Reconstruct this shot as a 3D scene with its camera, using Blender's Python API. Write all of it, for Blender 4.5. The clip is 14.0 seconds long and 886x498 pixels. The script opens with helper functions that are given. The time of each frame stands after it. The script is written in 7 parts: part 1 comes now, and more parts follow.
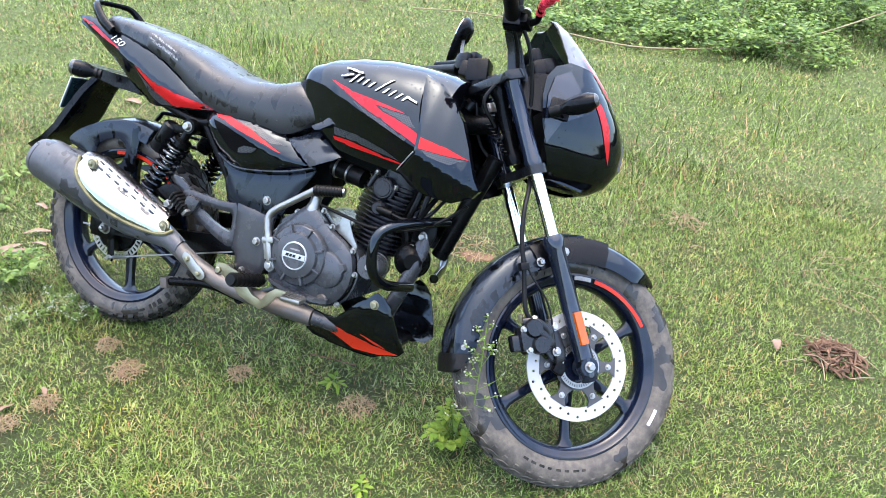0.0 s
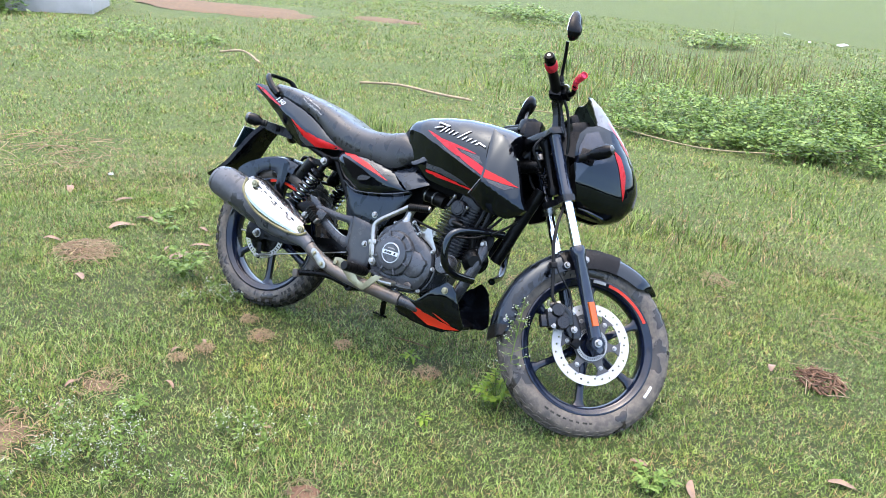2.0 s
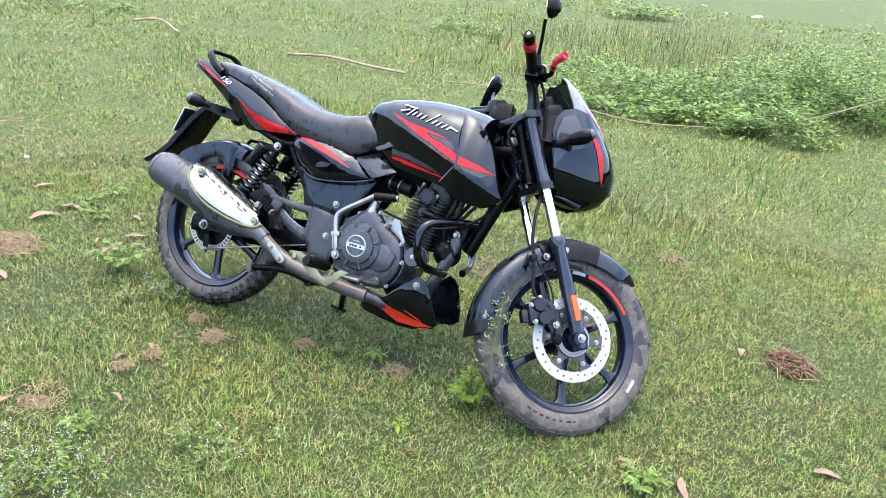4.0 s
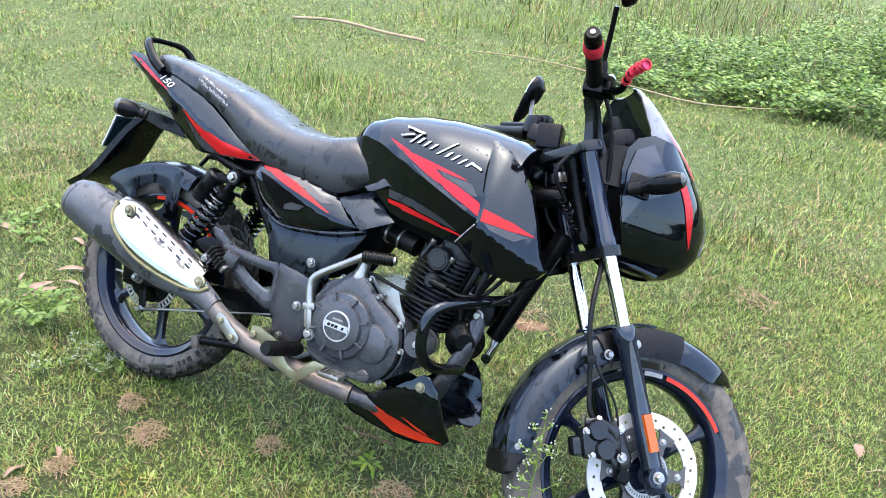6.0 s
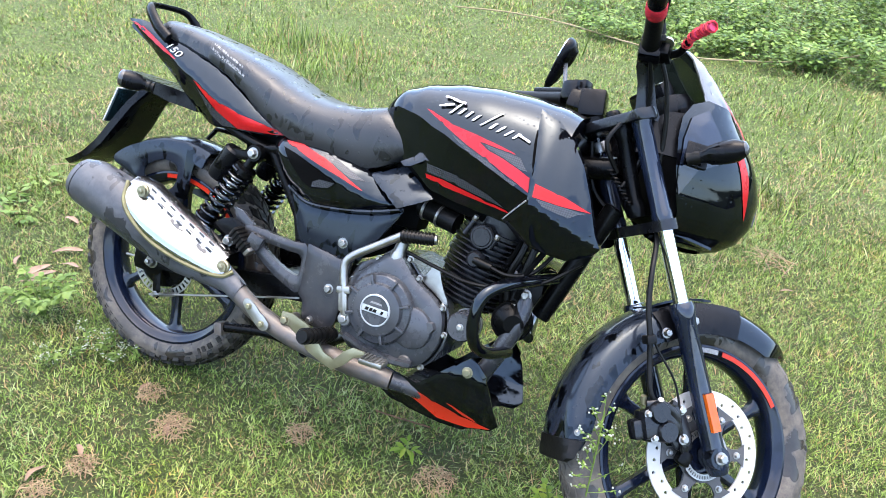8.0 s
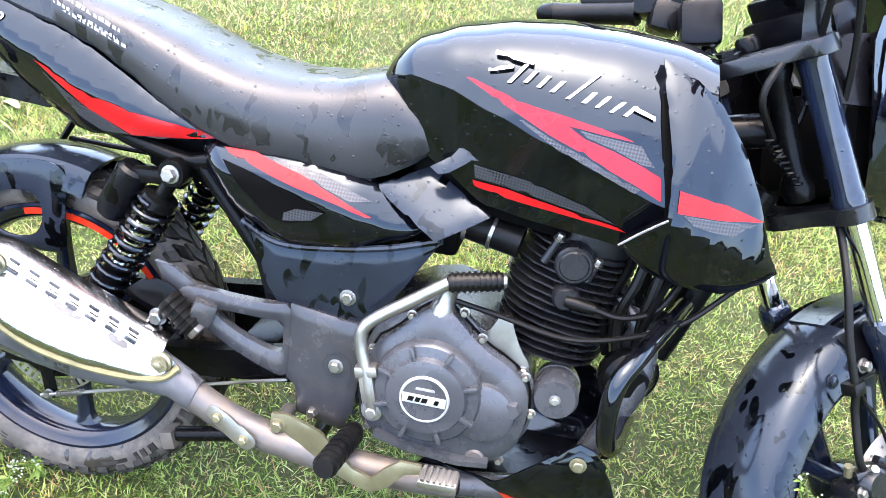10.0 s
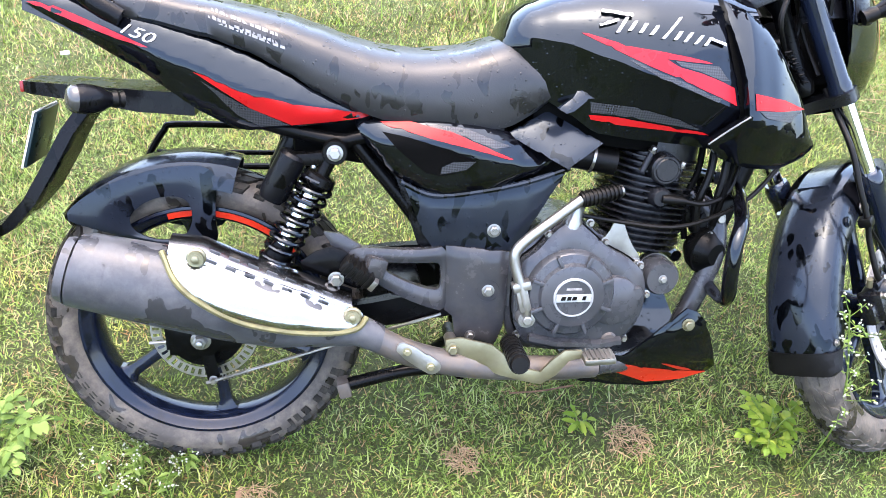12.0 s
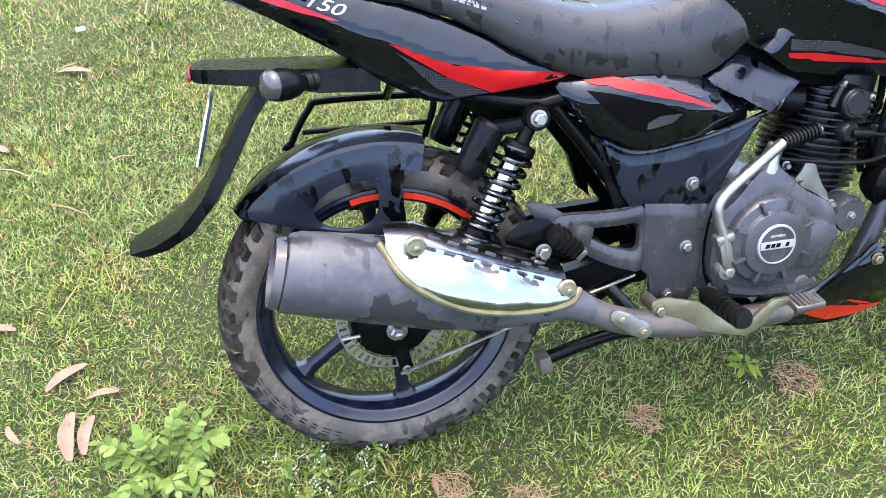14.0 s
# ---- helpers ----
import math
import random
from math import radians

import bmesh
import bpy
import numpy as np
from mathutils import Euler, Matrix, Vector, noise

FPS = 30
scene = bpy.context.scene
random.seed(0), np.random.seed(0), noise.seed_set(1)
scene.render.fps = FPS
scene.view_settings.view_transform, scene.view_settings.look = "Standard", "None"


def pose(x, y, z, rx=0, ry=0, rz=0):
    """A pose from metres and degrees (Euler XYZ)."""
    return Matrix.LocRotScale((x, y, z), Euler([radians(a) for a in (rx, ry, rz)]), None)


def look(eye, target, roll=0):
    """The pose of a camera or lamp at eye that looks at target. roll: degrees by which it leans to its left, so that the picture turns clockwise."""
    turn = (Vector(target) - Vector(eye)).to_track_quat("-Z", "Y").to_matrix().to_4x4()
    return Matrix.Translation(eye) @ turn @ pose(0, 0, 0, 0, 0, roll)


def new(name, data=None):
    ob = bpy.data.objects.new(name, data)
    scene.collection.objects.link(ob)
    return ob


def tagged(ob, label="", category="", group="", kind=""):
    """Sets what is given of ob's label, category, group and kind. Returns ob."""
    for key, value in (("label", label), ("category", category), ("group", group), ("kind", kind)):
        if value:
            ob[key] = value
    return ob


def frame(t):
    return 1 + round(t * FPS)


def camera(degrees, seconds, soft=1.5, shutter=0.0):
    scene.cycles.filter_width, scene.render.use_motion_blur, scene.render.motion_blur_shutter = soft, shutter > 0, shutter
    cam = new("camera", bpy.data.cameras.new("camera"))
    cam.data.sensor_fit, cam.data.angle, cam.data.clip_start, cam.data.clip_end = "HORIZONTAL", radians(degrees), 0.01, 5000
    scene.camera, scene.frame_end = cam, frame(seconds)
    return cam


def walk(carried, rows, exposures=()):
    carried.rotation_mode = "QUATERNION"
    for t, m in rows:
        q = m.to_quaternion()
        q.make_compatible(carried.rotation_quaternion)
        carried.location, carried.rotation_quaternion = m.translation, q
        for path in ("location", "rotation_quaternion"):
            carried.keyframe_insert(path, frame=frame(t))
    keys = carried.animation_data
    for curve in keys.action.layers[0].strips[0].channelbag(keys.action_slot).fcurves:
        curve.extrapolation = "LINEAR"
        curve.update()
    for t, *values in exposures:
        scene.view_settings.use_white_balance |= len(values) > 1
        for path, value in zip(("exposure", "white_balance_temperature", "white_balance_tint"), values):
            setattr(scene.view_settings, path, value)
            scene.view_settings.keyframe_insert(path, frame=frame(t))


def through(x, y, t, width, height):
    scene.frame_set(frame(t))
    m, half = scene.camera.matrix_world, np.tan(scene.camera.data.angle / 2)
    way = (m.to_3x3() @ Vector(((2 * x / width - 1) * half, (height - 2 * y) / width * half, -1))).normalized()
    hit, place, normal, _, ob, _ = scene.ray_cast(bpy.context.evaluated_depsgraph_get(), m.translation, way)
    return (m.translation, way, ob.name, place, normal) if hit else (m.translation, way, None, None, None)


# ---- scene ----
cam = camera(56.8, 14.0, soft=0.7)
METRES, EYE, TILT, LEAN, TURN = 4.821, 1.418, 0.0, 0.0, 0.0
ROWS = [
    (0.0, 0.0, 0.0, 0.0, 1.96, -28.55, -3.6),
    (0.5, -0.0168, -0.0426, 0.0014, 0.65, -26.96, -3.45),
    (1.0, -0.0204, -0.0835, 0.0051, 1.45, -25.33, -3.41),
    (1.5, 0.0076, -0.1228, 0.0072, 6.52, -22.63, -3.46),
    (2.0, 0.0374, -0.1642, 0.0097, 9.95, -21.48, -4.53),
    (2.5, 0.0261, -0.1926, 0.009, 6.77, -21.28, -4.83),
    (5.0, -0.0138, -0.0451, 0.0029, 3.94, -25.22, -5.57),
    (5.5, -0.0181, 0.0018, -0.0007, 3.92, -26.04, -5.18),
    (6.0, -0.0119, 0.0419, -0.0003, 6.02, -26.49, -5.65),
    (6.5, -0.0158, 0.0522, -0.005, 6.46, -27.86, -6.31),
    (7.0, -0.0377, 0.0367, -0.0028, 3.96, -28.21, -6.37),
    (7.5, -0.0501, 0.0312, -0.0043, 1.73, -28.8, -6.2),
    (8.0, -0.0474, 0.0621, -0.0044, 3.25, -29.3, -5.35),
    (10.5, -0.1257, 0.2286, -0.0265, -14.25, -41.2, -3.16),
    (11.0, -0.1492, 0.231, -0.0254, -18.73, -41.08, -3.55),
    (11.5, -0.1938, 0.2215, -0.0227, -24.13, -40.62, -3.52),
    (12.0, -0.2287, 0.1997, -0.0137, -27.68, -38.88, -3.43),
    (12.5, -0.2584, 0.1838, -0.005, -29.58, -39.13, -3.46),
    (13.0, -0.2692, 0.185, -0.0027, -31.46, -38.95, -3.81),
    (13.5, -0.2891, 0.2218, -0.0146, -33.18, -40.15, -2.49),
    (14.0, -0.2969, 0.263, -0.0204, -34.99, -42.71, -1.97),
]
walk(cam, [(t, pose(0, 0, EYE, TILT, LEAN, TURN) @ pose(METRES * x, METRES * y, METRES * z, 90 + pitch, roll, yaw)) for t, x, y, z, yaw, pitch, roll in ROWS],
     [(0.0, 2.76, 6560, 10), (2.0, 2.61, 6560, 10), (5.0, 2.73, 6540, 10), (8.0, 2.82, 6540, 10), (10.3, 3.66, 6750, 14), (11.0, 3.64, 6750, 14), (12.0, 3.27, 6800, 15), (13.0, 3.06, 6750, 15), (14.0, 2.95, 6600, 14)])

# ---- world and sun: a bright overcast sky ----
world = bpy.data.worlds.new("overcast_sky")
scene.world = world
world.use_nodes = True
_wn, _wl = world.node_tree.nodes, world.node_tree.links
_sky = _wn.new("ShaderNodeTexSky")
_sky.sky_type, _sky.sun_disc = "NISHITA", False
SUN_UP, SUN_ROT = radians(86), radians(-35)
_sky.sun_elevation, _sky.sun_rotation = SUN_UP, SUN_ROT
_sky.air_density, _sky.dust_density, _sky.ozone_density = 1.0, 3.0, 1.0
_hsv = _wn.new("ShaderNodeHueSaturation")
_hsv.inputs["Saturation"].default_value = 1.05
_wl.new(_sky.outputs[0], _hsv.inputs["Color"])
_wl.new(_hsv.outputs[0], _wn["Background"].inputs["Color"])
_wn["Background"].inputs["Strength"].default_value = 0.24
_sun = new("sun", bpy.data.lights.new("sun", "SUN"))
_sun.data.energy, _sun.data.angle, _sun.data.color = 0.78, radians(110), (1.0, 0.90, 0.74)
_dir = Vector((math.sin(SUN_ROT) * math.cos(SUN_UP), math.cos(SUN_ROT) * math.cos(SUN_UP), math.sin(SUN_UP)))
_sun.matrix_world = look(_dir * 30, (0, 0, 0))


# ---- materials ----
def nodes_of(name):
    m = bpy.data.materials.new(name)
    m.use_nodes = True
    nt = m.node_tree
    return m, nt, nt.nodes["Principled BSDF"]


def add(nt, kind, **values):
    n = nt.nodes.new(kind)
    for key, value in values.items():
        if key in n.inputs:
            n.inputs[key].default_value = value
    return n


def coords(nt):
    return nt.nodes.new("ShaderNodeTexCoord").outputs["Object"]


def ramp(nt, source, stops):
    r = nt.nodes.new("ShaderNodeValToRGB")
    els = r.color_ramp.elements
    while len(els) < len(stops):
        els.new(0.5)
    for e, (p, c) in zip(els, stops):
        e.position, e.color = p, c if len(c) == 4 else (*c, 1)
    nt.links.new(source, r.inputs[0])
    return r.outputs[0]


def mix(nt, fac, a, b):
    n = nt.nodes.new("ShaderNodeMix")
    n.data_type = "RGBA"
    for sock, v in ((n.inputs[0], fac), (n.inputs[6], a), (n.inputs[7], b)):
        if isinstance(v, (tuple, list)):
            sock.default_value = v if len(v) == 4 else (*v, 1)
        elif isinstance(v, (int, float)):
            sock.default_value = v
        else:
            nt.links.new(v, sock)
    return n.outputs[2]


def surface(name, color, rough, metal=0.0, coat=0.0, vary=0.3, scale=9.0, fine=140.0, bump=0.05, dust=0.0,
            dust_color=(0.0824, 0.0721, 0.0566), wet=0.0, drops=0.0, spec=0.258, blots=46.0, deep=0.14, sheen=(1, 1, 1)):
    """A worn surface: broad and fine variation, dust in patches, wet blots that darken it, and standing drops."""
    m, nt, bs = nodes_of(name)
    c = coords(nt)
    broad = add(nt, "ShaderNodeTexNoise", Scale=scale, Detail=5.0, Roughness=0.6)
    grain = add(nt, "ShaderNodeTexNoise", Scale=fine, Detail=3.0)
    nt.links.new(c, broad.inputs["Vector"]), nt.links.new(c, grain.inputs["Vector"])
    lo, hi = [v * (1 - vary) for v in color], [min(1, v * (1 + vary)) for v in color]
    col = mix(nt, ramp(nt, broad.outputs[0], [(0.3, (0, 0, 0)), (0.7, (1, 1, 1))]), lo, hi)
    rgh = ramp(nt, broad.outputs[0], [(0.25, (rough * 0.75,) * 3), (0.75, (min(1, rough * 1.3),) * 3)])
    if dust:
        d = add(nt, "ShaderNodeTexNoise", Scale=scale * 2.3, Detail=8.0, Roughness=0.7)
        nt.links.new(c, d.inputs["Vector"])
        f = ramp(nt, d.outputs[0], [(0.42, (0, 0, 0)), (0.72, (dust,) * 3)])
        col = mix(nt, f, col, dust_color)
        rgh = mix(nt, f, rgh, (0.75,) * 3)
    height = grain.outputs[0]
    if wet:
        blot = add(nt, "ShaderNodeTexNoise", Scale=blots, Detail=2.0, Roughness=0.5, Distortion=0.35)
        run = nt.nodes.new("ShaderNodeMapping")
        run.inputs["Scale"].default_value = (1.0, 1.0, 0.55)
        nt.links.new(c, run.inputs["Vector"]), nt.links.new(run.outputs[0], blot.inputs["Vector"])
        f = ramp(nt, blot.outputs[0], [(0.575, (0, 0, 0)), (0.595, (1, 1, 1))])
        area = ramp(nt, broad.outputs[0], [(0.36, (0, 0, 0)), (0.46, (wet,) * 3)])
        both = nt.nodes.new("ShaderNodeMath")
        both.operation = "MULTIPLY"
        nt.links.new(f, both.inputs[0]), nt.links.new(area, both.inputs[1])
        col = mix(nt, both.outputs[0], col, [v * deep for v in color])
        rgh = mix(nt, both.outputs[0], rgh, (0.10,) * 3)
    b = add(nt, "ShaderNodeBump", Strength=bump, Distance=0.002)
    nt.links.new(height, b.inputs["Height"])
    normal = b.outputs[0]
    if drops:
        v = add(nt, "ShaderNodeTexVoronoi", Scale=125.0, Randomness=1.0)
        nt.links.new(c, v.inputs["Vector"])
        f = ramp(nt, v.outputs["Distance"], [(0.0, (1, 1, 1)), (0.22, (0.6,) * 3), (0.27, (0, 0, 0))])
        keep = ramp(nt, v.outputs["Color"], [(0.62, (0, 0, 0)), (0.90, (1, 1, 1))])
        both = nt.nodes.new("ShaderNodeMath")
        both.operation = "MULTIPLY"
        nt.links.new(f, both.inputs[0]), nt.links.new(keep, both.inputs[1])
        b2 = add(nt, "ShaderNodeBump", Strength=drops, Distance=0.004)
        nt.links.new(both.outputs[0], b2.inputs["Height"]), nt.links.new(normal, b2.inputs["Normal"])
        normal = b2.outputs[0]
    nt.links.new(col, bs.inputs["Base Color"]), nt.links.new(rgh, bs.inputs["Roughness"])
    nt.links.new(normal, bs.inputs["Normal"])
    bs.inputs["Metallic"].default_value = metal
    bs.inputs["Specular IOR Level"].default_value = spec
    bs.inputs["Specular Tint"].default_value = (*sheen, 1)
    bs.inputs["Coat Weight"].default_value, bs.inputs["Coat Roughness"].default_value = coat, 0.06
    return m


# sheen tints these reflections blue, in place of a bluer sky
GLOSS = surface("gloss_black_paint", (0.0012, 0.0013, 0.002), 0.05, coat=0, spec=0.30, bump=0.01, wet=0.8, drops=0.4, dust=0.004, sheen=(0.78, 0.90, 1.0))
# the base's blue is the sky's sheen on black, put into the colour
SATIN = surface("satin_black_paint", (0.0058, 0.0077, 0.0116), 0.15, coat=0.0, spec=0.20, bump=0.03, wet=1.0, drops=0.35, dust=0.015, blots=26.0, deep=0.06, sheen=(0.78, 0.90, 1.0))
# black paint with the sky's blue reflection put into its colour
FORK_SHEEN = surface("black_fork_paint_sky_sheen", (0.0043, 0.0066, 0.0137), 0.10, spec=0.365, coat=0.07, bump=0.02, wet=0.5, dust=0.02, drops=0.3)
PLASTIC = surface("black_plastic", (0.0016, 0.0017, 0.0023), 0.26, bump=0.08, wet=0.8, dust=0.010, drops=0.2, spec=0.0927)
FRAME = surface("black_frame_paint", (0.001, 0.0011, 0.0013), 0.26, spec=0.0672, dust=0.015, bump=0.05)
CASTING = surface("satin_yoke_paint", (0.0027, 0.003, 0.0039), 0.25, spec=0.258, dust=0.02, bump=0.05, drops=0.2)
DARK = surface("dark_works", (0.0012, 0.0012, 0.0012), 0.6, dust=0.008, spec=0.0207)
VINYL = surface("seat_vinyl", (0.0113, 0.0119, 0.0134), 0.33, spec=0.258, fine=420.0, bump=0.10, wet=0.75, drops=0.5, dust=0.03, blots=34.0, deep=0.35)
RUBBER = surface("tyre_rubber", (0.0319, 0.0278, 0.0237), 0.60, vary=0.35, scale=14.0, bump=0.25, dust=0.85,
                 dust_color=(0.0978, 0.0824, 0.0644), wet=0.85, blots=17.0, deep=0.3)
TREAD = surface("tread_rubber", (0.0046, 0.0044, 0.0041), 0.5, spec=0.129, vary=0.3, scale=16.0, bump=0.3, dust=0.6,
                dust_color=(0.0515, 0.0453, 0.037), wet=0.6)
GRIPR = surface("grip_rubber", (0.0016, 0.0016, 0.0016), 0.40, bump=0.2, dust=0.03, spec=0.103)
# its blue stands for sky reflected in a black rim
RIM = surface("rim_paint", (0.0017, 0.0033, 0.009), 0.16, coat=0.07, spec=0.228, dust=0.03, bump=0.02, wet=0.6)
HANGER = surface("hanger_dark_paint", (0.0175, 0.0188, 0.022), 0.22, metal=0.2, dust=0.2, bump=0.08, wet=0.3, deep=0.7, blots=24.0)
ENGINE = surface("engine_grey_paint", (0.029, 0.031, 0.0355), 0.25, metal=0.3, dust=0.14, dust_color=(0.0772, 0.0721, 0.0618), bump=0.14, fine=260.0, wet=0.05)
FIN = surface("cylinder_black_paint", (0.0046, 0.0051, 0.0067), 0.28, spec=0.181, dust=0.06, bump=0.1)
STEEL = surface("plated_steel", (0.205, 0.198, 0.186), 0.30, metal=0.92, vary=0.35, dust=0.25, bump=0.04)
GRIME = surface("grimy_shield_edge", (0.0824, 0.0772, 0.036), 0.5, metal=0.4, dust=0.3, vary=0.35, scale=40.0)
ZINC = surface("yellow_zinc_steel", (0.1811, 0.1677, 0.1073), 0.36, metal=0.85, vary=0.35, dust=0.3, bump=0.05)
CHROME = surface("chrome", (0.5366, 0.5433, 0.5501), 0.09, metal=1.0, vary=0.05, dust=0.05, bump=0.01, drops=0.15)
SHIELD = surface("polished_heat_shield", (0.235, 0.241, 0.251), 0.17, metal=1.0, vary=0.05, dust=0.05, bump=0.02, drops=0.2,
                 dust_color=(0.2317, 0.2162, 0.175))
DISC = surface("brushed_disc_steel", (0.2574, 0.2445, 0.2317), 0.45, metal=0.35, vary=0.08, fine=500.0, bump=0.05)
CARRIER = surface("disc_carrier_paint", (0.0232, 0.0237, 0.0257), 0.45, dust=0.25)
EXHAUST = surface("exhaust_grey_paint", (0.0265, 0.0281, 0.032), 0.34, vary=0.35, scale=12.0, dust=0.7, spec=0.228,
                  dust_color=(0.0663, 0.0663, 0.0686), wet=0.8, bump=0.1, blots=17.0, deep=0.42)
PIPE = surface("aged_exhaust_pipe", (0.052, 0.049, 0.047), 0.42, metal=0.4, dust=0.7, dust_color=(0.095, 0.070, 0.050), vary=0.35, bump=0.15)
RED = surface("red_decal", (0.2265, 0.0041, 0.0051), 0.30, vary=0.12, drops=0.3, dust=0.03, spec=0.155)
PINK = surface("faded_red_decal", (0.2162, 0.0062, 0.0113), 0.30, spec=0.155, vary=0.12, drops=0.3)
ORANGE = surface("orange_red_decal", (0.2574, 0.0134, 0.0041), 0.3, spec=0.155, vary=0.12, drops=0.3, dust=0.08)
CARBON = surface("mesh_pattern_decal", (0.0232, 0.0247, 0.0283), 0.30, coat=0.091, vary=0.3, fine=900.0, bump=0.4)


def meshed(material, cell=330.0, holes=(0.006, 0.006, 0.008)):
    """Adds a fine printed mesh of dark dots to a decal."""
    nt = material.node_tree
    bs = nt.nodes["Principled BSDF"]
    old = bs.inputs["Base Color"].links[0].from_socket
    ch = add(nt, "ShaderNodeTexChecker", Scale=cell)
    turn = nt.nodes.new("ShaderNodeMapping")
    turn.inputs["Rotation"].default_value = (0.0, 0.7, 0.0)
    turn.inputs["Scale"].default_value = (1.0, 0.02, 1.0)
    nt.links.new(coords(nt), turn.inputs["Vector"])
    nt.links.new(turn.outputs[0], ch.inputs["Vector"])
    nt.links.new(mix(nt, ch.outputs["Fac"], holes, old), bs.inputs["Base Color"])
    return material


meshed(CARBON)
WHITE = surface("white_lettering", (0.3707, 0.3707, 0.3604), 0.35, vary=0.08)
FADED = surface("faded_print", (0.139, 0.1364, 0.1338), 0.5, vary=0.4, scale=160.0)
SILVER = surface("silver_badge", (0.30, 0.306, 0.314), 0.30, metal=0.6, vary=0.1)
REFLEX = surface("amber_reflector", (0.2574, 0.0438, 0.0031), 0.22, coat=0.227, vary=0.1, scale=40.0, fine=700.0, bump=0.3)
BAND = surface("red_cord", (0.2831, 0.0077, 0.0154), 0.7, fine=500.0, bump=0.6, vary=0.35, scale=60.0)
PINKCORD = surface("pink_cord", (0.3192, 0.018, 0.0566), 0.7, fine=500.0, bump=0.6, vary=0.35, scale=60.0)
LENS = surface("clear_lens", (0.0232, 0.0232, 0.0226), 0.12, coat=0.273, vary=0.1)
TAILRED = surface("tail_lens", (0.103, 0.0051, 0.0051), 0.15, coat=0.273)
SMOKED = surface("smoked_visor", (0.0515, 0.0618, 0.0463), 0.06, vary=0.1, drops=0.3)
SMOKED.node_tree.nodes["Principled BSDF"].inputs["Transmission Weight"].default_value = 0.85
SMOKED.node_tree.nodes["Principled BSDF"].inputs["IOR"].default_value = 1.12
# flank grey, lightened in the base colour for the sky it reflects
VISOR_GREY = surface("grey_visor_sky_sheen", (0.125, 0.132, 0.145), 0.26, coat=0.182, drops=0.5, wet=0.5, dust=0.08)
LOOKING = surface("mirror_glass", (0.5702, 0.5769, 0.5769), 0.03, metal=1.0, vary=0.01, bump=0.0)
PLATE = surface("number_plate_enamel", (0.0041, 0.0113, 0.0144), 0.3, vary=0.2)


# ---- builders ----
def chaikin(pts, times=2, closed=True):
    pts = [Vector(p) for p in pts]
    for _ in range(times):
        out, n = [], len(pts)
        for i in range(n if closed else n - 1):
            a, b = pts[i], pts[(i + 1) % n]
            out += [a * 0.75 + b * 0.25, a * 0.25 + b * 0.75]
        pts = out if closed else [pts[0], *out, pts[-1]]
    return pts


def spline(pts, per=6):
    """Catmull-Rom through the points."""
    pts = [Vector(p) for p in pts]
    ext, out = [pts[0] * 2 - pts[1], *pts, pts[-1] * 2 - pts[-2]], []
    for i in range(1, len(ext) - 2):
        p0, p1, p2, p3 = ext[i - 1:i + 3]
        for k in range(per):
            t = k / per
            out.append(0.5 * (2 * p1 + (p2 - p0) * t + (2 * p0 - 5 * p1 + 4 * p2 - p3) * t * t + (3 * p1 - p0 - 3 * p2 + p3) * t ** 3))
    return out + [pts[-1]]


def lerp_table(table, x):
    """Linear reading of rows (x, a, b, ...)."""
    if x <= table[0][0]:
        return table[0][1:]
    for r0, r1 in zip(table, table[1:]):
        if x <= r1[0]:
            f = (x - r0[0]) / (r1[0] - r0[0])
            f = f * f * (3 - 2 * f) * 0.4 + f * 0.6
            return [a + (b - a) * f for a, b in zip(r0[1:], r1[1:])]
    return table[-1][1:]


def loft(rings, caps=True, closed=True, bm=None):
    bm = bm or bmesh.new()
    rows = [[bm.verts.new(p) for p in ring] for ring in rings]
    n = len(rows[0])
    for a, b in zip(rows, rows[1:]):
        for i in range(n if closed else n - 1):
            j = (i + 1) % n
            bm.faces.new((a[i], a[j], b[j], b[i]))
    if caps and closed:
        bm.faces.new(rows[0]), bm.faces.new(rows[-1][::-1])
    return bm


def tube(pts, radius, segs=10, bm=None, smooth=5, flat=1.0):
    """A round bar along a smooth line; radius a number or one for each given point."""
    path = spline(pts, smooth) if smooth > 1 and len(pts) > 2 else [Vector(p) for p in pts]
    rad = radius if isinstance(radius, (list, tuple)) else [radius] * len(pts)
    out, up = [], None
    for i, p in enumerate(path):
        d = (path[min(i + 1, len(path) - 1)] - path[max(i - 1, 0)]).normalized()
        if up is None:
            up = d.orthogonal().normalized() if abs(d.y) > 0.9 else Vector((0, 1, 0))
        side = d.cross(up).normalized()
        up = side.cross(d).normalized()
        f = i / (len(path) - 1) * (len(rad) - 1)
        k = min(int(f), len(rad) - 2) if len(rad) > 1 else 0
        r = rad[k] + (rad[min(k + 1, len(rad) - 1)] - rad[k]) * (f - k)
        out.append([p + (side * math.cos(a) + up * math.sin(a) * flat) * r for a in (2 * math.pi * s / segs for s in range(segs))])
    return loft(out, bm=bm)


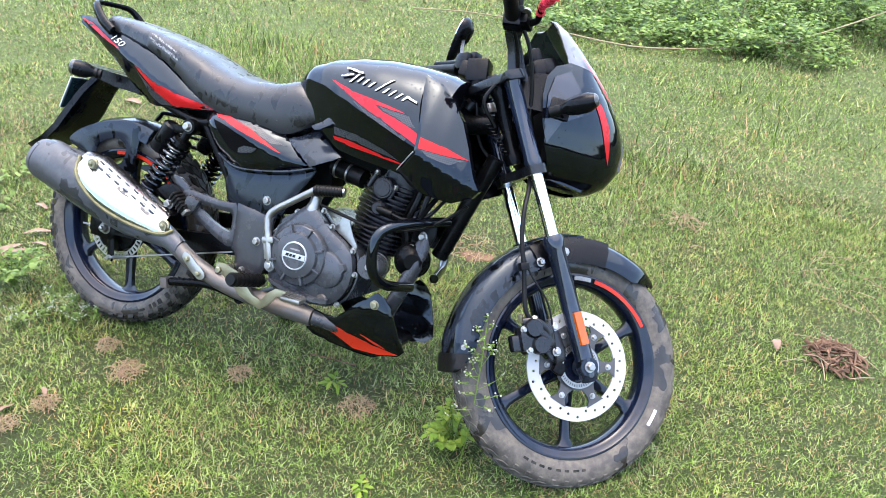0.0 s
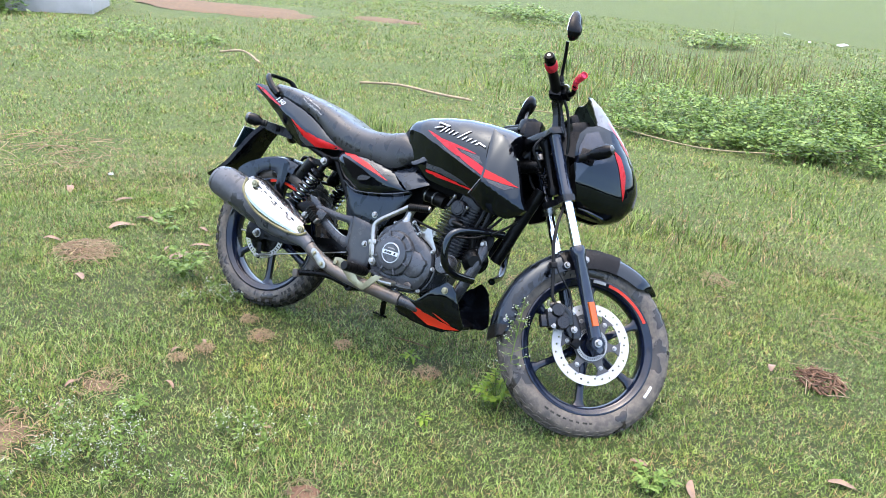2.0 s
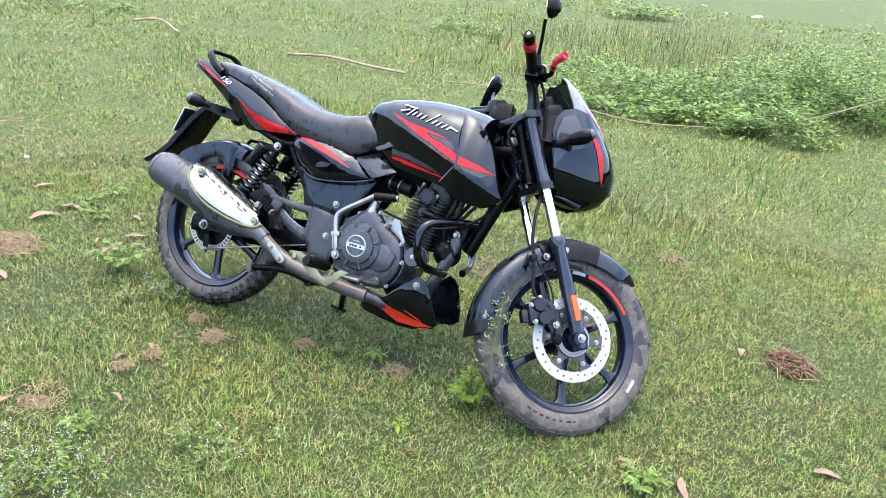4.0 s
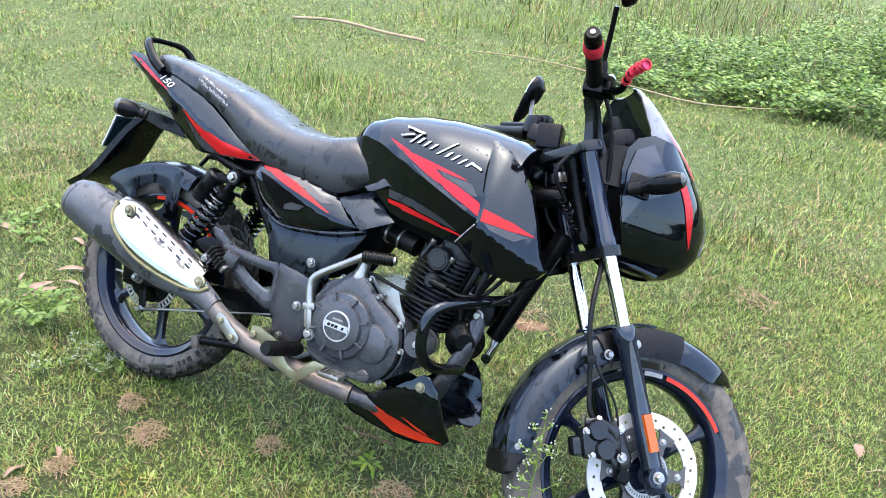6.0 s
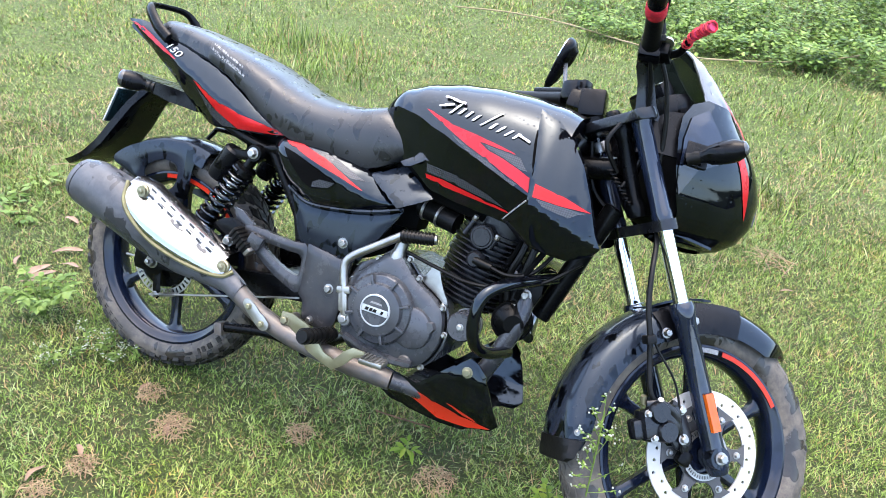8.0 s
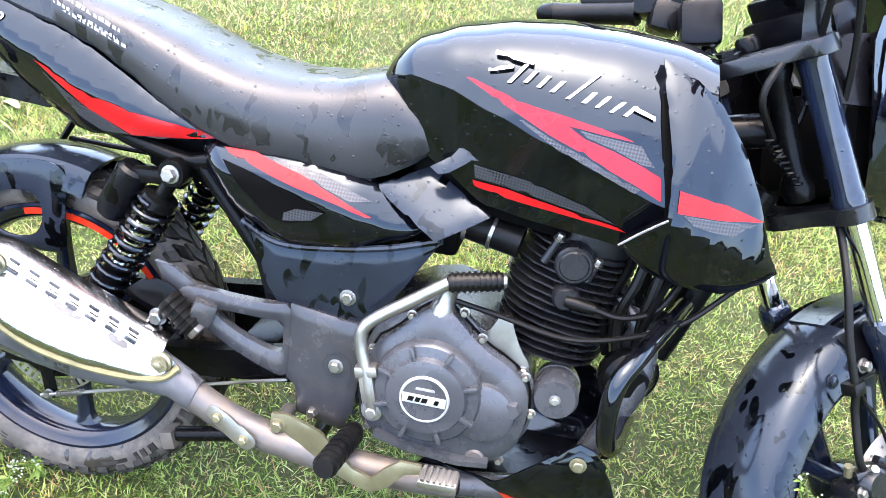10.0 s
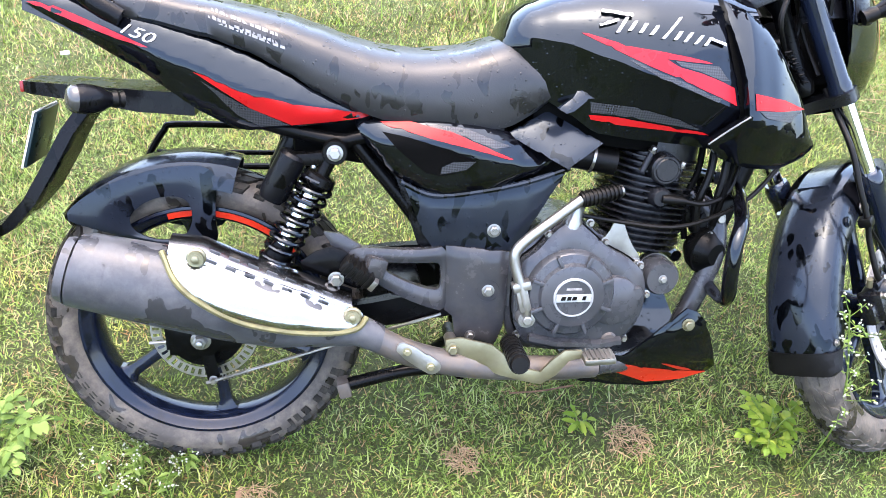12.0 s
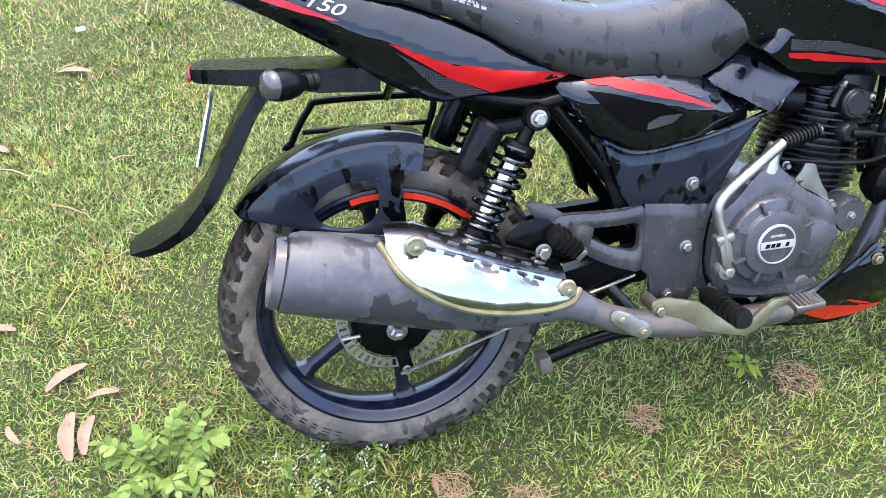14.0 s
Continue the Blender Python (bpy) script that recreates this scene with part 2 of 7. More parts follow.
def lathe(profile, segs=48, axis="Y", at=(0, 0, 0), closed=False, arc=None, bm=None):
    """Turns (radius, offset) rows round an axis through a point."""
    a0, a1 = arc or (0, 2 * math.pi)
    full = arc is None
    rings = []
    for s in range(segs if full else segs + 1):
        a = a0 + (a1 - a0) * s / segs
        c, n = math.cos(a), math.sin(a)
        ring = []
        for r, h in profile:
            v = {"Y": (r * c, h, r * n), "Z": (r * c, r * n, h), "X": (h, r * c, r * n)}[axis]
            ring.append(Vector(v) + Vector(at))
        rings.append(ring)
    bm = bm or bmesh.new()
    rows = [[bm.verts.new(p) for p in ring] for ring in rings]
    m = len(profile)
    for i in range(len(rows) if full else len(rows) - 1):
        a, b = rows[i], rows[(i + 1) % len(rows)]
        for k in range(m if closed else m - 1):
            q = (k + 1) % m
            bm.faces.new((a[k], a[q], b[q], b[k]))
    bmesh.ops.remove_doubles(bm, verts=bm.verts, dist=1e-6)
    return bm


def turned(profile, a, b, segs=20, bm=None):
    """Turns (radius, fraction) rows round the line from a to b."""
    a, b = Vector(a), Vector(b)
    d = b - a
    q = d.to_track_quat("Z", "Y").to_matrix()
    rings = [[a + d * f + q @ Vector((r * math.cos(t), r * math.sin(t), 0)) for t in (2 * math.pi * s / segs for s in range(segs))] for r, f in profile]
    return loft(rings, bm=bm)


def block(size, at=(0, 0, 0), turn=(0, 0, 0), bevel=0.004, taper=1.0, bm=None):
    b = bmesh.new()
    bmesh.ops.create_cube(b, size=1.0)
    for v in b.verts:
        k = taper if v.co.z > 0 else 1.0
        v.co = Vector((v.co.x * size[0] * k, v.co.y * size[1] * k, v.co.z * size[2]))
    if bevel:
        bmesh.ops.bevel(b, geom=list(b.edges), offset=bevel, segments=2, affect="EDGES", profile=0.6)
    b.transform(pose(*at, *turn))
    if bm is None:
        return b
    join(bm, b)
    return bm


def join(bm, other):
    me = bpy.data.meshes.new("tmp")
    other.to_mesh(me)
    bm.from_mesh(me)
    other.free()
    bpy.data.meshes.remove(me)
    return bm


def sheet(outline, step=0.014):
    """A flat face in the xz plane, cut into a grid."""
    bm = bmesh.new()
    vs = [bm.verts.new((p[0], 0, p[1])) for p in outline]
    bm.faces.new(vs)
    for k in (0, 2):
        lo, hi = min(p[0 if k == 0 else 1] for p in outline), max(p[0 if k == 0 else 1] for p in outline)
        n = int((hi - lo) / step)
        for i in range(1, n + 1):
            co, no = [0, 0, 0], [0, 0, 0]
            co[k], no[k] = lo + (hi - lo) * i / (n + 1), 1
            bmesh.ops.bisect_plane(bm, geom=bm.verts[:] + bm.edges[:] + bm.faces[:], dist=1e-6, plane_co=co, plane_no=no)
    bmesh.ops.remove_doubles(bm, verts=bm.verts, dist=step * 0.28)
    return bm


def thicken(bm, yf, thick, side=-1, edge=0.004):
    """Lifts a flat sheet onto the depth yf(x, z), measured outwards from the middle plane, and gives it a back."""
    rim = {v for e in bm.edges if len(e.link_faces) == 1 for v in e.verts}
    rim_edges = [e for e in bm.edges if len(e.link_faces) == 1]
    front = list(bm.verts)
    faces = list(bm.faces)
    ends = [(Vector((e.verts[0].co.x, e.verts[0].co.z)), Vector((e.verts[1].co.x, e.verts[1].co.z))) for e in rim_edges]
    fall = max(edge * 2.5, 1e-4)

    def sink(v):
        """How far the face drops near its edge."""
        p = Vector((v.co.x, v.co.z))
        near = 1.0
        for a, b in ends:
            d = b - a
            f = max(0.0, min(1.0, (p - a).dot(d) / max(d.length_squared, 1e-12)))
            near = min(near, (a + d * f - p).length)
        return edge * max(0.0, 1 - near / fall) ** 2

    drop = {v: edge if v in rim else sink(v) for v in front}
    depth = {v: yf(v.co.x, v.co.z) for v in front}
    back = {v: bm.verts.new((v.co.x, side * (depth[v] - thick), v.co.z)) for v in front}
    for v in front:
        v.co.y = side * (depth[v] - drop[v])
    for f in faces:
        bm.faces.new([back[v] for v in reversed(f.verts)])
    for e in rim_edges:
        a, b = e.verts
        bm.faces.new((a, b, back[b], back[a]))
    bmesh.ops.recalc_face_normals(bm, faces=bm.faces)
    return bm


def plate(outline, yf, thick=0.01, side=-1, edge=0.004, step=0.014, soft=0):
    depth = yf if callable(yf) else (lambda x, z: yf)
    return thicken(sheet(chaikin(outline, soft) if soft else outline, step), depth, thick, side, edge)


def resample(pts, n):
    pts = [Vector(p) for p in pts]
    seg = [(pts[(i + 1) % len(pts)] - pts[i]).length for i in range(len(pts))]
    total, out, i, acc = sum(seg), [], 0, 0.0
    for k in range(n):
        want = total * k / n
        while acc + seg[i] < want:
            acc += seg[i]
            i += 1
        out.append(pts[i].lerp(pts[(i + 1) % len(pts)], (want - acc) / max(seg[i], 1e-9)))
    return out


def holed(outer, inner, yf, thick=0.01, side=-1, edge=0.003, n=40, soft=1, rows=3):
    """A plate with one window; both outlines start near each other and run the same way."""
    depth = yf if callable(yf) else (lambda x, z: yf)
    a, b = resample(chaikin(outer, soft), n), resample(chaikin(inner, soft), n)
    shift = min(range(n), key=lambda s: sum((a[i] - b[(i + s) % n]).length for i in range(n)))
    b = b[shift:] + b[:shift]
    bm = bmesh.new()
    grid = [[bm.verts.new((*p.lerp(q, r / rows).xy.to_tuple()[:1], 0, p.lerp(q, r / rows).y)) for p, q in zip(a, b)] for r in range(rows + 1)]
    for r in range(rows):
        for i in range(n):
            j = (i + 1) % n
            bm.faces.new((grid[r][i], grid[r][j], grid[r + 1][j], grid[r + 1][i]))
    return thicken(bm, depth, thick, side, edge)


def part(name, bm, material, parent=None, label="", angle=38):
    """Links a bmesh as one mesh object under a thing or a part."""
    bmesh.ops.recalc_face_normals(bm, faces=bm.faces)
    limit = radians(angle)
    for e in bm.edges:
        if len(e.link_faces) == 2 and e.calc_face_angle(0) > limit:
            e.smooth = False
    for f in bm.faces:
        f.smooth = True
    me = bpy.data.meshes.new(name)
    bm.to_mesh(me)
    bm.free()
    me.materials.append(material)
    ob = new(name, me)
    ob.parent = parent
    if label:
        tagged(ob, label)
    return ob


def thing(name, label, category, m=Matrix(), group=""):
    ob = new(name)
    ob.empty_display_size = 0.1
    ob.matrix_world = m
    return tagged(ob, label, category, group)


def bolt(at, out, r=0.007, h=0.006, bm=None):
    """A hexagon head on a washer."""
    a, o = Vector(at), Vector(out).normalized()
    bm = turned([(r * 1.35, 0), (r * 1.35, 0.3), (r * 1.2, 0.34)], a, a + o * h, 16, bm)
    return turned([(r, 0), (r, 0.85), (r * 0.8, 1.0)], a, a + o * (h * 1.7), 6, bm)


def skin(outline, tree, side=-1, lift=0.0012, step=0.012, soft=0):
    """A decal cut to an outline in side view and laid on the surface that tree holds."""
    bm = sheet(chaikin(outline, soft) if soft else outline, step)
    for v in list(bm.verts):
        hit, nor, _, _ = tree.ray_cast(Vector((v.co.x, side * 0.6, v.co.z)), Vector((0, -side, 0)))
        if hit is None:
            hit, nor, _, _ = tree.find_nearest(Vector((v.co.x, side * 0.15, v.co.z)))
        v.co = hit + (nor if nor.y * side > 0 else -nor) * lift
    return bm


from mathutils.bvhtree import BVHTree

# ---- the motorcycle: built upright, x ahead, y to its left, z up, then leant on its side stand ----
LEANING = pose(-0.952, 2.023, -0.008, 0, 0, -22.0) @ pose(0, 0, 0, -20.0, 0, 0)
bike = thing("motorcycle", "black and red street motorcycle leaning on its side stand on grass", "motorcycle", LEANING)
AXLE_R, AXLE_F = Vector((0, 0, 0.300)), Vector((1.340, 0, 0.279))
RAKE = radians(25)
FORK, AHEAD = Vector((-math.sin(RAKE), 0, math.cos(RAKE))), Vector((math.cos(RAKE), 0, math.sin(RAKE)))
LEG = Vector((-math.sin(radians(28)), 0, math.cos(radians(28))))
PIVOT = Vector((1.346, 0, 0.279)) - AHEAD * 0.04
YOKE = Vector((1.166, 0, 0.6415))
STEER = (Matrix.Translation(PIVOT) @ Matrix.Rotation(radians(39), 4, FORK) @ Matrix.Translation(-PIVOT)
         @ Matrix.Translation(YOKE + Vector((0.006, 0.029, -0.003))) @ Matrix.Rotation(0.058, 4, Vector((-0.913, 0.394, 0.06))) @ Matrix.Translation(-YOKE))


def fpart(name, bm, material, parent=bike, label="", angle=38):
    """A part of the front end, turned with the handlebar."""
    bm.transform(STEER)
    return part(name, bm, material, parent, label, angle)


def on_fork(d, y, ahead=0.0):
    """A point d metres up the fork from the axle."""
    return Vector((1.346, 0, 0.279)) + LEG * d + AHEAD * ahead + Vector((0, y, 0))


# -- wheels --
def tyre_profile(outer, half):
    k = outer - 0.2235
    side = [(0.2235, 0.80), (0.2235 + k * 0.18, 0.97), (0.2235 + k * 0.45, 1.0), (0.2235 + k * 0.70, 0.92), (0.2235 + k * 0.86, 0.74),
            (0.2235 + k * 0.95, 0.45), (outer, 0.0)]
    return [(r, -half * f) for r, f in side] + [(r, half * f) for r, f in side[-2::-1]]


def tread_radius(outer, half, y):
    f = min(abs(y) / half, 1.0)
    k = outer - 0.2235
    return outer - k * (0.05 * (f / 0.45) ** 2 if f < 0.45 else 0.05 + 0.09 * (f - 0.45) / 0.29 if f < 0.74 else 0.14 + 0.16 * (f - 0.74) / 0.18)


def tread_blocks(outer, half, count, rows, depth):
    """Slanted raised blocks round a tyre, as one mesh."""
    bm = bmesh.new()
    for k in range(count):
        a0 = 2 * math.pi * k / count
        for y0, y1, start, width, slant in rows:
            for s in (-1, 1):
                off = (0.5 if s > 0 else 0) * 2 * math.pi / count
                corners = []
                for y, lead in ((y0, 0), (y1, slant)):
                    for w in (0, width):
                        corners.append((a0 + off + (start + lead + w) / outer, s * y * half, y))
                def at(i, h):
                    a, y, _ = corners[i]
                    r = tread_radius(outer, half, y) + h
                    return (r * math.cos(a), y * (1 + h * 4), r * math.sin(a))
                lo = [bm.verts.new(at(i, -0.004)) for i in (0, 1, 3, 2)]
                hi = [bm.verts.new(at(i, depth)) for i in (0, 1, 3, 2)]
                bm.faces.new(hi)
                for i in range(4):
                    j = (i + 1) % 4
                    bm.faces.new((lo[i], lo[j], hi[j], hi[i]))
    return bm


def rim_ring(half):
    p = [(0.2235, 0.95), (0.2225, 1.06), (0.2175, 1.08), (0.2130, 0.98), (0.2065, 0.90), (0.2000, 0.80), (0.1955, 0.55), (0.1930, 0.20)]
    prof = [(r, -half * f) for r, f in p] + [(r, half * f) for r, f in p[::-1]]
    return lathe(prof + [(0.2235, half * 0.8), (0.2100, 0.5 * half), (0.2100, -0.5 * half), (0.2235, -half * 0.8)], 96, closed=True)


def spoke(angle, half_d, r0=0.04, r1=0.198):
    """A cast spoke that narrows from the hub and flares at the rim."""
    bm = bmesh.new()
    rows = []
    for f, w, d in ((0, 0.017, 1.0), (0.25, 0.0125, 0.9), (0.6, 0.0105, 0.75), (0.85, 0.0115, 0.75), (0.94, 0.017, 0.85), (1.0, 0.030, 1.0)):
        r = r0 + (r1 - r0) * f
        rows.append([(r, -half_d * d * 0.7, -w), (r, -half_d * d, -w * 0.45), (r, -half_d * d, w * 0.45), (r, -half_d * d * 0.7, w),
                     (r, half_d * d * 0.7, w), (r, half_d * d, w * 0.45), (r, half_d * d, -w * 0.45), (r, half_d * d * 0.7, -w)])
    bm = loft(rows, bm=bm)
    bm.transform(Matrix.Rotation(-angle, 4, "Y"))
    return bm


def wheel(name, label, centre, outer, half, spin, placed, tread, tread_material):
    put = (lambda b: b.transform(placed @ Matrix.Translation(centre)) or b)
    rim = part(name, put(rim_ring(half * 0.78)), RIM, bike, label)
    part("tyre", put(lathe(tyre_profile(outer, half), 120)), RUBBER, rim, "muddy grey-black road tyre with rain blots")
    part("tread", put(tread), tread_material, rim)
    for k in range(6):
        part("spoke", put(spoke(spin + k * math.pi / 3, 0.014)), RIM, rim)
    part("hub", put(lathe([(0.012, -0.055), (0.040, -0.055), (0.045, -0.045), (0.042, -0.02), (0.042, 0.02), (0.045, 0.045), (0.040, 0.06), (0.012, 0.06)], 40)), RIM, rim)
    return rim, put


rear_rows = [(0.03, 0.36, 0.000, 0.026, 0.020), (0.44, 0.74, 0.016, 0.024, 0.016), (0.80, 0.98, 0.026, 0.020, 0.008)]
front_rows = [(0.04, 0.36, 0.000, 0.019, 0.020), (0.44, 0.74, 0.012, 0.017, 0.014), (0.80, 0.93, 0.018, 0.010, 0.0)]
rear_wheel, put_r = wheel("rear_wheel", "black six-spoke alloy rear wheel", AXLE_R, 0.281, 0.050, radians(-84), Matrix(), tread_blocks(0.281, 0.050, 44, rear_rows, 0.0055), TREAD)
front_wheel, put_f = wheel("front_wheel", "black six-spoke alloy front wheel turned to the left", AXLE_F, 0.291, 0.043, radians(-80), STEER, tread_blocks(0.291, 0.043, 50, front_rows, 0.0022), RUBBER)


def arc_band(r0, r1, a0, a1, y, thick=0.0015, n=24):
    bm = bmesh.new()
    rows = []
    for k in range(n + 1):
        a = a0 + (a1 - a0) * k / n
        c, s = math.cos(a), math.sin(a)
        rows.append([(r0 * c, y, r0 * s), (r1 * c, y, r1 * s), (r1 * c, y + thick, r1 * s), (r0 * c, y + thick, r0 * s)])
    return loft(rows, bm=bm)


part("rim_stripe", put_f(arc_band(0.2065, 0.2165, radians(39), radians(86), -0.0375)), ORANGE, front_wheel, "red reflective rim tape")
part("rim_stripe", put_f(arc_band(0.2065, 0.2165, radians(89), radians(101), -0.0375)), FADED, front_wheel, "grey reflective rim tape")
part("tyre_mark", put_f(arc_band(0.240, 0.248, radians(-24), radians(-14), -0.0455)), WHITE, front_wheel, "white sticker on the sidewall")
part("rim_stripe", put_r(arc_band(0.2065, 0.2165, radians(38), radians(104), -0.0455)), ORANGE, rear_wheel, "red reflective rim tape")
# moulded sidewall marks of the rear tyre, unreadable
for k, (a, w) in enumerate(((-22, 3.0), (-27, 3.0), (-32, 3.0), (-37, 3.0), (-44.5, 3.2), (-50, 2.4), (-54, 1.6))):
    part("sidewall_mark", put_r(arc_band(0.241, 0.256, radians(a - w), radians(a), -0.0518, 0.002, 4)), TREAD, rear_wheel)
part("sidewall_mark", put_r(arc_band(0.245, 0.252, radians(-72), radians(-60), -0.0518, 0.002, 6)), TREAD, rear_wheel)

# -- brakes --


def drilled_ring(r0, r1, holes, hole_r, y, thick, swing=0.0):
    """A disc whose sectors each have one bored hole; every third hole sits further out."""
    bm = bmesh.new()
    da = 2 * math.pi / holes
    n = 16
    for k in range(holes):
        a0 = k * da
        mid = 0.5 * (r0 + r1) + swing * ((k % 3) - 1)
        ring = []
        for (u0, v0), (u1, v1) in zip(((0, 0), (1, 0), (1, 1), (0, 1)), ((1, 0), (1, 1), (0, 1), (0, 0))):
            for s in range(n // 4):
                f = s / (n // 4)
                u, v = u0 + (u1 - u0) * f, v0 + (v1 - v0) * f
                ring.append((r0 + (r1 - r0) * v, a0 + da * u))
        am = a0 + da / 2
        def pt(r, a, h):
            return (r * math.cos(a), h, r * math.sin(a))
        hole = []
        for r, a in ring:
            dx, dy = (a - am) * mid, r - mid
            q = math.hypot(dx, dy)
            hole.append((mid + dy / q * hole_r, am + dx / q * hole_r / mid))
        f0 = [bm.verts.new(pt(r, a, y)) for r, a in ring]
        h0 = [bm.verts.new(pt(r, a, y)) for r, a in hole]
        f1 = [bm.verts.new(pt(r, a, y + thick)) for r, a in ring]
        h1 = [bm.verts.new(pt(r, a, y + thick)) for r, a in hole]
        for i in range(n):
            j = (i + 1) % n
            bm.faces.new((f0[i], f0[j], h0[j], h0[i]))
            bm.faces.new((f1[i], h1[i], h1[j], f1[j]))
            bm.faces.new((h0[i], h0[j], h1[j], h1[i]))
            if i < n // 4 or n // 2 <= i < 3 * n // 4:
                bm.faces.new((f0[j], f0[i], f1[i], f1[j]))
    bmesh.ops.remove_doubles(bm, verts=bm.verts, dist=1e-5)
    return bm


part("brake_disc", put_f(drilled_ring(0.098, 0.130, 30, 0.0034, -0.058, 0.004, 0.006)), DISC, front_wheel, "drilled bare steel brake disc")
carrier = lathe([(0.040, -0.060), (0.058, -0.060), (0.058, -0.056), (0.040, -0.056)], 40, closed=True)
for k in range(6):
    a = radians(10 + 60 * k)
    arm = loft([[(r, -0.060, -w), (r, -0.060, w), (r, -0.055, w), (r, -0.055, -w)] for r, w in ((0.05, 0.020), (0.068, 0.012), (0.085, 0.012), (0.099, 0.024))])
    arm.transform(Matrix.Rotation(-a, 4, "Y"))
    part("carrier_arm", put_f(arm), CARRIER, front_wheel)
part("disc_carrier", put_f(carrier), CARRIER, front_wheel)
for k in range(6):
    a = radians(10 + 60 * k)
    part("carrier_bolt", put_f(bolt((0.080 * math.cos(a), -0.060, 0.080 * math.sin(a)), (0, -1, 0), 0.0055, 0.004)), STEEL, front_wheel)


def toothed_ring(r0, r1, n, y):
    """A flat sensor ring with slots."""
    bm = lathe([(r0, y), (r0 + 0.003, y), (r0 + 0.003, y + 0.002), (r0, y + 0.002)], 60, closed=True)
    lathe([(r1 - 0.003, y), (r1, y), (r1, y + 0.002), (r1 - 0.003, y + 0.002)], 60, closed=True, bm=bm)
    for k in range(n):
        join(bm, arc_band(r0 + 0.002, r1 - 0.002, 2 * math.pi * k / n, 2 * math.pi * (k + 0.5) / n, y, 0.002, 2))
    return bm


part("sensor_ring", put_f(toothed_ring(0.040, 0.053, 48, -0.0665)), STEEL, front_wheel, "slotted speed sensor ring")
part("sensor_ring", put_r(toothed_ring(0.076, 0.095, 44, -0.064)), STEEL, rear_wheel, "slotted speed sensor ring")
part("brake_drum", put_r(lathe([(0.0, -0.075), (0.03, -0.075), (0.045, -0.068), (0.070, -0.066), (0.073, -0.050), (0.073, -0.02), (0.0, -0.02)], 48)), FRAME, rear_wheel)
# rear axle, adjuster, brake arm and rod
part("axle_nut", join(bolt((0, -0.108, 0.300), (0, -1, 0), 0.013, 0.009), turned([(0.006, 0), (0.006, 1), (0.004, 1.05)], (0, -0.11, 0.300), (0, -0.13, 0.300), 12)), STEEL, bike)
part("adjuster_plate", plate([(-0.055, 0.330), (0.02, 0.335), (0.03, 0.322), (0.03, 0.278), (0.02, 0.268), (-0.055, 0.270)], 0.108, 0.006), FRAME, bike)
part("chain_adjuster", tube([(-0.09, -0.098, 0.292), (-0.02, -0.098, 0.296)], 0.003, 8), STEEL, bike)
part("brake_arm", plate([(-0.012, 0.292), (0.012, 0.295), (0.026, 0.215), (0.018, 0.203), (0.004, 0.210)], 0.094, 0.006), FRAME, bike)
part("brake_pivot_bolt", bolt((0.014, -0.094, 0.215), (0, -1, 0), 0.006, 0.006), STEEL, bike)
part("drum_bolt", bolt((-0.028, -0.070, 0.345), (0, -1, 0), 0.008, 0.03), STEEL, bike)
rod = tube([(0.004, -0.099, 0.212), (0.016, -0.100, 0.216), (0.15, -0.10, 0.256), (0.42, -0.10, 0.335)], 0.0028, 8)
part("brake_rod", rod, STEEL, bike)
coil = [(0.03 + 0.05 * k / 60, -0.1 + 0.005 * math.cos(k * 0.9), 0.220 + 0.0155 * k / 60 + 0.005 * math.sin(k * 0.9)) for k in range(60)]
part("return_spring", tube(coil, 0.0011, 6, smooth=1), STEEL, bike)

# worn sidewall markings, as plain raised bars
mrk = random.Random(12)
for put_w, half, start, count in ((put_r, 0.050, 200, 9), (put_f, 0.043, 250, 8)):
    for k in range(count):
        a0, a1 = radians(start + 5.2 * k), radians(start + 5.2 * k + mrk.uniform(2.2, 3.8))
        y = half * 1.005
        bar = loft([[(r * math.cos(a), -y + o, r * math.sin(a)) for r, o in ((0.243, 0.0035), (0.244, 0.0005), (0.253, 0.0005), (0.254, 0.0035))] for a in (a0, (a0 + a1) / 2, a1)])
        part("sidewall_mark", put_w(bar), TREAD, rear_wheel if put_w is put_r else front_wheel)

# -- swingarm, frame and sub-frame --
for s in (-1, 1):
    part("swingarm", loft([[(x, s * (y - w), z - h), (x, s * (y + w), z - h), (x, s * (y + w), z + h), (x, s * (y - w), z + h)]
                           for x, y, z, w, h in ((-0.06, 0.092, 0.300, 0.012, 0.020), (0.1, 0.090, 0.312, 0.013, 0.022), (0.3, 0.082, 0.334, 0.014, 0.024), (0.50, 0.070, 0.362, 0.016, 0.028))]), FRAME, bike)
    part("subframe_rail", tube([(0.52, s * 0.085, 0.665), (0.30, s * 0.092, 0.655), (0.236, s * 0.088, 0.648), (0.10, s * 0.078, 0.684), (0.0, s * 0.066, 0.728)], 0.0135, 12), FRAME, bike)
    part("frame_strut", tube([(0.270, s * 0.090, 0.645), (0.36, s * 0.088, 0.53), (0.45, s * 0.085, 0.40)], 0.012, 10), FRAME, bike)
part("main_frame", tube([(1.03, 0, 0.80), (0.85, 0, 0.76), (0.60, 0, 0.70), (0.48, 0, 0.60), (0.46, 0, 0.40), (0.47, 0, 0.28)], 0.024, 12), FRAME, bike)
part("down_tube", tube([(1.05, 0, 0.72), (1.0, 0, 0.58), (0.97, 0, 0.49), (0.955, 0, 0.45)], 0.022, 12), FRAME, bike)
part("headstock", turned([(0.020, 0), (0.024, 0.1), (0.016, 0.2), (0.016, 0.8), (0.024, 0.9), (0.020, 1)], PIVOT + FORK * 0.50, PIVOT + FORK * 0.70, 24), FRAME, bike)
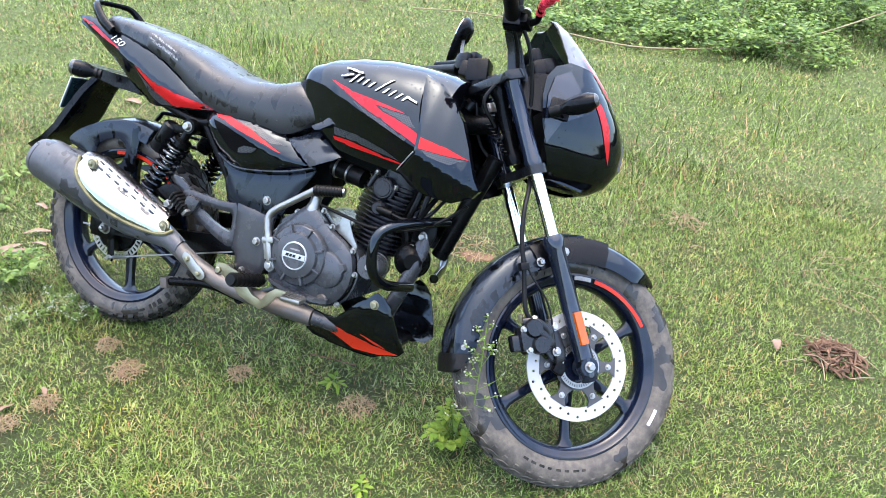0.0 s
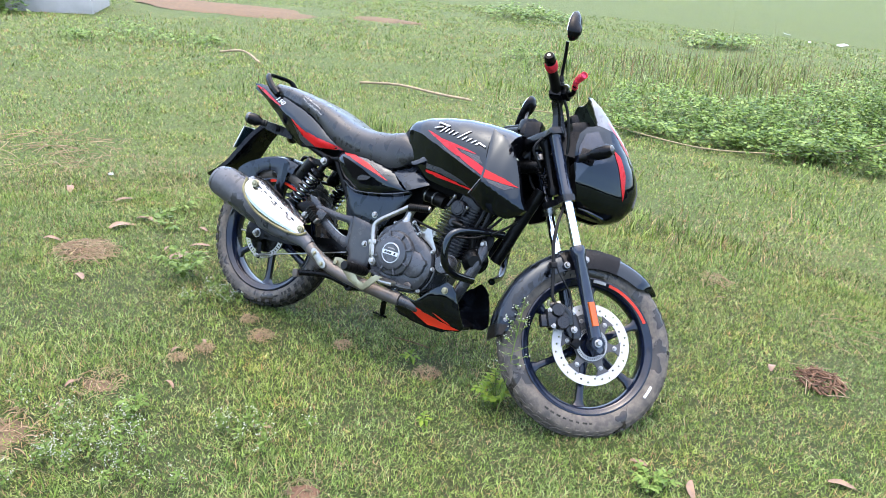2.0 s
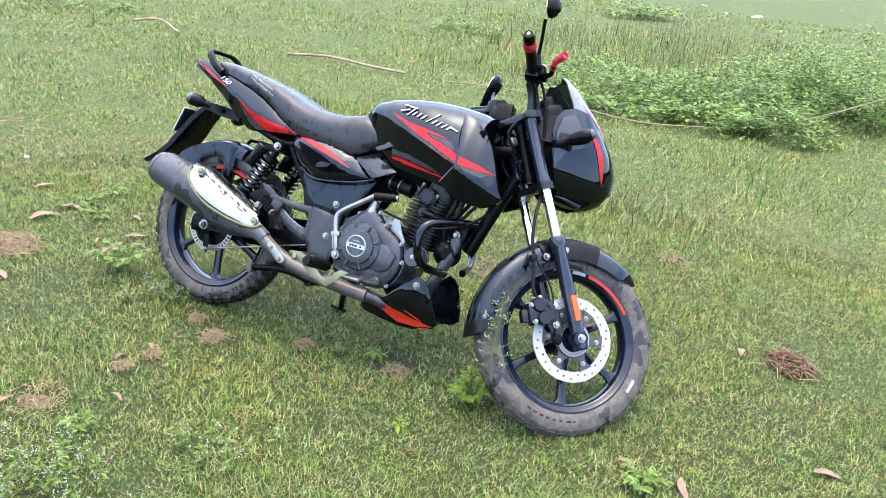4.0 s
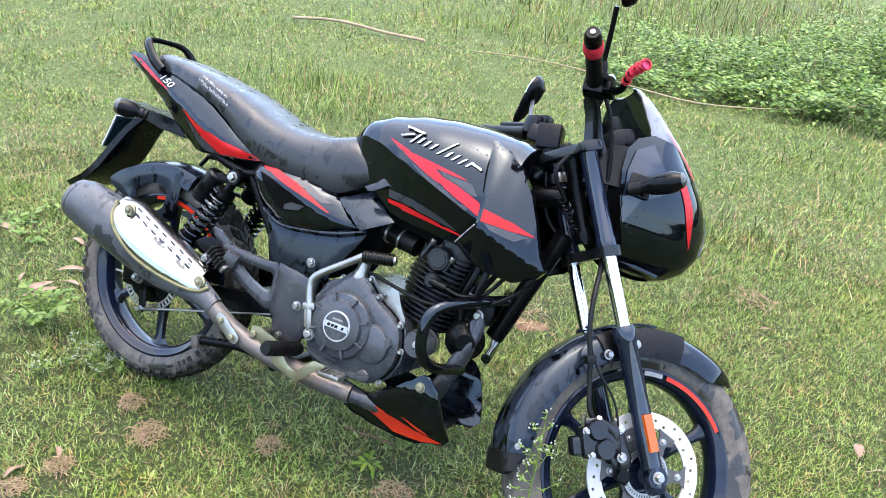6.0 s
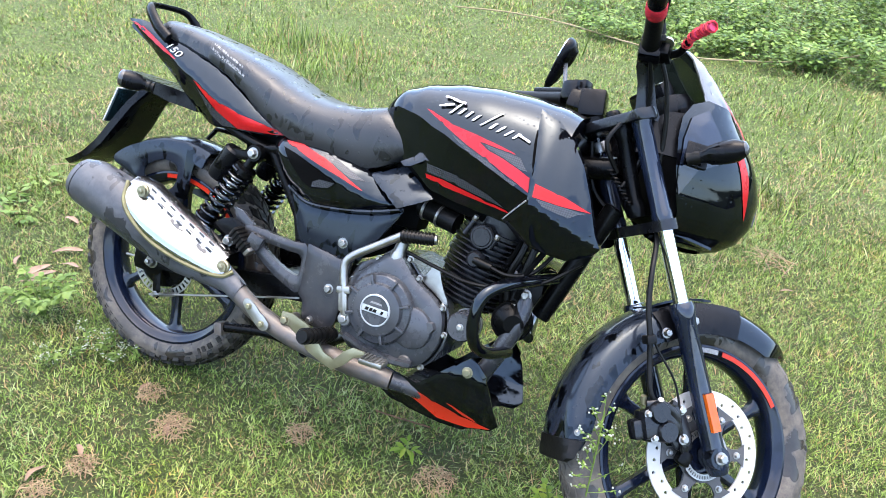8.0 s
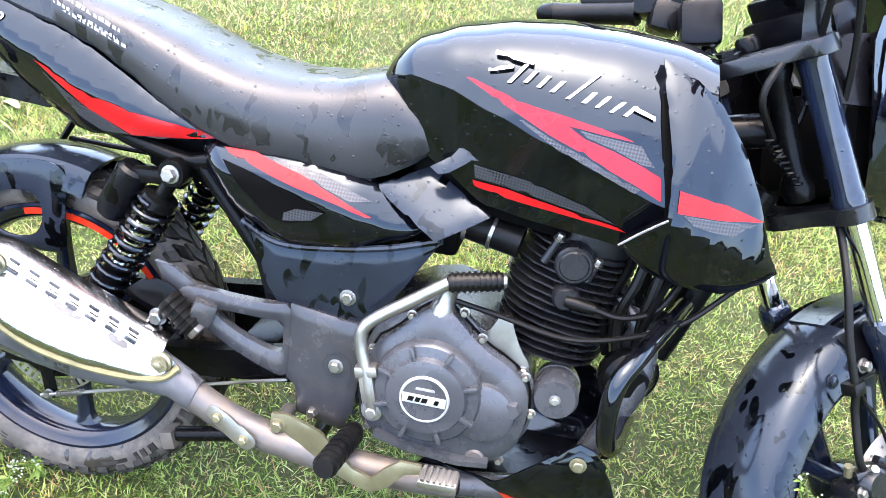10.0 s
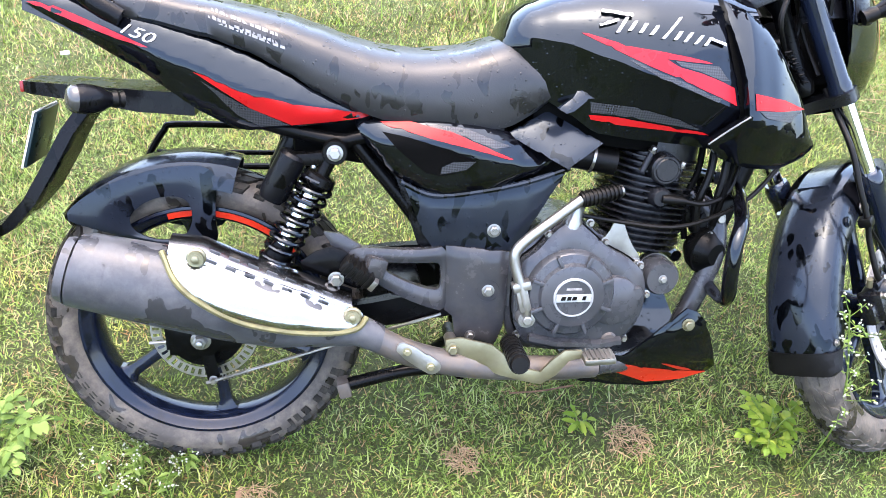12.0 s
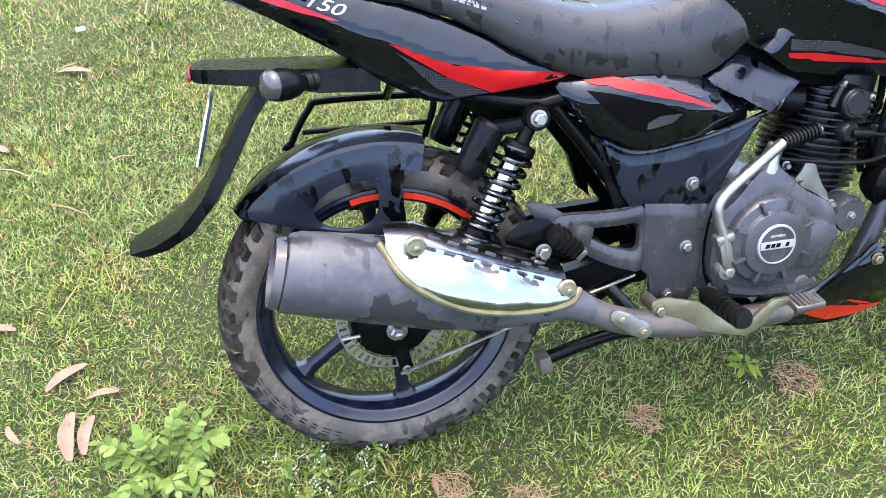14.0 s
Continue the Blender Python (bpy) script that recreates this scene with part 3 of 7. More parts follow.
part("battery_box", block((0.13, 0.13, 0.20), (0.475, 0.0, 0.56), bevel=0.012), DARK, bike)
part("inner_fender", block((0.14, 0.12, 0.10), (0.24, 0.0, 0.655), (0, 10, 0), 0.02), DARK, bike)
part("seat_pan", block((0.52, 0.13, 0.05), (0.16, 0.0, 0.735), (0, 18, 0), 0.015), DARK, bike)
part("chain_case", plate([(-0.06, 0.34), (0.0, 0.36), (0.45, 0.42), (0.52, 0.38), (0.48, 0.31), (0.0, 0.24), (-0.06, 0.26)], 0.105, 0.03, 1, soft=1), FRAME, bike)
part("swingarm_bridge", block((0.06, 0.13, 0.06), (0.36, 0.0, 0.345), bevel=0.01), FRAME, bike)

# -- twin rear shocks --


def shock(y):
    top, low = Vector((0.238, y, 0.633)), Vector((0.104, y * 1.05, 0.392))
    d = low - top
    body = part("shock_absorber", turned([(0.011, 0.02), (0.012, 0.16), (0.026, 0.17), (0.028, 0.22), (0.015, 0.26), (0.014, 0.62), (0.027, 0.80), (0.027, 0.86), (0.018, 0.9), (0.014, 1.0)], top, low, 20), FRAME, bike, "black coil-over rear shock")
    turns, pts = 9.5, []
    q = d.to_track_quat("Z", "Y").to_matrix()
    for k in range(int(turns * 14) + 1):
        f = k / (turns * 14)
        a = 2 * math.pi * turns * f
        pts.append(top + d * (0.20 + 0.66 * f) + q @ Vector((0.0275 * math.cos(a), 0.0275 * math.sin(a), 0)))
    part("coil_spring", tube(pts, 0.0044, 8, smooth=1), GLOSS, body)
    part("damper_tube", turned([(0.0165, 0), (0.0165, 1)], top + d * 0.28, top + d * 0.72, 20), CHROME, body, "chromed damper body")
    part("shock_eye", turned([(0.019, 0), (0.021, 0.1), (0.021, 0.9), (0.019, 1)], top - Vector((0, 0.018, 0)), top + Vector((0, 0.018, 0)), 24), FRAME, body)
    s = -1 if y < 0 else 1
    part("mount_bolt", bolt(top + Vector((0, s * 0.018, 0)), (0, s, 0), 0.010, 0.008), STEEL, body)
    res = part("gas_reservoir", turned([(0.020, 0), (0.025, 0.06), (0.025, 0.85), (0.021, 1.0)], (0.172, y * 0.93, 0.628), (0.130, y * 0.93, 0.550), 22), PLASTIC, body)
    part("reservoir_arm", block((0.075, 0.026, 0.022), (0.198, y * 0.95, 0.620), (0, -4, 0), 0.006), FRAME, body)
    return body


shock(-0.104)
shock(0.104)

# -- rear hugger: arched guard over the tyre with an open-sided skirt --


def hug_r(a):
    return 0.311 + 0.004 * math.sin((a - radians(78)) / radians(60) * math.pi)


rows = []
for k in range(25):
    a = radians(76 + 63 * k / 24)
    tip = max(0.0, (k - 19) / 5)
    wide = 0.066 * (1 - 0.55 * tip ** 2)
    rows.append([(hug_r(a) - drop) * Vector((math.cos(a), 0, math.sin(a))) + Vector((0, y * wide, 0.300))
                 for y, drop in ((-1.0, 0.052 - 0.03 * tip), (-0.97, 0.028), (-0.82, 0.010), (-0.45, 0.002), (0, 0), (0.45, 0.002), (0.82, 0.010), (0.97, 0.028), (1.0, 0.052 - 0.03 * tip),
                                 (0.92, 0.052 - 0.03 * tip), (0.78, 0.014), (0, 0.004), (-0.78, 0.014), (-0.92, 0.052 - 0.03 * tip))])
hug = part("rear_hugger", loft(rows), SATIN, bike, "satin black rear tyre hugger with rain spots")
for s in (-1, 1):
    part("hugger_skirt", holed([(0.045, 0.600), (0.030, 0.520), (0.038, 0.452), (-0.045, 0.452), (-0.20, 0.500), (-0.222, 0.512), (-0.165, 0.560), (-0.05, 0.600)],
                               [(-0.005, 0.545), (-0.008, 0.480), (-0.060, 0.466), (-0.108, 0.486), (-0.112, 0.516), (-0.065, 0.548)], 0.067, 0.006, s, soft=2, n=56), SATIN, hug)

# -- silencer and pipe --
MUF = [(-0.172, 0.462, 0.050), (-0.168, 0.462, 0.0575), (-0.150, 0.460, 0.0605), (-0.05, 0.434, 0.0655), (0.06, 0.402, 0.0660), (0.15, 0.373, 0.0560), (0.22, 0.353, 0.0390), (0.275, 0.339, 0.0265), (0.31, 0.322, 0.0245)]


def muffler_at(x):
    return lerp_table(MUF, x)


mdir = Vector((0.95, 0, -0.28)).normalized()
mup = Vector((0.28, 0, 0.95)).normalized()
MY = lambda x: 0.172 + 0.012 * min(1, max(0, (0.2 - x) / 0.35))
rings = []
for x, z, r in MUF:
    c = Vector((x, -MY(x), z))
    rings.append([c + mup * r * math.cos(a) * 1.02 + Vector((0, -1, 0)) * r * math.sin(a) * 0.92 for a in (2 * math.pi * s / 40 for s in range(40))])
muffler = part("silencer", loft(rings), EXHAUST, bike, "grey-black silencer, scuffed and blotched with rain")
c0 = Vector((-0.172, -MY(-0.172), 0.462))
end = bmesh.new()
loft([[c0 + mdir * o + mup * r * math.cos(a) + Vector((0, -1, 0)) * r * math.sin(a) * 0.92 for a in (2 * math.pi * s / 32 for s in range(32))]
      for o, r in ((0.0, 0.056), (-0.014, 0.052), (-0.014, 0.047), (0.004, 0.045), (0.006, 0.018), (-0.006, 0.017), (-0.006, 0.013), (0.03, 0.012))], bm=end)
part("end_cap", end, EXHAUST, muffler)
link = tube([(0.29, -0.172, 0.330), (0.36, -0.168, 0.292), (0.46, -0.160, 0.262), (0.60, -0.150, 0.246), (0.70, -0.130, 0.238)], 0.0225, 18)
pipe = part("exhaust_pipe", link, PIPE, bike, "rusty heat-stained exhaust pipe")
part("header_pipe", tube([(0.70, -0.130, 0.238), (0.80, -0.086, 0.228), (0.862, -0.080, 0.262), (0.888, -0.080, 0.320), (0.912, -0.080, 0.382), (0.930, -0.076, 0.44), (0.925, -0.060, 0.50), (0.88, -0.03, 0.545)], 0.0195, 18), HANGER, pipe, "grey-painted header pipe")
part("flange_plate", plate([(0.336, 0.322), (0.350, 0.326), (0.408, 0.289), (0.412, 0.274), (0.400, 0.263), (0.386, 0.266), (0.335, 0.305)], 0.197, 0.006, soft=1, edge=0.002), STEEL, pipe, "bare steel clamp plate with two bolts")
for x, z in ((0.353, 0.309), (0.393, 0.280)):
    part("flange_bolt", bolt((x, -0.197, z), (0, -1, 0), 0.006, 0.004), ZINC, pipe)


def shield_y(x, z):
    zc, r = muffler_at(x)
    dz = (z - zc) * 0.97
    return MY(x) + 0.92 * math.sqrt(max(r * r - dz * dz, (0.35 * r) ** 2)) + 0.007


SHIELD_LINE = [(-0.028, 0.497), (-0.005, 0.452), (0.030, 0.415), (0.085, 0.378), (0.150, 0.357), (0.215, 0.347), (0.262, 0.351), (0.282, 0.368), (0.276, 0.384), (0.225, 0.406), (0.120, 0.452), (0.030, 0.496), (0.0, 0.503)]


def nearer(x, z, k=0.80):
    """Draws a point towards the shield's long axis."""
    d = z - (0.492 - 0.40 * (x + 0.028))
    return (x, z - d * (1 - k))


shield_low = [nearer(*p) for p in SHIELD_LINE]
shield = part("heat_shield", plate(shield_low, shield_y, 0.004, edge=0.003, step=0.008, soft=1), SHIELD, muffler, "bright polished heat shield with slots and two bolts")
part("shield_trim", tube([(x, -shield_y(x, z) + 0.004, z) for x, z in (nearer(*p) for p in ((-0.030, 0.498), (-0.007, 0.451), (0.028, 0.413), (0.084, 0.375), (0.150, 0.354), (0.215, 0.343), (0.266, 0.348), (0.286, 0.368)))], 0.0052, 8), GRIME, muffler, "grimy olive-brown shield edge")
for k in range(7):
    x = 0.046 + 0.0285 * k
    z = 0.486 - 0.0435 * (x - 0.040) / 0.095
    for up in (-0.004, 0.0115):
        a, b = x + up * 0.4, z + up
        tip = (shield_y(a, b - 0.002) - shield_y(a, b + 0.002)) / 0.004
        part("slot", block((0.0175, 0.0030, 0.0052), (a, -shield_y(a, b) - 0.0006, b), (-math.degrees(math.atan(tip)), 25, 0), 0.0012), EXHAUST, shield)
top_lip = loft([[(x, -shield_y(x, z), z), (x, -shield_y(x, z) + 0.018, z + 0.013), (x, -shield_y(x, z) + 0.045, z + 0.016), (x, -shield_y(x, z) + 0.045, z + 0.012), (x, -shield_y(x, z) + 0.017, z + 0.008)]
                for x, z in (nearer(*p) for p in ((-0.02, 0.500), (0.03, 0.497), (0.075, 0.474), (0.12, 0.453), (0.17, 0.431), (0.225, 0.407), (0.262, 0.391)))])
part("shield_lip", top_lip, SHIELD, shield)
for x, y, z in ((0.022, -0.216, 0.487), (0.262, -0.198, 0.374)):
    part("shield_bolt", join(turned([(0.0155, 0), (0.0155, 0.4), (0.013, 0.6), (0.0125, 1)], (x, y + 0.012, z), (x, y, z), 24), bolt((x, y, z), (0, -1, 0), 0.006, 0.003)), ZINC, muffler, "brass-coloured bolt and washer")
part("silencer_bracket", plate([(0.165, 0.445), (0.215, 0.478), (0.255, 0.472), (0.290, 0.425), (0.285, 0.395), (0.215, 0.425)], 0.140, 0.006, soft=1), FRAME, bike)
part("bracket_bolt", bolt((0.236, -0.150, 0.425), (0, -1, 0), 0.010, 0.008), STEEL, bike)

# -- footrest hanger --
hanger = part("footrest_hanger", plate([(0.424, 0.470), (0.536, 0.456), (0.534, 0.37), (0.530, 0.316), (0.516, 0.278), (0.444, 0.294), (0.438, 0.338), (0.424, 0.350)], 0.122, 0.016, edge=0.005, step=0.012), HANGER, bike, "grey cast footrest hanger")
part("hanger_arm", holed([(0.242, 0.446), (0.262, 0.472), (0.300, 0.472), (0.345, 0.466), (0.396, 0.464), (0.424, 0.470), (0.426, 0.430), (0.426, 0.390), (0.426, 0.345), (0.380, 0.362), (0.328, 0.390), (0.284, 0.424)],
                         [(0.312, 0.440), (0.322, 0.444), (0.350, 0.442), (0.380, 0.440), (0.410, 0.440), (0.415, 0.434), (0.416, 0.415), (0.416, 0.396), (0.412, 0.388), (0.390, 0.392), (0.352, 0.408), (0.318, 0.430)],
                         lambda x, z: 0.122 + 0.012 * max(0, min(1, (0.42 - x) / 0.12)), 0.018, edge=0.004, n=48, soft=1), HANGER, hanger)
part("hanger_tab", plate([(0.216, 0.500), (0.245, 0.496), (0.280, 0.474), (0.262, 0.452), (0.236, 0.462)], 0.128, 0.010, edge=0.003, step=0.012), HANGER, hanger)
part("pivot_bolt", bolt((0.500, -0.121, 0.386), (0, -1, 0), 0.0085, 0.006), STEEL, hanger)
part("pivot_recess", lathe([(0.0, -0.1205), (0.0185, -0.1205), (0.020, -0.1225), (0.0225, -0.1225), (0.0235, -0.116)], 32, at=(0.500, 0, 0.386)), HANGER, hanger)
pillion = part("passenger_footrest", block((0.060, 0.030, 0.026), (0.272, -0.152, 0.438), (12, 38, 0), 0.006), GRIPR, hanger, "folded passenger footrest with black rubber")
for k in range(5):
    part("rib", block((0.0045, 0.032, 0.030), Vector((0.272, -0.154, 0.439)) + Vector((0.79, 0, -0.61)) * (0.0105 * (k - 2)), (12, 38, 0), 0.0012), GRIPR, pillion)
part("footrest_end", block((0.010, 0.026, 0.022), (0.298, -0.152, 0.417), (12, 38, 0), 0.003), STEEL, pillion)
part("footrest_clevis", block((0.035, 0.03, 0.035), (0.300, -0.140, 0.442), (0, 20, 20), 0.006), HANGER, hanger)
peg = part("rider_footrest", turned([(0.014, 0), (0.0160, 0.05), (0.0160, 0.95), (0.014, 1)], (0.540, -0.132, 0.293), (0.533, -0.262, 0.310), 18), GRIPR, bike, "black ribbed rubber footrest")
for k in range(7):
    f = 0.1 + 0.13 * k
    a = Vector((0.540, -0.132, 0.293)).lerp(Vector((0.533, -0.262, 0.310)), f)
    part("rib", turned([(0.0180, 0), (0.0180, 1)], a, a + Vector((-0.0004, -0.008, 0.001)), 16), GRIPR, peg)
pedal = part("brake_pedal", plate([(0.422, 0.314), (0.448, 0.318), (0.500, 0.308), (0.556, 0.266), (0.585, 0.262), (0.606, 0.288), (0.625, 0.303), (0.655, 0.303), (0.656, 0.289), (0.634, 0.285), (0.612, 0.258), (0.586, 0.238), (0.552, 0.243), (0.512, 0.252), (0.440, 0.284), (0.421, 0.290)],
             lambda x, z: 0.168 + 0.034 * max(0.0, min(1.0, (x - 0.44) / 0.17)), 0.007, edge=0.0015, step=0.012), ZINC, bike, "yellow zinc-plated brake pedal")
part("pedal_pad", block((0.056, 0.034, 0.013), (0.682, -0.208, 0.293), (8, -3, 0), 0.005), STEEL, pedal, "ridged bare metal pedal pad")
for k in range(6):
    part("ridge", block((0.004, 0.030, 0.003), (0.661 + 0.0085 * k, -0.209, 0.3005), (8, -3, 0), 0), STEEL, pedal)
part("pedal_bolt", bolt((0.434, -0.168, 0.298), (0, -1, 0), 0.009, 0.006), ZINC, pedal)
part("pedal_pivot", turned([(0.011, 0), (0.011, 1)], (0.434, -0.12, 0.298), (0.434, -0.168, 0.298), 14), STEEL, pedal)
part("axle_plate", plate([(-0.045, 0.284), (0.062, 0.290), (0.066, 0.334), (-0.040, 0.324)], 0.104, 0.008, edge=0.002), FRAME, bike)
part("hanger_bolt", bolt((0.505, -0.135, 0.262), (0, -1, 0), 0.007, 0.006), STEEL, hanger)
part("hanger_bolt", bolt((0.470, -0.122, 0.302), (0, -1, 0), 0.007, 0.006), STEEL, hanger)
# stands
stand = part("centre_stand", tube([(0.46, -0.10, 0.222), (0.37, -0.116, 0.234), (0.25, -0.124, 0.212)], 0.012, 10), FRAME, bike, "folded centre stand")
part("stand_foot", block((0.022, 0.034, 0.030), (0.246, -0.125, 0.208), (0, -14, 0), 0.004), PIPE, stand, "rusty worn stand foot")
part("stand_crossbar", tube([(0.46, -0.10, 0.215), (0.46, 0.10, 0.215)], 0.014, 10, smooth=1), FRAME, stand)
side_stand = part("side_stand", tube([(0.52, 0.095, 0.235), (0.47, 0.16, 0.165), (0.43, 0.235, 0.094)], 0.011, 10), FRAME, bike, "lowered side stand")
part("stand_foot", block((0.06, 0.045, 0.008), (0.425, 0.240, 0.092), (-20, 0, 0), 0.002), FRAME, side_stand)

# -- engine --
case = [(0.546, 0.434), (0.585, 0.462), (0.610, 0.496), (0.646, 0.520), (0.684, 0.486), (0.712, 0.462), (0.745, 0.446), (0.776, 0.424), (0.787, 0.380), (0.780, 0.328), (0.752, 0.286), (0.700, 0.270), (0.607, 0.272), (0.545, 0.300)]
engine = part("engine", plate([(0.53, 0.45), (0.62, 0.50), (0.70, 0.485), (0.775, 0.44), (0.79, 0.38), (0.765, 0.270), (0.58, 0.255), (0.53, 0.30)], 0.105, 0.20, soft=1), ENGINE, bike, "dusty grey single-cylinder engine with a black finned cylinder")
cover = part("clutch_cover", plate(case, lambda x, z: 0.138 - 0.10 * max(0, math.hypot(x - 0.655, z - 0.385) - 0.10), 0.035, soft=2, edge=0.008, step=0.012), ENGINE, engine, "dusty grey cast clutch cover")
part("case_flange", plate([(0.655 + (x - 0.655) * 1.06, 0.385 + (z - 0.385) * 1.06) for x, z in case], 0.106, 0.012, soft=2, edge=0.002), ENGINE, engine)
part("cover_gasket", plate([(0.655 + (x - 0.655) * 1.025, 0.385 + (z - 0.385) * 1.025) for x, z in case], 0.1085, 0.004, soft=2, edge=0.0), DARK, engine)
part("clutch_dome", lathe([(0.0, -0.166), (0.048, -0.166), (0.056, -0.164), (0.060, -0.156), (0.074, -0.153), (0.079, -0.147), (0.081, -0.12)], 56, at=(0.642, 0, 0.388)), ENGINE, cover)
for k in range(8):
    a = radians(22 + 45 * k)
    rib = block((0.030, 0.012, 0.007), (0.062, 0, 0), bevel=0.002)
    rib.transform(pose(0.642, -0.157, 0.388) @ Matrix.Rotation(-a, 4, "Y"))
    part("rib", rib, ENGINE, cover)
part("cover_lobe", lathe([(0.0, -0.149), (0.038, -0.149), (0.045, -0.145), (0.050, -0.13)], 40, at=(0.722, 0, 0.370)), ENGINE, cover)
part("filler_plug", lathe([(0.0, -0.148), (0.012, -0.148), (0.014, -0.144), (0.014, -0.12)], 6, at=(0.762, 0, 0.384)), ENGINE, cover)
part("sight_plug", lathe([(0.0, -0.141), (0.012, -0.141), (0.015, -0.138), (0.016, -0.11)], 20, at=(0.722, 0, 0.292)), PIPE, cover)
badge = part("engine_badge", lathe([(0.0, -0.1675), (0.0320, -0.1675), (0.0325, -0.1692), (0.0346, -0.1692), (0.036, -0.167), (0.036, -0.160)], 48, at=(0.642, 0, 0.388)), SILVER, cover, "round silver badge with a white band on dark")
part("badge_field", lathe([(0.0, -0.1682), (0.0318, -0.1682), (0.0318, -0.165)], 40, at=(0.642, 0, 0.388)), ENGINE, badge)
part("badge_band", plate([(0.611, 0.381), (0.673, 0.381), (0.673, 0.395), (0.611, 0.395)], 0.1705, 0.003, edge=0.0005), SILVER, badge)
for x, w in ((0.6225, 0.004), (0.6325, 0.0035), (0.642, 0.004), (0.650, 0.0018), (0.659, 0.003)):
    part("badge_mark", plate([(x - w, 0.3845), (x + w, 0.3845), (x + w + 0.002, 0.3915), (x - w + 0.002, 0.3915)], 0.1709, 0.001, edge=0.0), FRAME, badge)
part("badge_mark", plate([(0.628, 0.402), (0.656, 0.402), (0.655, 0.406), (0.629, 0.406)], 0.1688, 0.001, edge=0.0), FADED, badge)
part("oil_filler", join(turned([(0.017, 0), (0.017, 0.4), (0.014, 0.5), (0.014, 1)], (0.642, -0.118, 0.495), (0.650, -0.118, 0.540), 18), block((0.03, 0.012, 0.012), (0.651, -0.118, 0.546), (0, 8, 20), 0.003)), STEEL, engine)
for x, z in ((0.552, 0.425), (0.603, 0.489), (0.706, 0.474), (0.774, 0.428), (0.790, 0.372), (0.756, 0.286), (0.672, 0.272), (0.556, 0.300), (0.676, 0.508)):
    part("case_bolt", bolt((x, -0.117, z), (0, -1, 0), 0.0055, 0.006), STEEL, engine)
part("lower_rib", loft([[(x, -0.139, z), (x, -0.150, z - 0.004), (x, -0.150, z - 0.012), (x, -0.136, z - 0.016)] for x, z in ((0.572, 0.312), (0.62, 0.300), (0.70, 0.294), (0.742, 0.300))]), ENGINE, cover)
starter = part("starter_motor", turned([(0.026, 0), (0.032, 0.12), (0.033, 0.2), (0.033, 0.9), (0.029, 1)], (0.820, -0.045, 0.399), (0.820, -0.116, 0.399), 32), ENGINE, engine, "round grey starter motor cap")
part("cap_bolt", bolt((0.820, -0.116, 0.399), (0, -1, 0), 0.006, 0.004), STEEL, starter)
part("clamp_ring", turned([(0.0345, 0), (0.0345, 1)], (0.820, -0.068, 0.399), (0.820, -0.072, 0.399), 32), STEEL, starter)
bracket = [(0.694, 0.464), (0.720, 0.489), (0.722, 0.508), (0.740, 0.510), (0.746, 0.490), (0.762, 0.458), (0.777, 0.440), (0.776, 0.420), (0.761, 0.422), (0.740, 0.452), (0.704, 0.457)]
part("cable_bracket", plate(bracket, 0.106, 0.004, soft=1, edge=0.001), STEEL, engine, "zinc-plated clutch cable bracket")
for x, z in ((0.704, 0.466), (0.769, 0.430)):
    part("bracket_bolt", bolt((x, -0.106, z), (0, -1, 0), 0.006, 0.005), STEEL, engine)
# dark filler block, added to close the gap below the tank
part("under_tank_filler", block((0.24, 0.15, 0.085), (0.69, 0.0, 0.675), (0, 8, 0), 0.02), DARK, bike)
for k, (y, dx) in enumerate(((-0.050, 0.0), (-0.066, 0.016), (-0.040, 0.030), (-0.072, 0.040))):
    part("hose", tube([(0.895 + dx, y, 0.645), (0.885 + dx, y - 0.012, 0.585), (0.865 + dx * 1.3, y - 0.010, 0.525), (0.880 + dx, y, 0.455)], 0.0062 + 0.0012 * (k % 2), 8), GRIPR if k % 2 else DARK, bike)
part("coil_bracket", plate([(0.868, 0.505), (0.890, 0.560), (0.925, 0.552), (0.930, 0.470), (0.905, 0.440)], 0.058, 0.012, soft=1), FRAME, bike)
# finned cylinder, leaning ahead
CYL = pose(0.792, 0, 0.432, 0, 9, 0)


def fin(w, d, h=0.0028):
    out = chaikin([(-w, -d, 0), (w, -d, 0), (w, d, 0), (-w, d, 0)], 2)
    return loft([[Vector((p.x, p.y, z)) * 1 for p in out] for z in (0, h)])


barrel = fin(0.058, 0.060, 0.20)
barrel.transform(CYL)
barrel = part("cylinder", barrel, FIN, engine)
for k in range(15):
    f = fin(0.078 + 0.010 * math.sin(k * 0.21), 0.084)
    f.transform(CYL @ pose(0.003 * math.sin(k * 2.1), 0, 0.012 + 0.0118 * k))
    part("cooling_fin", f, FIN, engine)
head = fin(0.070, 0.072, 0.040)
head.transform(CYL @ pose(0.005, 0, 0.170))
part("cylinder_head", head, FIN, engine)
part("head_cap", lathe([(0.0, -0.101), (0.019, -0.101), (0.021, -0.099), (0.024, -0.099), (0.027, -0.096), (0.029, -0.06)], 36, at=(0.812, 0, 0.596)), FIN, engine)
part("plug_boss", lathe([(0.0, -0.100), (0.014, -0.100), (0.019, -0.094), (0.021, -0.06)], 30, at=(0.808, 0, 0.545)), FIN, engine)
part("plug_cap", turned([(0.007, 0), (0.009, 0.2), (0.008, 1)], (0.808, -0.100, 0.545), (0.850, -0.100, 0.540), 14), GRIPR, engine)
for x, z, x2, z2 in ((0.786, 0.627, 0.770, 0.592), (0.842, 0.600, 0.832, 0.575)):
    part("head_stud", turned([(0.006, 0), (0.006, 1)], (x, -0.088, z), (x2, -0.090, z2), 10), FIN, engine)
    part("stud_nut", bolt((x, -0.088, z), (0.3, -0.3, 1), 0.006, 0.006), STEEL, engine)
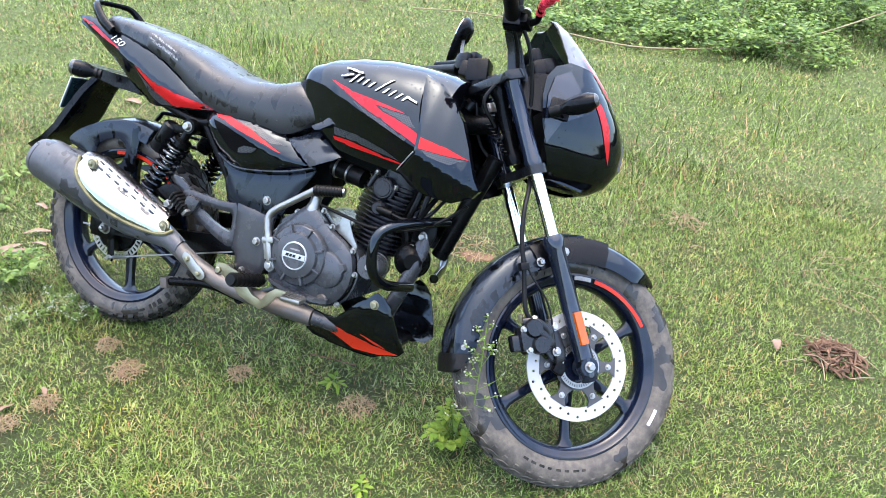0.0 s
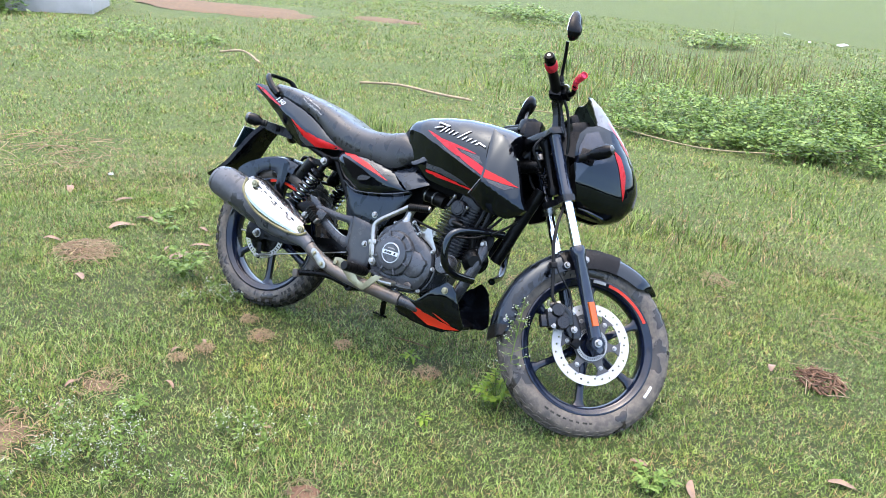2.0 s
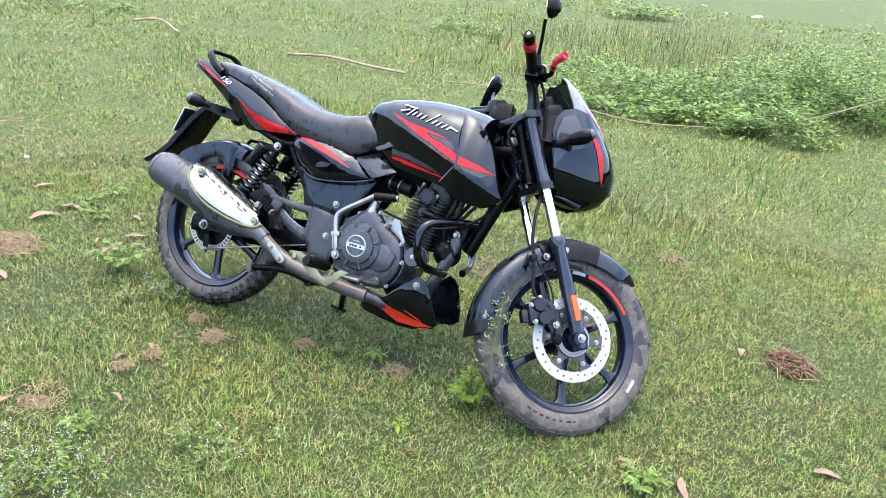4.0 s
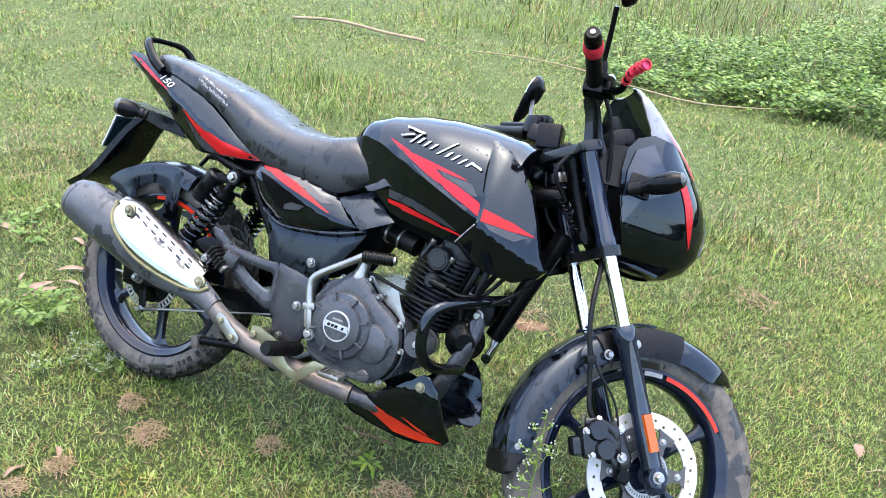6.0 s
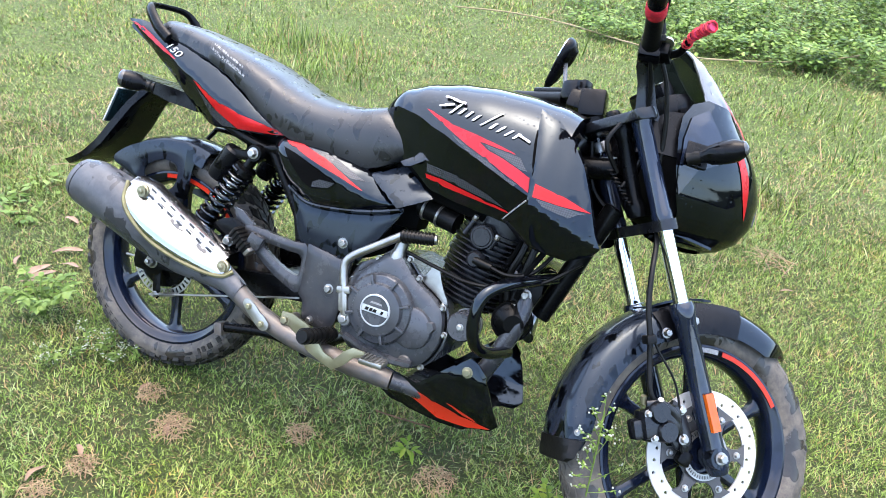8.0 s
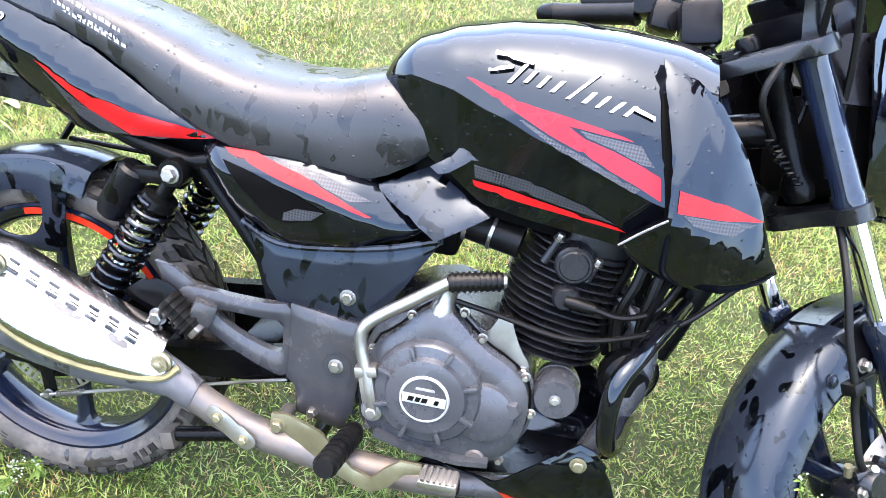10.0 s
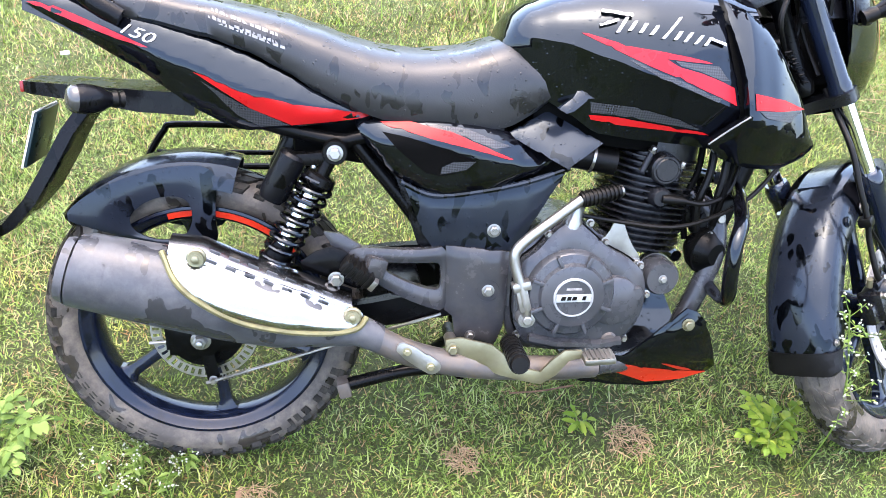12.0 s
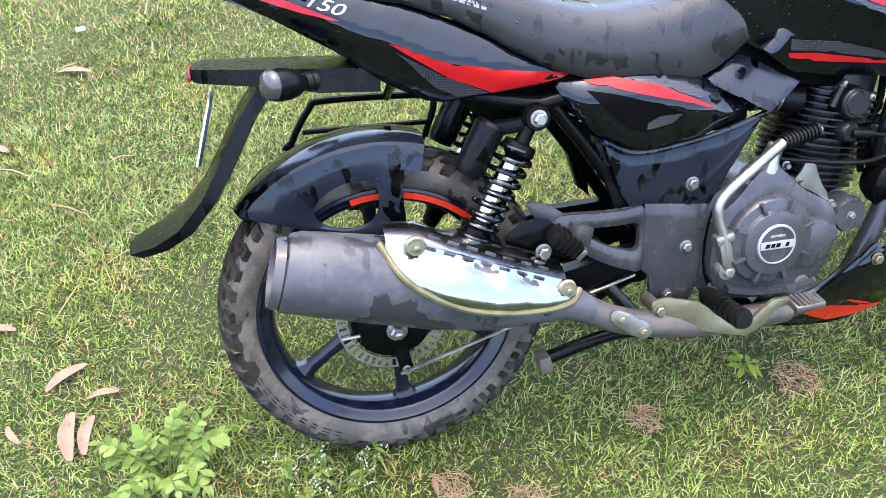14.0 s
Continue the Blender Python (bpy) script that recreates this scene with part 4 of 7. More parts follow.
boot = part("intake_boot", tube([(0.640, -0.035, 0.615), (0.685, -0.04, 0.608), (0.735, -0.045, 0.600)], 0.025, 18), GRIPR, engine)
for a, b in (((0.650, -0.036, 0.613), (0.656, -0.036, 0.612)), ((0.690, -0.041, 0.607), (0.695, -0.0415, 0.606))):
    part("hose_clamp", turned([(0.0275, 0), (0.0275, 1)], a, b, 24), STEEL, boot)
part("carburettor", block((0.09, 0.07, 0.09), (0.60, -0.01, 0.60), bevel=0.014), DARK, engine)
kick = part("kick_lever", tube([(0.566, -0.146, 0.345), (0.560, -0.150, 0.372), (0.552, -0.150, 0.405), (0.541, -0.148, 0.440), (0.541, -0.147, 0.466), (0.560, -0.145, 0.488), (0.610, -0.141, 0.525), (0.652, -0.138, 0.556)], 0.0094, 14), STEEL, bike, "bare steel kick-start lever")
part("kick_boss", join(turned([(0.016, 0), (0.018, 0.2), (0.018, 0.8), (0.015, 1)], (0.566, -0.112, 0.341), (0.566, -0.150, 0.341), 20), bolt((0.566, -0.150, 0.341), (0, -1, 0), 0.009, 0.005)), STEEL, kick)
part("kick_knuckle", block((0.022, 0.020, 0.056), (0.556, -0.148, 0.384), (0, -14, 0), 0.005), STEEL, kick)
part("kick_knuckle", block((0.034, 0.022, 0.018), (0.553, -0.148, 0.405), (0, -14, 0), 0.005), STEEL, kick)
K0, K1 = Vector((0.650, -0.138, 0.555)), Vector((0.722, -0.123, 0.566))
krub = part("kick_rubber", turned([(0.0115, 0), (0.0125, 0.05), (0.0125, 0.95), (0.011, 1)], K0, K1, 16), GRIPR, kick)
for k in range(9):
    a = K0.lerp(K1, 0.05 + 0.105 * k)
    part("rib", turned([(0.0146, 0), (0.0146, 1)], a, a + (K1 - K0) * 0.05, 14), GRIPR, krub)
part("kick_tip", turned([(0.011, 0), (0.010, 1)], K1, K1 + (K1 - K0) * 0.06, 14), STEEL, kick)
part("clutch_cable", tube([(0.660, -0.112, 0.520), (0.730, -0.106, 0.506), (0.82, -0.125, 0.500), (0.90, -0.11, 0.512), (0.97, -0.10, 0.545), (1.03, -0.08, 0.60)], 0.0042, 8), GRIPR, bike)
part("plug_lead", tube([(0.848, -0.100, 0.540), (0.89, -0.10, 0.535), (0.935, -0.085, 0.552), (0.965, -0.06, 0.60)], 0.0048, 8), GRIPR, bike)
part("wiring", tube([(0.915, -0.085, 0.49), (0.925, -0.09, 0.55), (0.945, -0.07, 0.60), (0.96, -0.05, 0.64)], 0.0065, 8), DARK, bike)
part("drain_hose", tube([(0.94, -0.08, 0.47), (0.925, -0.085, 0.44), (0.905, -0.085, 0.42)], 0.007, 8), GRIPR, bike)
part("engine_mount", plate([(0.888, 0.46), (0.905, 0.52), (0.945, 0.55), (0.965, 0.52), (0.948, 0.47), (0.915, 0.45)], 0.072, 0.010, soft=1), FRAME, bike)
part("engine_mount", plate([(0.888, 0.46), (0.905, 0.52), (0.945, 0.55), (0.965, 0.52), (0.948, 0.47), (0.915, 0.45)], 0.072, 0.010, 1, soft=1), FRAME, bike)
for x, z in ((0.931, 0.501), (0.912, 0.47)):
    part("mount_bolt", bolt((x, -0.074, z), (0, -1, 0), 0.009, 0.008), STEEL, bike)
horn = part("horn", turned([(0.030, 0), (0.042, 0.3), (0.044, 0.5), (0.040, 0.7), (0.020, 1)], (0.905, -0.045, 0.440), (0.925, -0.098, 0.437), 28), FRAME, bike, "round black horn")
part("horn_rim", turned([(0.045, 0), (0.045, 1)], (0.915, -0.072, 0.4385), (0.918, -0.080, 0.438), 28), DARK, horn)
for s in (-1, 1):
    part("crash_guard", tube([(0.975, s * 0.040, 0.546), (0.945, s * 0.12, 0.542), (0.908, s * 0.205, 0.530), (0.886, s * 0.238, 0.505), (0.882, s * 0.242, 0.455), (0.890, s * 0.228, 0.412), (0.905, s * 0.18, 0.385), (0.925, s * 0.08, 0.372)], 0.0125, 14), GLOSS, bike, "bent black tubular crash guard")

# -- belly pan --


def belly_y(x, z):
    return 0.118 - 0.30 * max(0, 0.245 - z) + 0.02 * max(0, min(1, (z - 0.2) / 0.1)) - 0.10 * max(0, x - 0.86)


for s in (-1, 1):
    pan = part("belly_pan", plate([(0.630, 0.244), (0.690, 0.199), (0.766, 0.180), (0.860, 0.178), (0.934, 0.195), (0.950, 0.212), (0.908, 0.318), (0.886, 0.340), (0.866, 0.348), (0.820, 0.310), (0.758, 0.250), (0.648, 0.270)], belly_y, 0.007, s, edge=0.003), GLOSS, bike, "gloss black belly pan with orange-red flashes")
    part("flash", plate([(0.677, 0.246), (0.743, 0.238), (0.806, 0.222), (0.866, 0.211), (0.934, 0.200), (0.885, 0.187), (0.814, 0.184), (0.749, 0.212)], lambda x, z: belly_y(x, z) + 0.0012, 0.002, s, edge=0), ORANGE, pan)
    part("flash", plate([(0.807, 0.244), (0.847, 0.230), (0.894, 0.213), (0.930, 0.202), (0.874, 0.213)], lambda x, z: belly_y(x, z) + 0.0014, 0.002, s, edge=0), ORANGE, pan)
    part("pan_facet", plate([(0.866, 0.340), (0.884, 0.333), (0.902, 0.312), (0.935, 0.226), (0.880, 0.232), (0.800, 0.262), (0.822, 0.300)], lambda x, z: belly_y(x, z) + 0.004, 0.006, s, edge=0.003), GLOSS, pan)
    for x, z in ((0.868, 0.319), (0.672, 0.252)):
        part("pan_bolt", bolt((x, s * (belly_y(x, z) + 0.004), z), (0, s, 0), 0.009, 0.005), ZINC, pan)
part("pan_floor", plate([(0.66, 0.20), (0.70, 0.180), (0.86, 0.168), (0.90, 0.19), (0.88, 0.215), (0.70, 0.215)], 0.095, 0.19, soft=1), PLASTIC, bike)

# -- fuel tank --
TANK = [(0.512, 0.806, 0.060, 0.795, 0.055, 0.770), (0.530, 0.848, 0.084, 0.806, 0.076, 0.748), (0.560, 0.868, 0.102, 0.818, 0.090, 0.735), (0.610, 0.886, 0.120, 0.812, 0.100, 0.705),
        (0.680, 0.900, 0.138, 0.790, 0.106, 0.662), (0.750, 0.906, 0.150, 0.766, 0.110, 0.652), (0.820, 0.905, 0.152, 0.740, 0.112, 0.645), (0.900, 0.898, 0.148, 0.711, 0.112, 0.634),
        (0.960, 0.884, 0.155, 0.695, 0.107, 0.618), (1.020, 0.852, 0.140, 0.685, 0.100, 0.602), (1.066, 0.790, 0.112, 0.680, 0.088, 0.640)]


def tank_half(x, z):
    zt, w, zc, wl, zb = lerp_table(TANK, x)
    if z >= zc:
        f = min(1.0, (z - zc) / (zt - zc))
        return w * (1 - 0.2 * f) * max(0.0, 1 - f ** 4) ** 0.5
    f = min(1.0, (zc - z) / max(zc - zb, 1e-4))
    return w + (wl - w) * f


def tank_ring(x):
    zt, w, zc, wl, zb = lerp_table(TANK, x)
    zs = [zt - (zt - zc) * (1 - math.cos(k / 12 * math.pi / 2)) for k in range(13)] + [zc - (zc - zb) * k / 5 for k in range(1, 6)]
    right = [Vector((x, -tank_half(x, z), z)) for z in zs]
    return right + [Vector((x, -0.02, zb - 0.004)), Vector((x, 0.02, zb - 0.004))] + [Vector((p.x, -p.y, p.z)) for p in right[::-1]][:-1]


bm = loft([tank_ring(0.512 + (0.945 - 0.512) * k / 36) for k in range(37)])
bmesh.ops.recalc_face_normals(bm, faces=bm.faces)
tank_tree = BVHTree.FromBMesh(bm)
tank = part("fuel_tank", bm, GLOSS, bike, "gloss black fuel tank with red flashes and raised silver letters, beaded with rain", 26)
# the maker's script, as plain slanted strokes: foot, head, width
SCRIPT = [((0.668, 0.858), (0.717, 0.853), 0.0065), ((0.663, 0.838), (0.693, 0.846), 0.006), ((0.688, 0.829), (0.706, 0.852), 0.008), ((0.708, 0.832), (0.719, 0.846), 0.008),
          ((0.725, 0.829), (0.736, 0.843), 0.008), ((0.742, 0.826), (0.754, 0.840), 0.008), ((0.762, 0.821), (0.796, 0.853), 0.007), ((0.782, 0.819), (0.793, 0.832), 0.009),
          ((0.799, 0.816), (0.811, 0.830), 0.009), ((0.817, 0.813), (0.829, 0.826), 0.009), ((0.834, 0.811), (0.845, 0.823), 0.008), ((0.845, 0.819), (0.873, 0.810), 0.0065)]
for s in (-1, 1):
    part("flash", skin([(0.623, 0.833), (0.675, 0.819), (0.718, 0.808), (0.763, 0.802), (0.813, 0.793), (0.863, 0.782), (0.814, 0.786), (0.771, 0.791), (0.794, 0.778), (0.830, 0.769), (0.867, 0.756), (0.893, 0.745),
                        (0.899, 0.716), (0.871, 0.729), (0.833, 0.744), (0.796, 0.760), (0.752, 0.776), (0.687, 0.804)], tank_tree, s), PINK, tank, "red flash")
    part("mesh_flash", skin([(0.775, 0.789), (0.814, 0.784), (0.864, 0.779), (0.884, 0.756), (0.868, 0.757), (0.831, 0.771), (0.796, 0.780)], tank_tree, s, 0.001), CARBON, tank, "grey mesh-patterned decal")
    part("mesh_flash", skin([(0.688, 0.800), (0.753, 0.773), (0.797, 0.757), (0.834, 0.742), (0.872, 0.727), (0.866, 0.722), (0.823, 0.739), (0.763, 0.761)], tank_tree, s, 0.001), CARBON, tank, "grey mesh-patterned decal")
    part("flash", skin([(0.660, 0.695), (0.704, 0.693), (0.778, 0.681), (0.853, 0.669), (0.891, 0.662), (0.855, 0.664), (0.780, 0.672), (0.706, 0.679), (0.664, 0.687)], tank_tree, s), RED, tank, "thin red flash")
    part("mesh_flash", skin([(0.660, 0.717), (0.737, 0.710), (0.812, 0.690), (0.852, 0.672), (0.778, 0.684), (0.703, 0.696), (0.663, 0.699)], tank_tree, s, 0.001), CARBON, tank, "grey mesh-patterned decal")
    for (xa, za), (xb, zb), w in SCRIPT:
        w *= 0.68
        ox, oz = (w, 0.0) if abs(zb - za) > abs(xb - xa) * 0.6 else (0.0, w)
        stroke = skin([(xa, za), (xa + ox, za + oz), (xb + ox, zb + oz), (xb, zb)], tank_tree, s, 0.0040, 0.006)
        bmesh.ops.solidify(stroke, geom=list(stroke.faces), thickness=0.0030)
        part("script_stroke", stroke, SILVER, tank, "raised silver-white script")
    # flat dark strip on the tank, painting the slot's shade
    part("slot_shade", skin([(0.876, 0.842), (0.890, 0.850), (0.906, 0.815), (0.918, 0.775), (0.924, 0.722), (0.916, 0.694), (0.908, 0.694), (0.905, 0.714), (0.899, 0.742), (0.891, 0.768), (0.881, 0.810)], tank_tree, s, 0.0024), DARK, tank, "dark strip painted for the shaded slot beside the shroud")

# -- tank shrouds, one each side, standing off the tank with a dark slot --
shroud_line = [(0.872, 0.882), (0.912, 0.867), (0.952, 0.838), (0.989, 0.790), (1.018, 0.735), (1.046, 0.668), (1.062, 0.643), (1.047, 0.624), (1.000, 0.602), (0.938, 0.608), (0.897, 0.621), (0.860, 0.650), (0.908, 0.703), (0.906, 0.735), (0.899, 0.780), (0.889, 0.817), (0.879, 0.850)]
SHROUD = [(0.88, 0.180), (0.916, 0.184), (0.96, 0.174), (1.02, 0.150), (1.07, 0.122)]


def shroud_y(x, z):
    """Folded along a crease that runs down to the front tip."""
    d = z - (0.703 - 0.40 * (x - 0.908))
    y = lerp_table(SHROUD, x)[0]
    return y - 0.18 * d - 1.6 * d * d if d > 0 else y + 0.5 * d


for s in (-1, 1):
    sh = plate(shroud_line, shroud_y, 0.024, s, edge=0.003, step=0.009)
    tree = BVHTree.FromBMesh(sh)
    shroud = part("tank_shroud", sh, GLOSS, bike, "gloss black tank shroud with a red flash", 22)
    part("flash", skin([(0.915, 0.740), (0.976, 0.727), (1.028, 0.708), (0.978, 0.709), (0.917, 0.714)], tree, s, 0.0015), RED, shroud)
    part("mesh_flash", skin([(0.924, 0.712), (1.018, 0.705), (0.990, 0.690), (0.940, 0.700)], tree, s, 0.0015), CARBON, shroud, "grey mesh-patterned decal")
    part("seam_trim", tube([(x, s * (shroud_y(x, z) + 0.001), z) for x, z in ((0.860, 0.652), (0.885, 0.680), (0.908, 0.704))], 0.0016, 6), FADED, shroud, "pale seam edge")

# -- seat --
SEAT = [(-0.150, 0.868, 0.846, 0.050), (-0.120, 0.884, 0.842, 0.070), (-0.05, 0.881, 0.832, 0.084), (0.037, 0.868, 0.812, 0.094), (0.104, 0.855, 0.790, 0.102), (0.16, 0.843, 0.762, 0.108), (0.214, 0.826, 0.728, 0.114), (0.27, 0.806, 0.700, 0.118),
        (0.323, 0.793, 0.684, 0.120), (0.38, 0.788, 0.674, 0.120), (0.45, 0.793, 0.668, 0.117), (0.50, 0.806, 0.668, 0.112), (0.53, 0.814, 0.672, 0.108), (0.56, 0.800, 0.688, 0.104), (0.60, 0.770, 0.715, 0.099), (0.622, 0.757, 0.742, 0.094)]


def seat_ring(x):
    zt, zb, w = lerp_table(SEAT, x)
    out = []
    for k in range(17):
        a = math.pi * k / 16
        c, n = math.cos(a), math.sin(a)
        y = w * (abs(c) ** 0.55) * (1 if c >= 0 else -1)
        out.append(Vector((x, y, zb + (zt - zb) * (0.30 + 0.70 * n ** 0.62) if 0 < k < 16 else zb + (zt - zb) * 0.12)))
    return out + [Vector((x, -w * 0.92, zb)), Vector((x, w * 0.92, zb))]


bm = loft([seat_ring(-0.150 + 0.772 * k / 48) for k in range(49)])
bmesh.ops.recalc_face_normals(bm, faces=bm.faces)
seat_tree = BVHTree.FromBMesh(bm)
seat = part("seat", bm, VINYL, bike, "black vinyl stepped dual seat spotted with rain, faded print on its rear flank", 50)
part("seat_rivet", bolt((0.606, -0.098, 0.752), (0, -1, 0.2), 0.005, 0.003), STEEL, seat)
rnd = random.Random(4)
for row, (x0, z0, n) in enumerate(((0.052, 0.8505, 12), (0.048, 0.8405, 15), (0.062, 0.8315, 12))):
    x = x0
    for k in range(n):
        w = rnd.uniform(0.003, 0.009)
        slope = -0.36
        z = z0 + slope * (x - x0)
        part("faded_print", skin([(x, z), (x + w, z + slope * w), (x + w, z + slope * w + rnd.uniform(0.003, 0.0055)), (x, z + rnd.uniform(0.003, 0.0055))], seat_tree, -1, 0.0012), FADED, seat)
        x += w + rnd.uniform(0.0015, 0.0035)

# -- tail panels --
TAILW = [(-0.252, 0.040), (-0.18, 0.058), (-0.10, 0.076), (-0.02, 0.091), (0.10, 0.106), (0.18, 0.110), (0.26, 0.100), (0.33, 0.078)]


def tail_mid(x):
    return lerp_table([(-0.252, 0.862), (-0.10, 0.812), (0.0, 0.770), (0.10, 0.728), (0.20, 0.702), (0.33, 0.688)], x)[0]


def tail_y(x, z):
    m = tail_mid(x)
    return lerp_table(TAILW, x)[0] + 0.008 - (0.35 * (m - z) if z < m else 0.36 * (z - m))


tail_line = [(-0.252, 0.864), (-0.215, 0.868), (-0.16, 0.864), (-0.10, 0.850), (-0.05, 0.836), (0.037, 0.810), (0.10, 0.786), (0.16, 0.756), (0.222, 0.722), (0.275, 0.702), (0.325, 0.688), (0.25, 0.679), (0.184, 0.674), (0.10, 0.664), (0.072, 0.668), (0.017, 0.696), (-0.056, 0.750), (-0.143, 0.802), (-0.21, 0.840)]
for s in (-1, 1):
    bm = plate(tail_line, tail_y, 0.008, s, edge=0.003, step=0.012)
    tree = BVHTree.FromBMesh(bm)
    tail = part("tail_panel", bm, GLOSS, bike, "gloss black tail panel with red flashes and a small number", 45)
    part("flash", skin([(0.007, 0.767), (0.092, 0.729), (0.181, 0.710), (0.255, 0.699), (0.316, 0.692), (0.24, 0.682), (0.170, 0.676), (0.105, 0.703)], tree, s), RED, tail, "red flash")
    part("mesh_flash", skin([(0.03, 0.745), (0.10, 0.705), (0.166, 0.676), (0.120, 0.672), (0.085, 0.690)], tree, s, 0.001), CARBON, tail)
    part("flash", skin([(-0.244, 0.862), (-0.19, 0.853), (-0.11, 0.822), (-0.035, 0.789), (-0.10, 0.808), (-0.18, 0.838)], tree, s), PINK, tail, "faded red flash")
    text = bpy.data.curves.new("number_text", "FONT")
    text.body, text.size, text.shear = "150", 0.030, 0.35
    holder = new("number_text", text)
    me = bpy.data.meshes.new_from_object(holder.evaluated_get(bpy.context.evaluated_depsgraph_get()))
    bpy.data.objects.remove(holder)
    bm = bmesh.new()
    bm.from_mesh(me)
    turn = Matrix.Rotation(radians(-20 if s < 0 else 20), 2)
    for v in bm.verts:
        p = turn @ Vector((v.co.x * 1.25, v.co.y * 0.8))
        x, z = (-0.096 + p.x, 0.819 + p.y) if s < 0 else (-0.020 - p.x, 0.790 + p.y)
        v.co = Vector((x, s * (tail_y(x, z) + 0.0022), z))
    part("number", bm, WHITE, tail, "white engine-size number 150")
part("tail_spine", loft([[(x, -w, z), (x, w, z), (x, w * 0.8, z + h), (x, -w * 0.8, z + h)] for x, z, w, h in ((-0.245, 0.845, 0.040, 0.020), (-0.18, 0.82, 0.055, 0.045), (-0.12, 0.79, 0.065, 0.055), (0.0, 0.73, 0.075, 0.07))]), GLOSS, bike)
# grab rail
part("grab_rail", tube([(-0.085, -0.088, 0.838), (-0.125, -0.084, 0.862), (-0.172, -0.066, 0.898), (-0.190, -0.040, 0.908), (-0.186, 0.01, 0.912), (-0.160, 0.060, 0.906), (-0.125, 0.084, 0.862), (-0.085, 0.088, 0.838)],
                       [0.014, 0.015, 0.014, 0.009, 0.0075, 0.009, 0.014, 0.014], 12, flat=0.6), PLASTIC, bike, "black grab rail round the seat's tail")
# number plate carrier and rear mudflap
stay = part("plate_carrier", loft([[(x, -w, z - h), (x, w, z - h), (x, w, z + h), (x, -w, z + h)] for x, z, w, h in ((-0.262, 0.724, 0.030, 0.009), (-0.25, 0.724, 0.042, 0.010), (-0.16, 0.716, 0.055, 0.013), (-0.08, 0.706, 0.058, 0.018), (0.01, 0.700, 0.058, 0.018))]), PLASTIC, bike, "black rear carrier holding lamps and number plate")
part("rear_reflector", block((0.006, 0.060, 0.018), (-0.266, 0, 0.724), bevel=0.002), TAILRED, stay)
flap_rows = []
for x, z, w in ((-0.165, 0.705, 0.050), (-0.200, 0.660, 0.060), (-0.235, 0.600, 0.068), (-0.270, 0.545, 0.070), (-0.310, 0.502, 0.070), (-0.350, 0.478, 0.062), (-0.392, 0.462, 0.040)):
    flap_rows.append([(x - 0.004, -w, z), (x + 0.014, -w, z - 0.008), (x + 0.020, -w * 0.8, z - 0.006), (x + 0.008, 0, z - 0.003), (x + 0.020, w * 0.8, z - 0.006), (x + 0.014, w, z - 0.008), (x - 0.004, w, z), (x - 0.008, 0, z + 0.003)])
part("mudflap", loft(flap_rows), PLASTIC, stay, "curved black rear mudflap")
number_plate = part("number_plate", block((0.005, 0.110, 0.095), (-0.255, 0, 0.640), (0, 18, 0), 0.002), PLATE, stay, "dark number plate in a white edge")
part("plate_frame", block((0.003, 0.113, 0.098), (-0.2585, 0, 0.641), (0, 18, 0), 0.0005), WHITE, number_plate)
for k in range(5):
    part("plate_mark", block((0.003, 0.016, 0.034), (-0.2605, -0.040 + 0.020 * k, 0.637), (0, 18, 0), 0.0), FADED, number_plate)


def indicator(base, tip, name_parent, put=None, rim=0.80):
    """A stalked oval indicator with a pale lens at its outer end."""
    base, tip = Vector(base), Vector(tip)
    d = tip - base
    make = (lambda n, b, m, p, lab="": part(n, b, m, p, lab)) if put is None else (lambda n, b, m, p, lab="": fpart(n, b, m, p, lab))
    body = make("indicator", turned([(0.012, 0), (0.014, 0.10), (0.019, 0.20), (0.0222, 0.40), (0.0232, 0.60), (0.0222, 0.74), (0.0212 if rim < 0.85 else 0.014, rim)], base, tip, 24), PLASTIC, name_parent, "black stalked indicator with a clear lens")
    make("lens", turned([(0.0216, 0.78), (0.0205, 0.88), (0.016, 0.95), (0.006, 1.0)] if rim < 0.85 else [(0.0155, rim - 0.02), (0.0125, rim + 0.02), (0.004, 0.99)], base, tip, 24), LENS, body)
    make("stalk", turned([(0.014, 0), (0.012, 0.3), (0.014, 0.5), (0.011, 1)], base - d * 0.28, base + d * 0.05, 14), GRIPR, body)
    return body


indicator((-0.106, -0.112, 0.717), (-0.162, -0.148, 0.723), stay)
indicator((-0.090, 0.085, 0.690), (-0.146, 0.121, 0.690), stay)
# foot guard rails on the far side
rail = part("guard_rail", tube([(0.115, 0.16, 0.545), (0.135, 0.16, 0.605), (0.115, 0.16, 0.622), (-0.06, 0.16, 0.628), (-0.09, 0.16, 0.615), (-0.125, 0.16, 0.560), (-0.12, 0.16, 0.548), (0.09, 0.16, 0.545), (0.115, 0.16, 0.545)], 0.0065, 8), FRAME, bike, "black tubular guard beside the rear wheel")
part("guard_bar", tube([(-0.105, 0.16, 0.575), (0.125, 0.16, 0.572)], 0.005, 8, smooth=1), FRAME, rail)
part("guard_stay", tube([(0.05, 0.16, 0.625), (0.05, 0.09, 0.665)], 0.008, 8, smooth=1), FRAME, rail)

# -- side panels --


def wing_fall(dz):
    """Above its crease the wing turns inwards and up; below, inwards and down."""
    return -0.55 * dz if dz > 0 else 0.16 * dz


def wing_y(x, z):
    return lerp_table([(0.262, 0.108), (0.32, 0.130), (0.42, 0.142), (0.50, 0.138), (0.56, 0.120), (0.625, 0.100)], x)[0] + wing_fall(z - (0.655 - 0.28 * max(0, x - 0.40)))


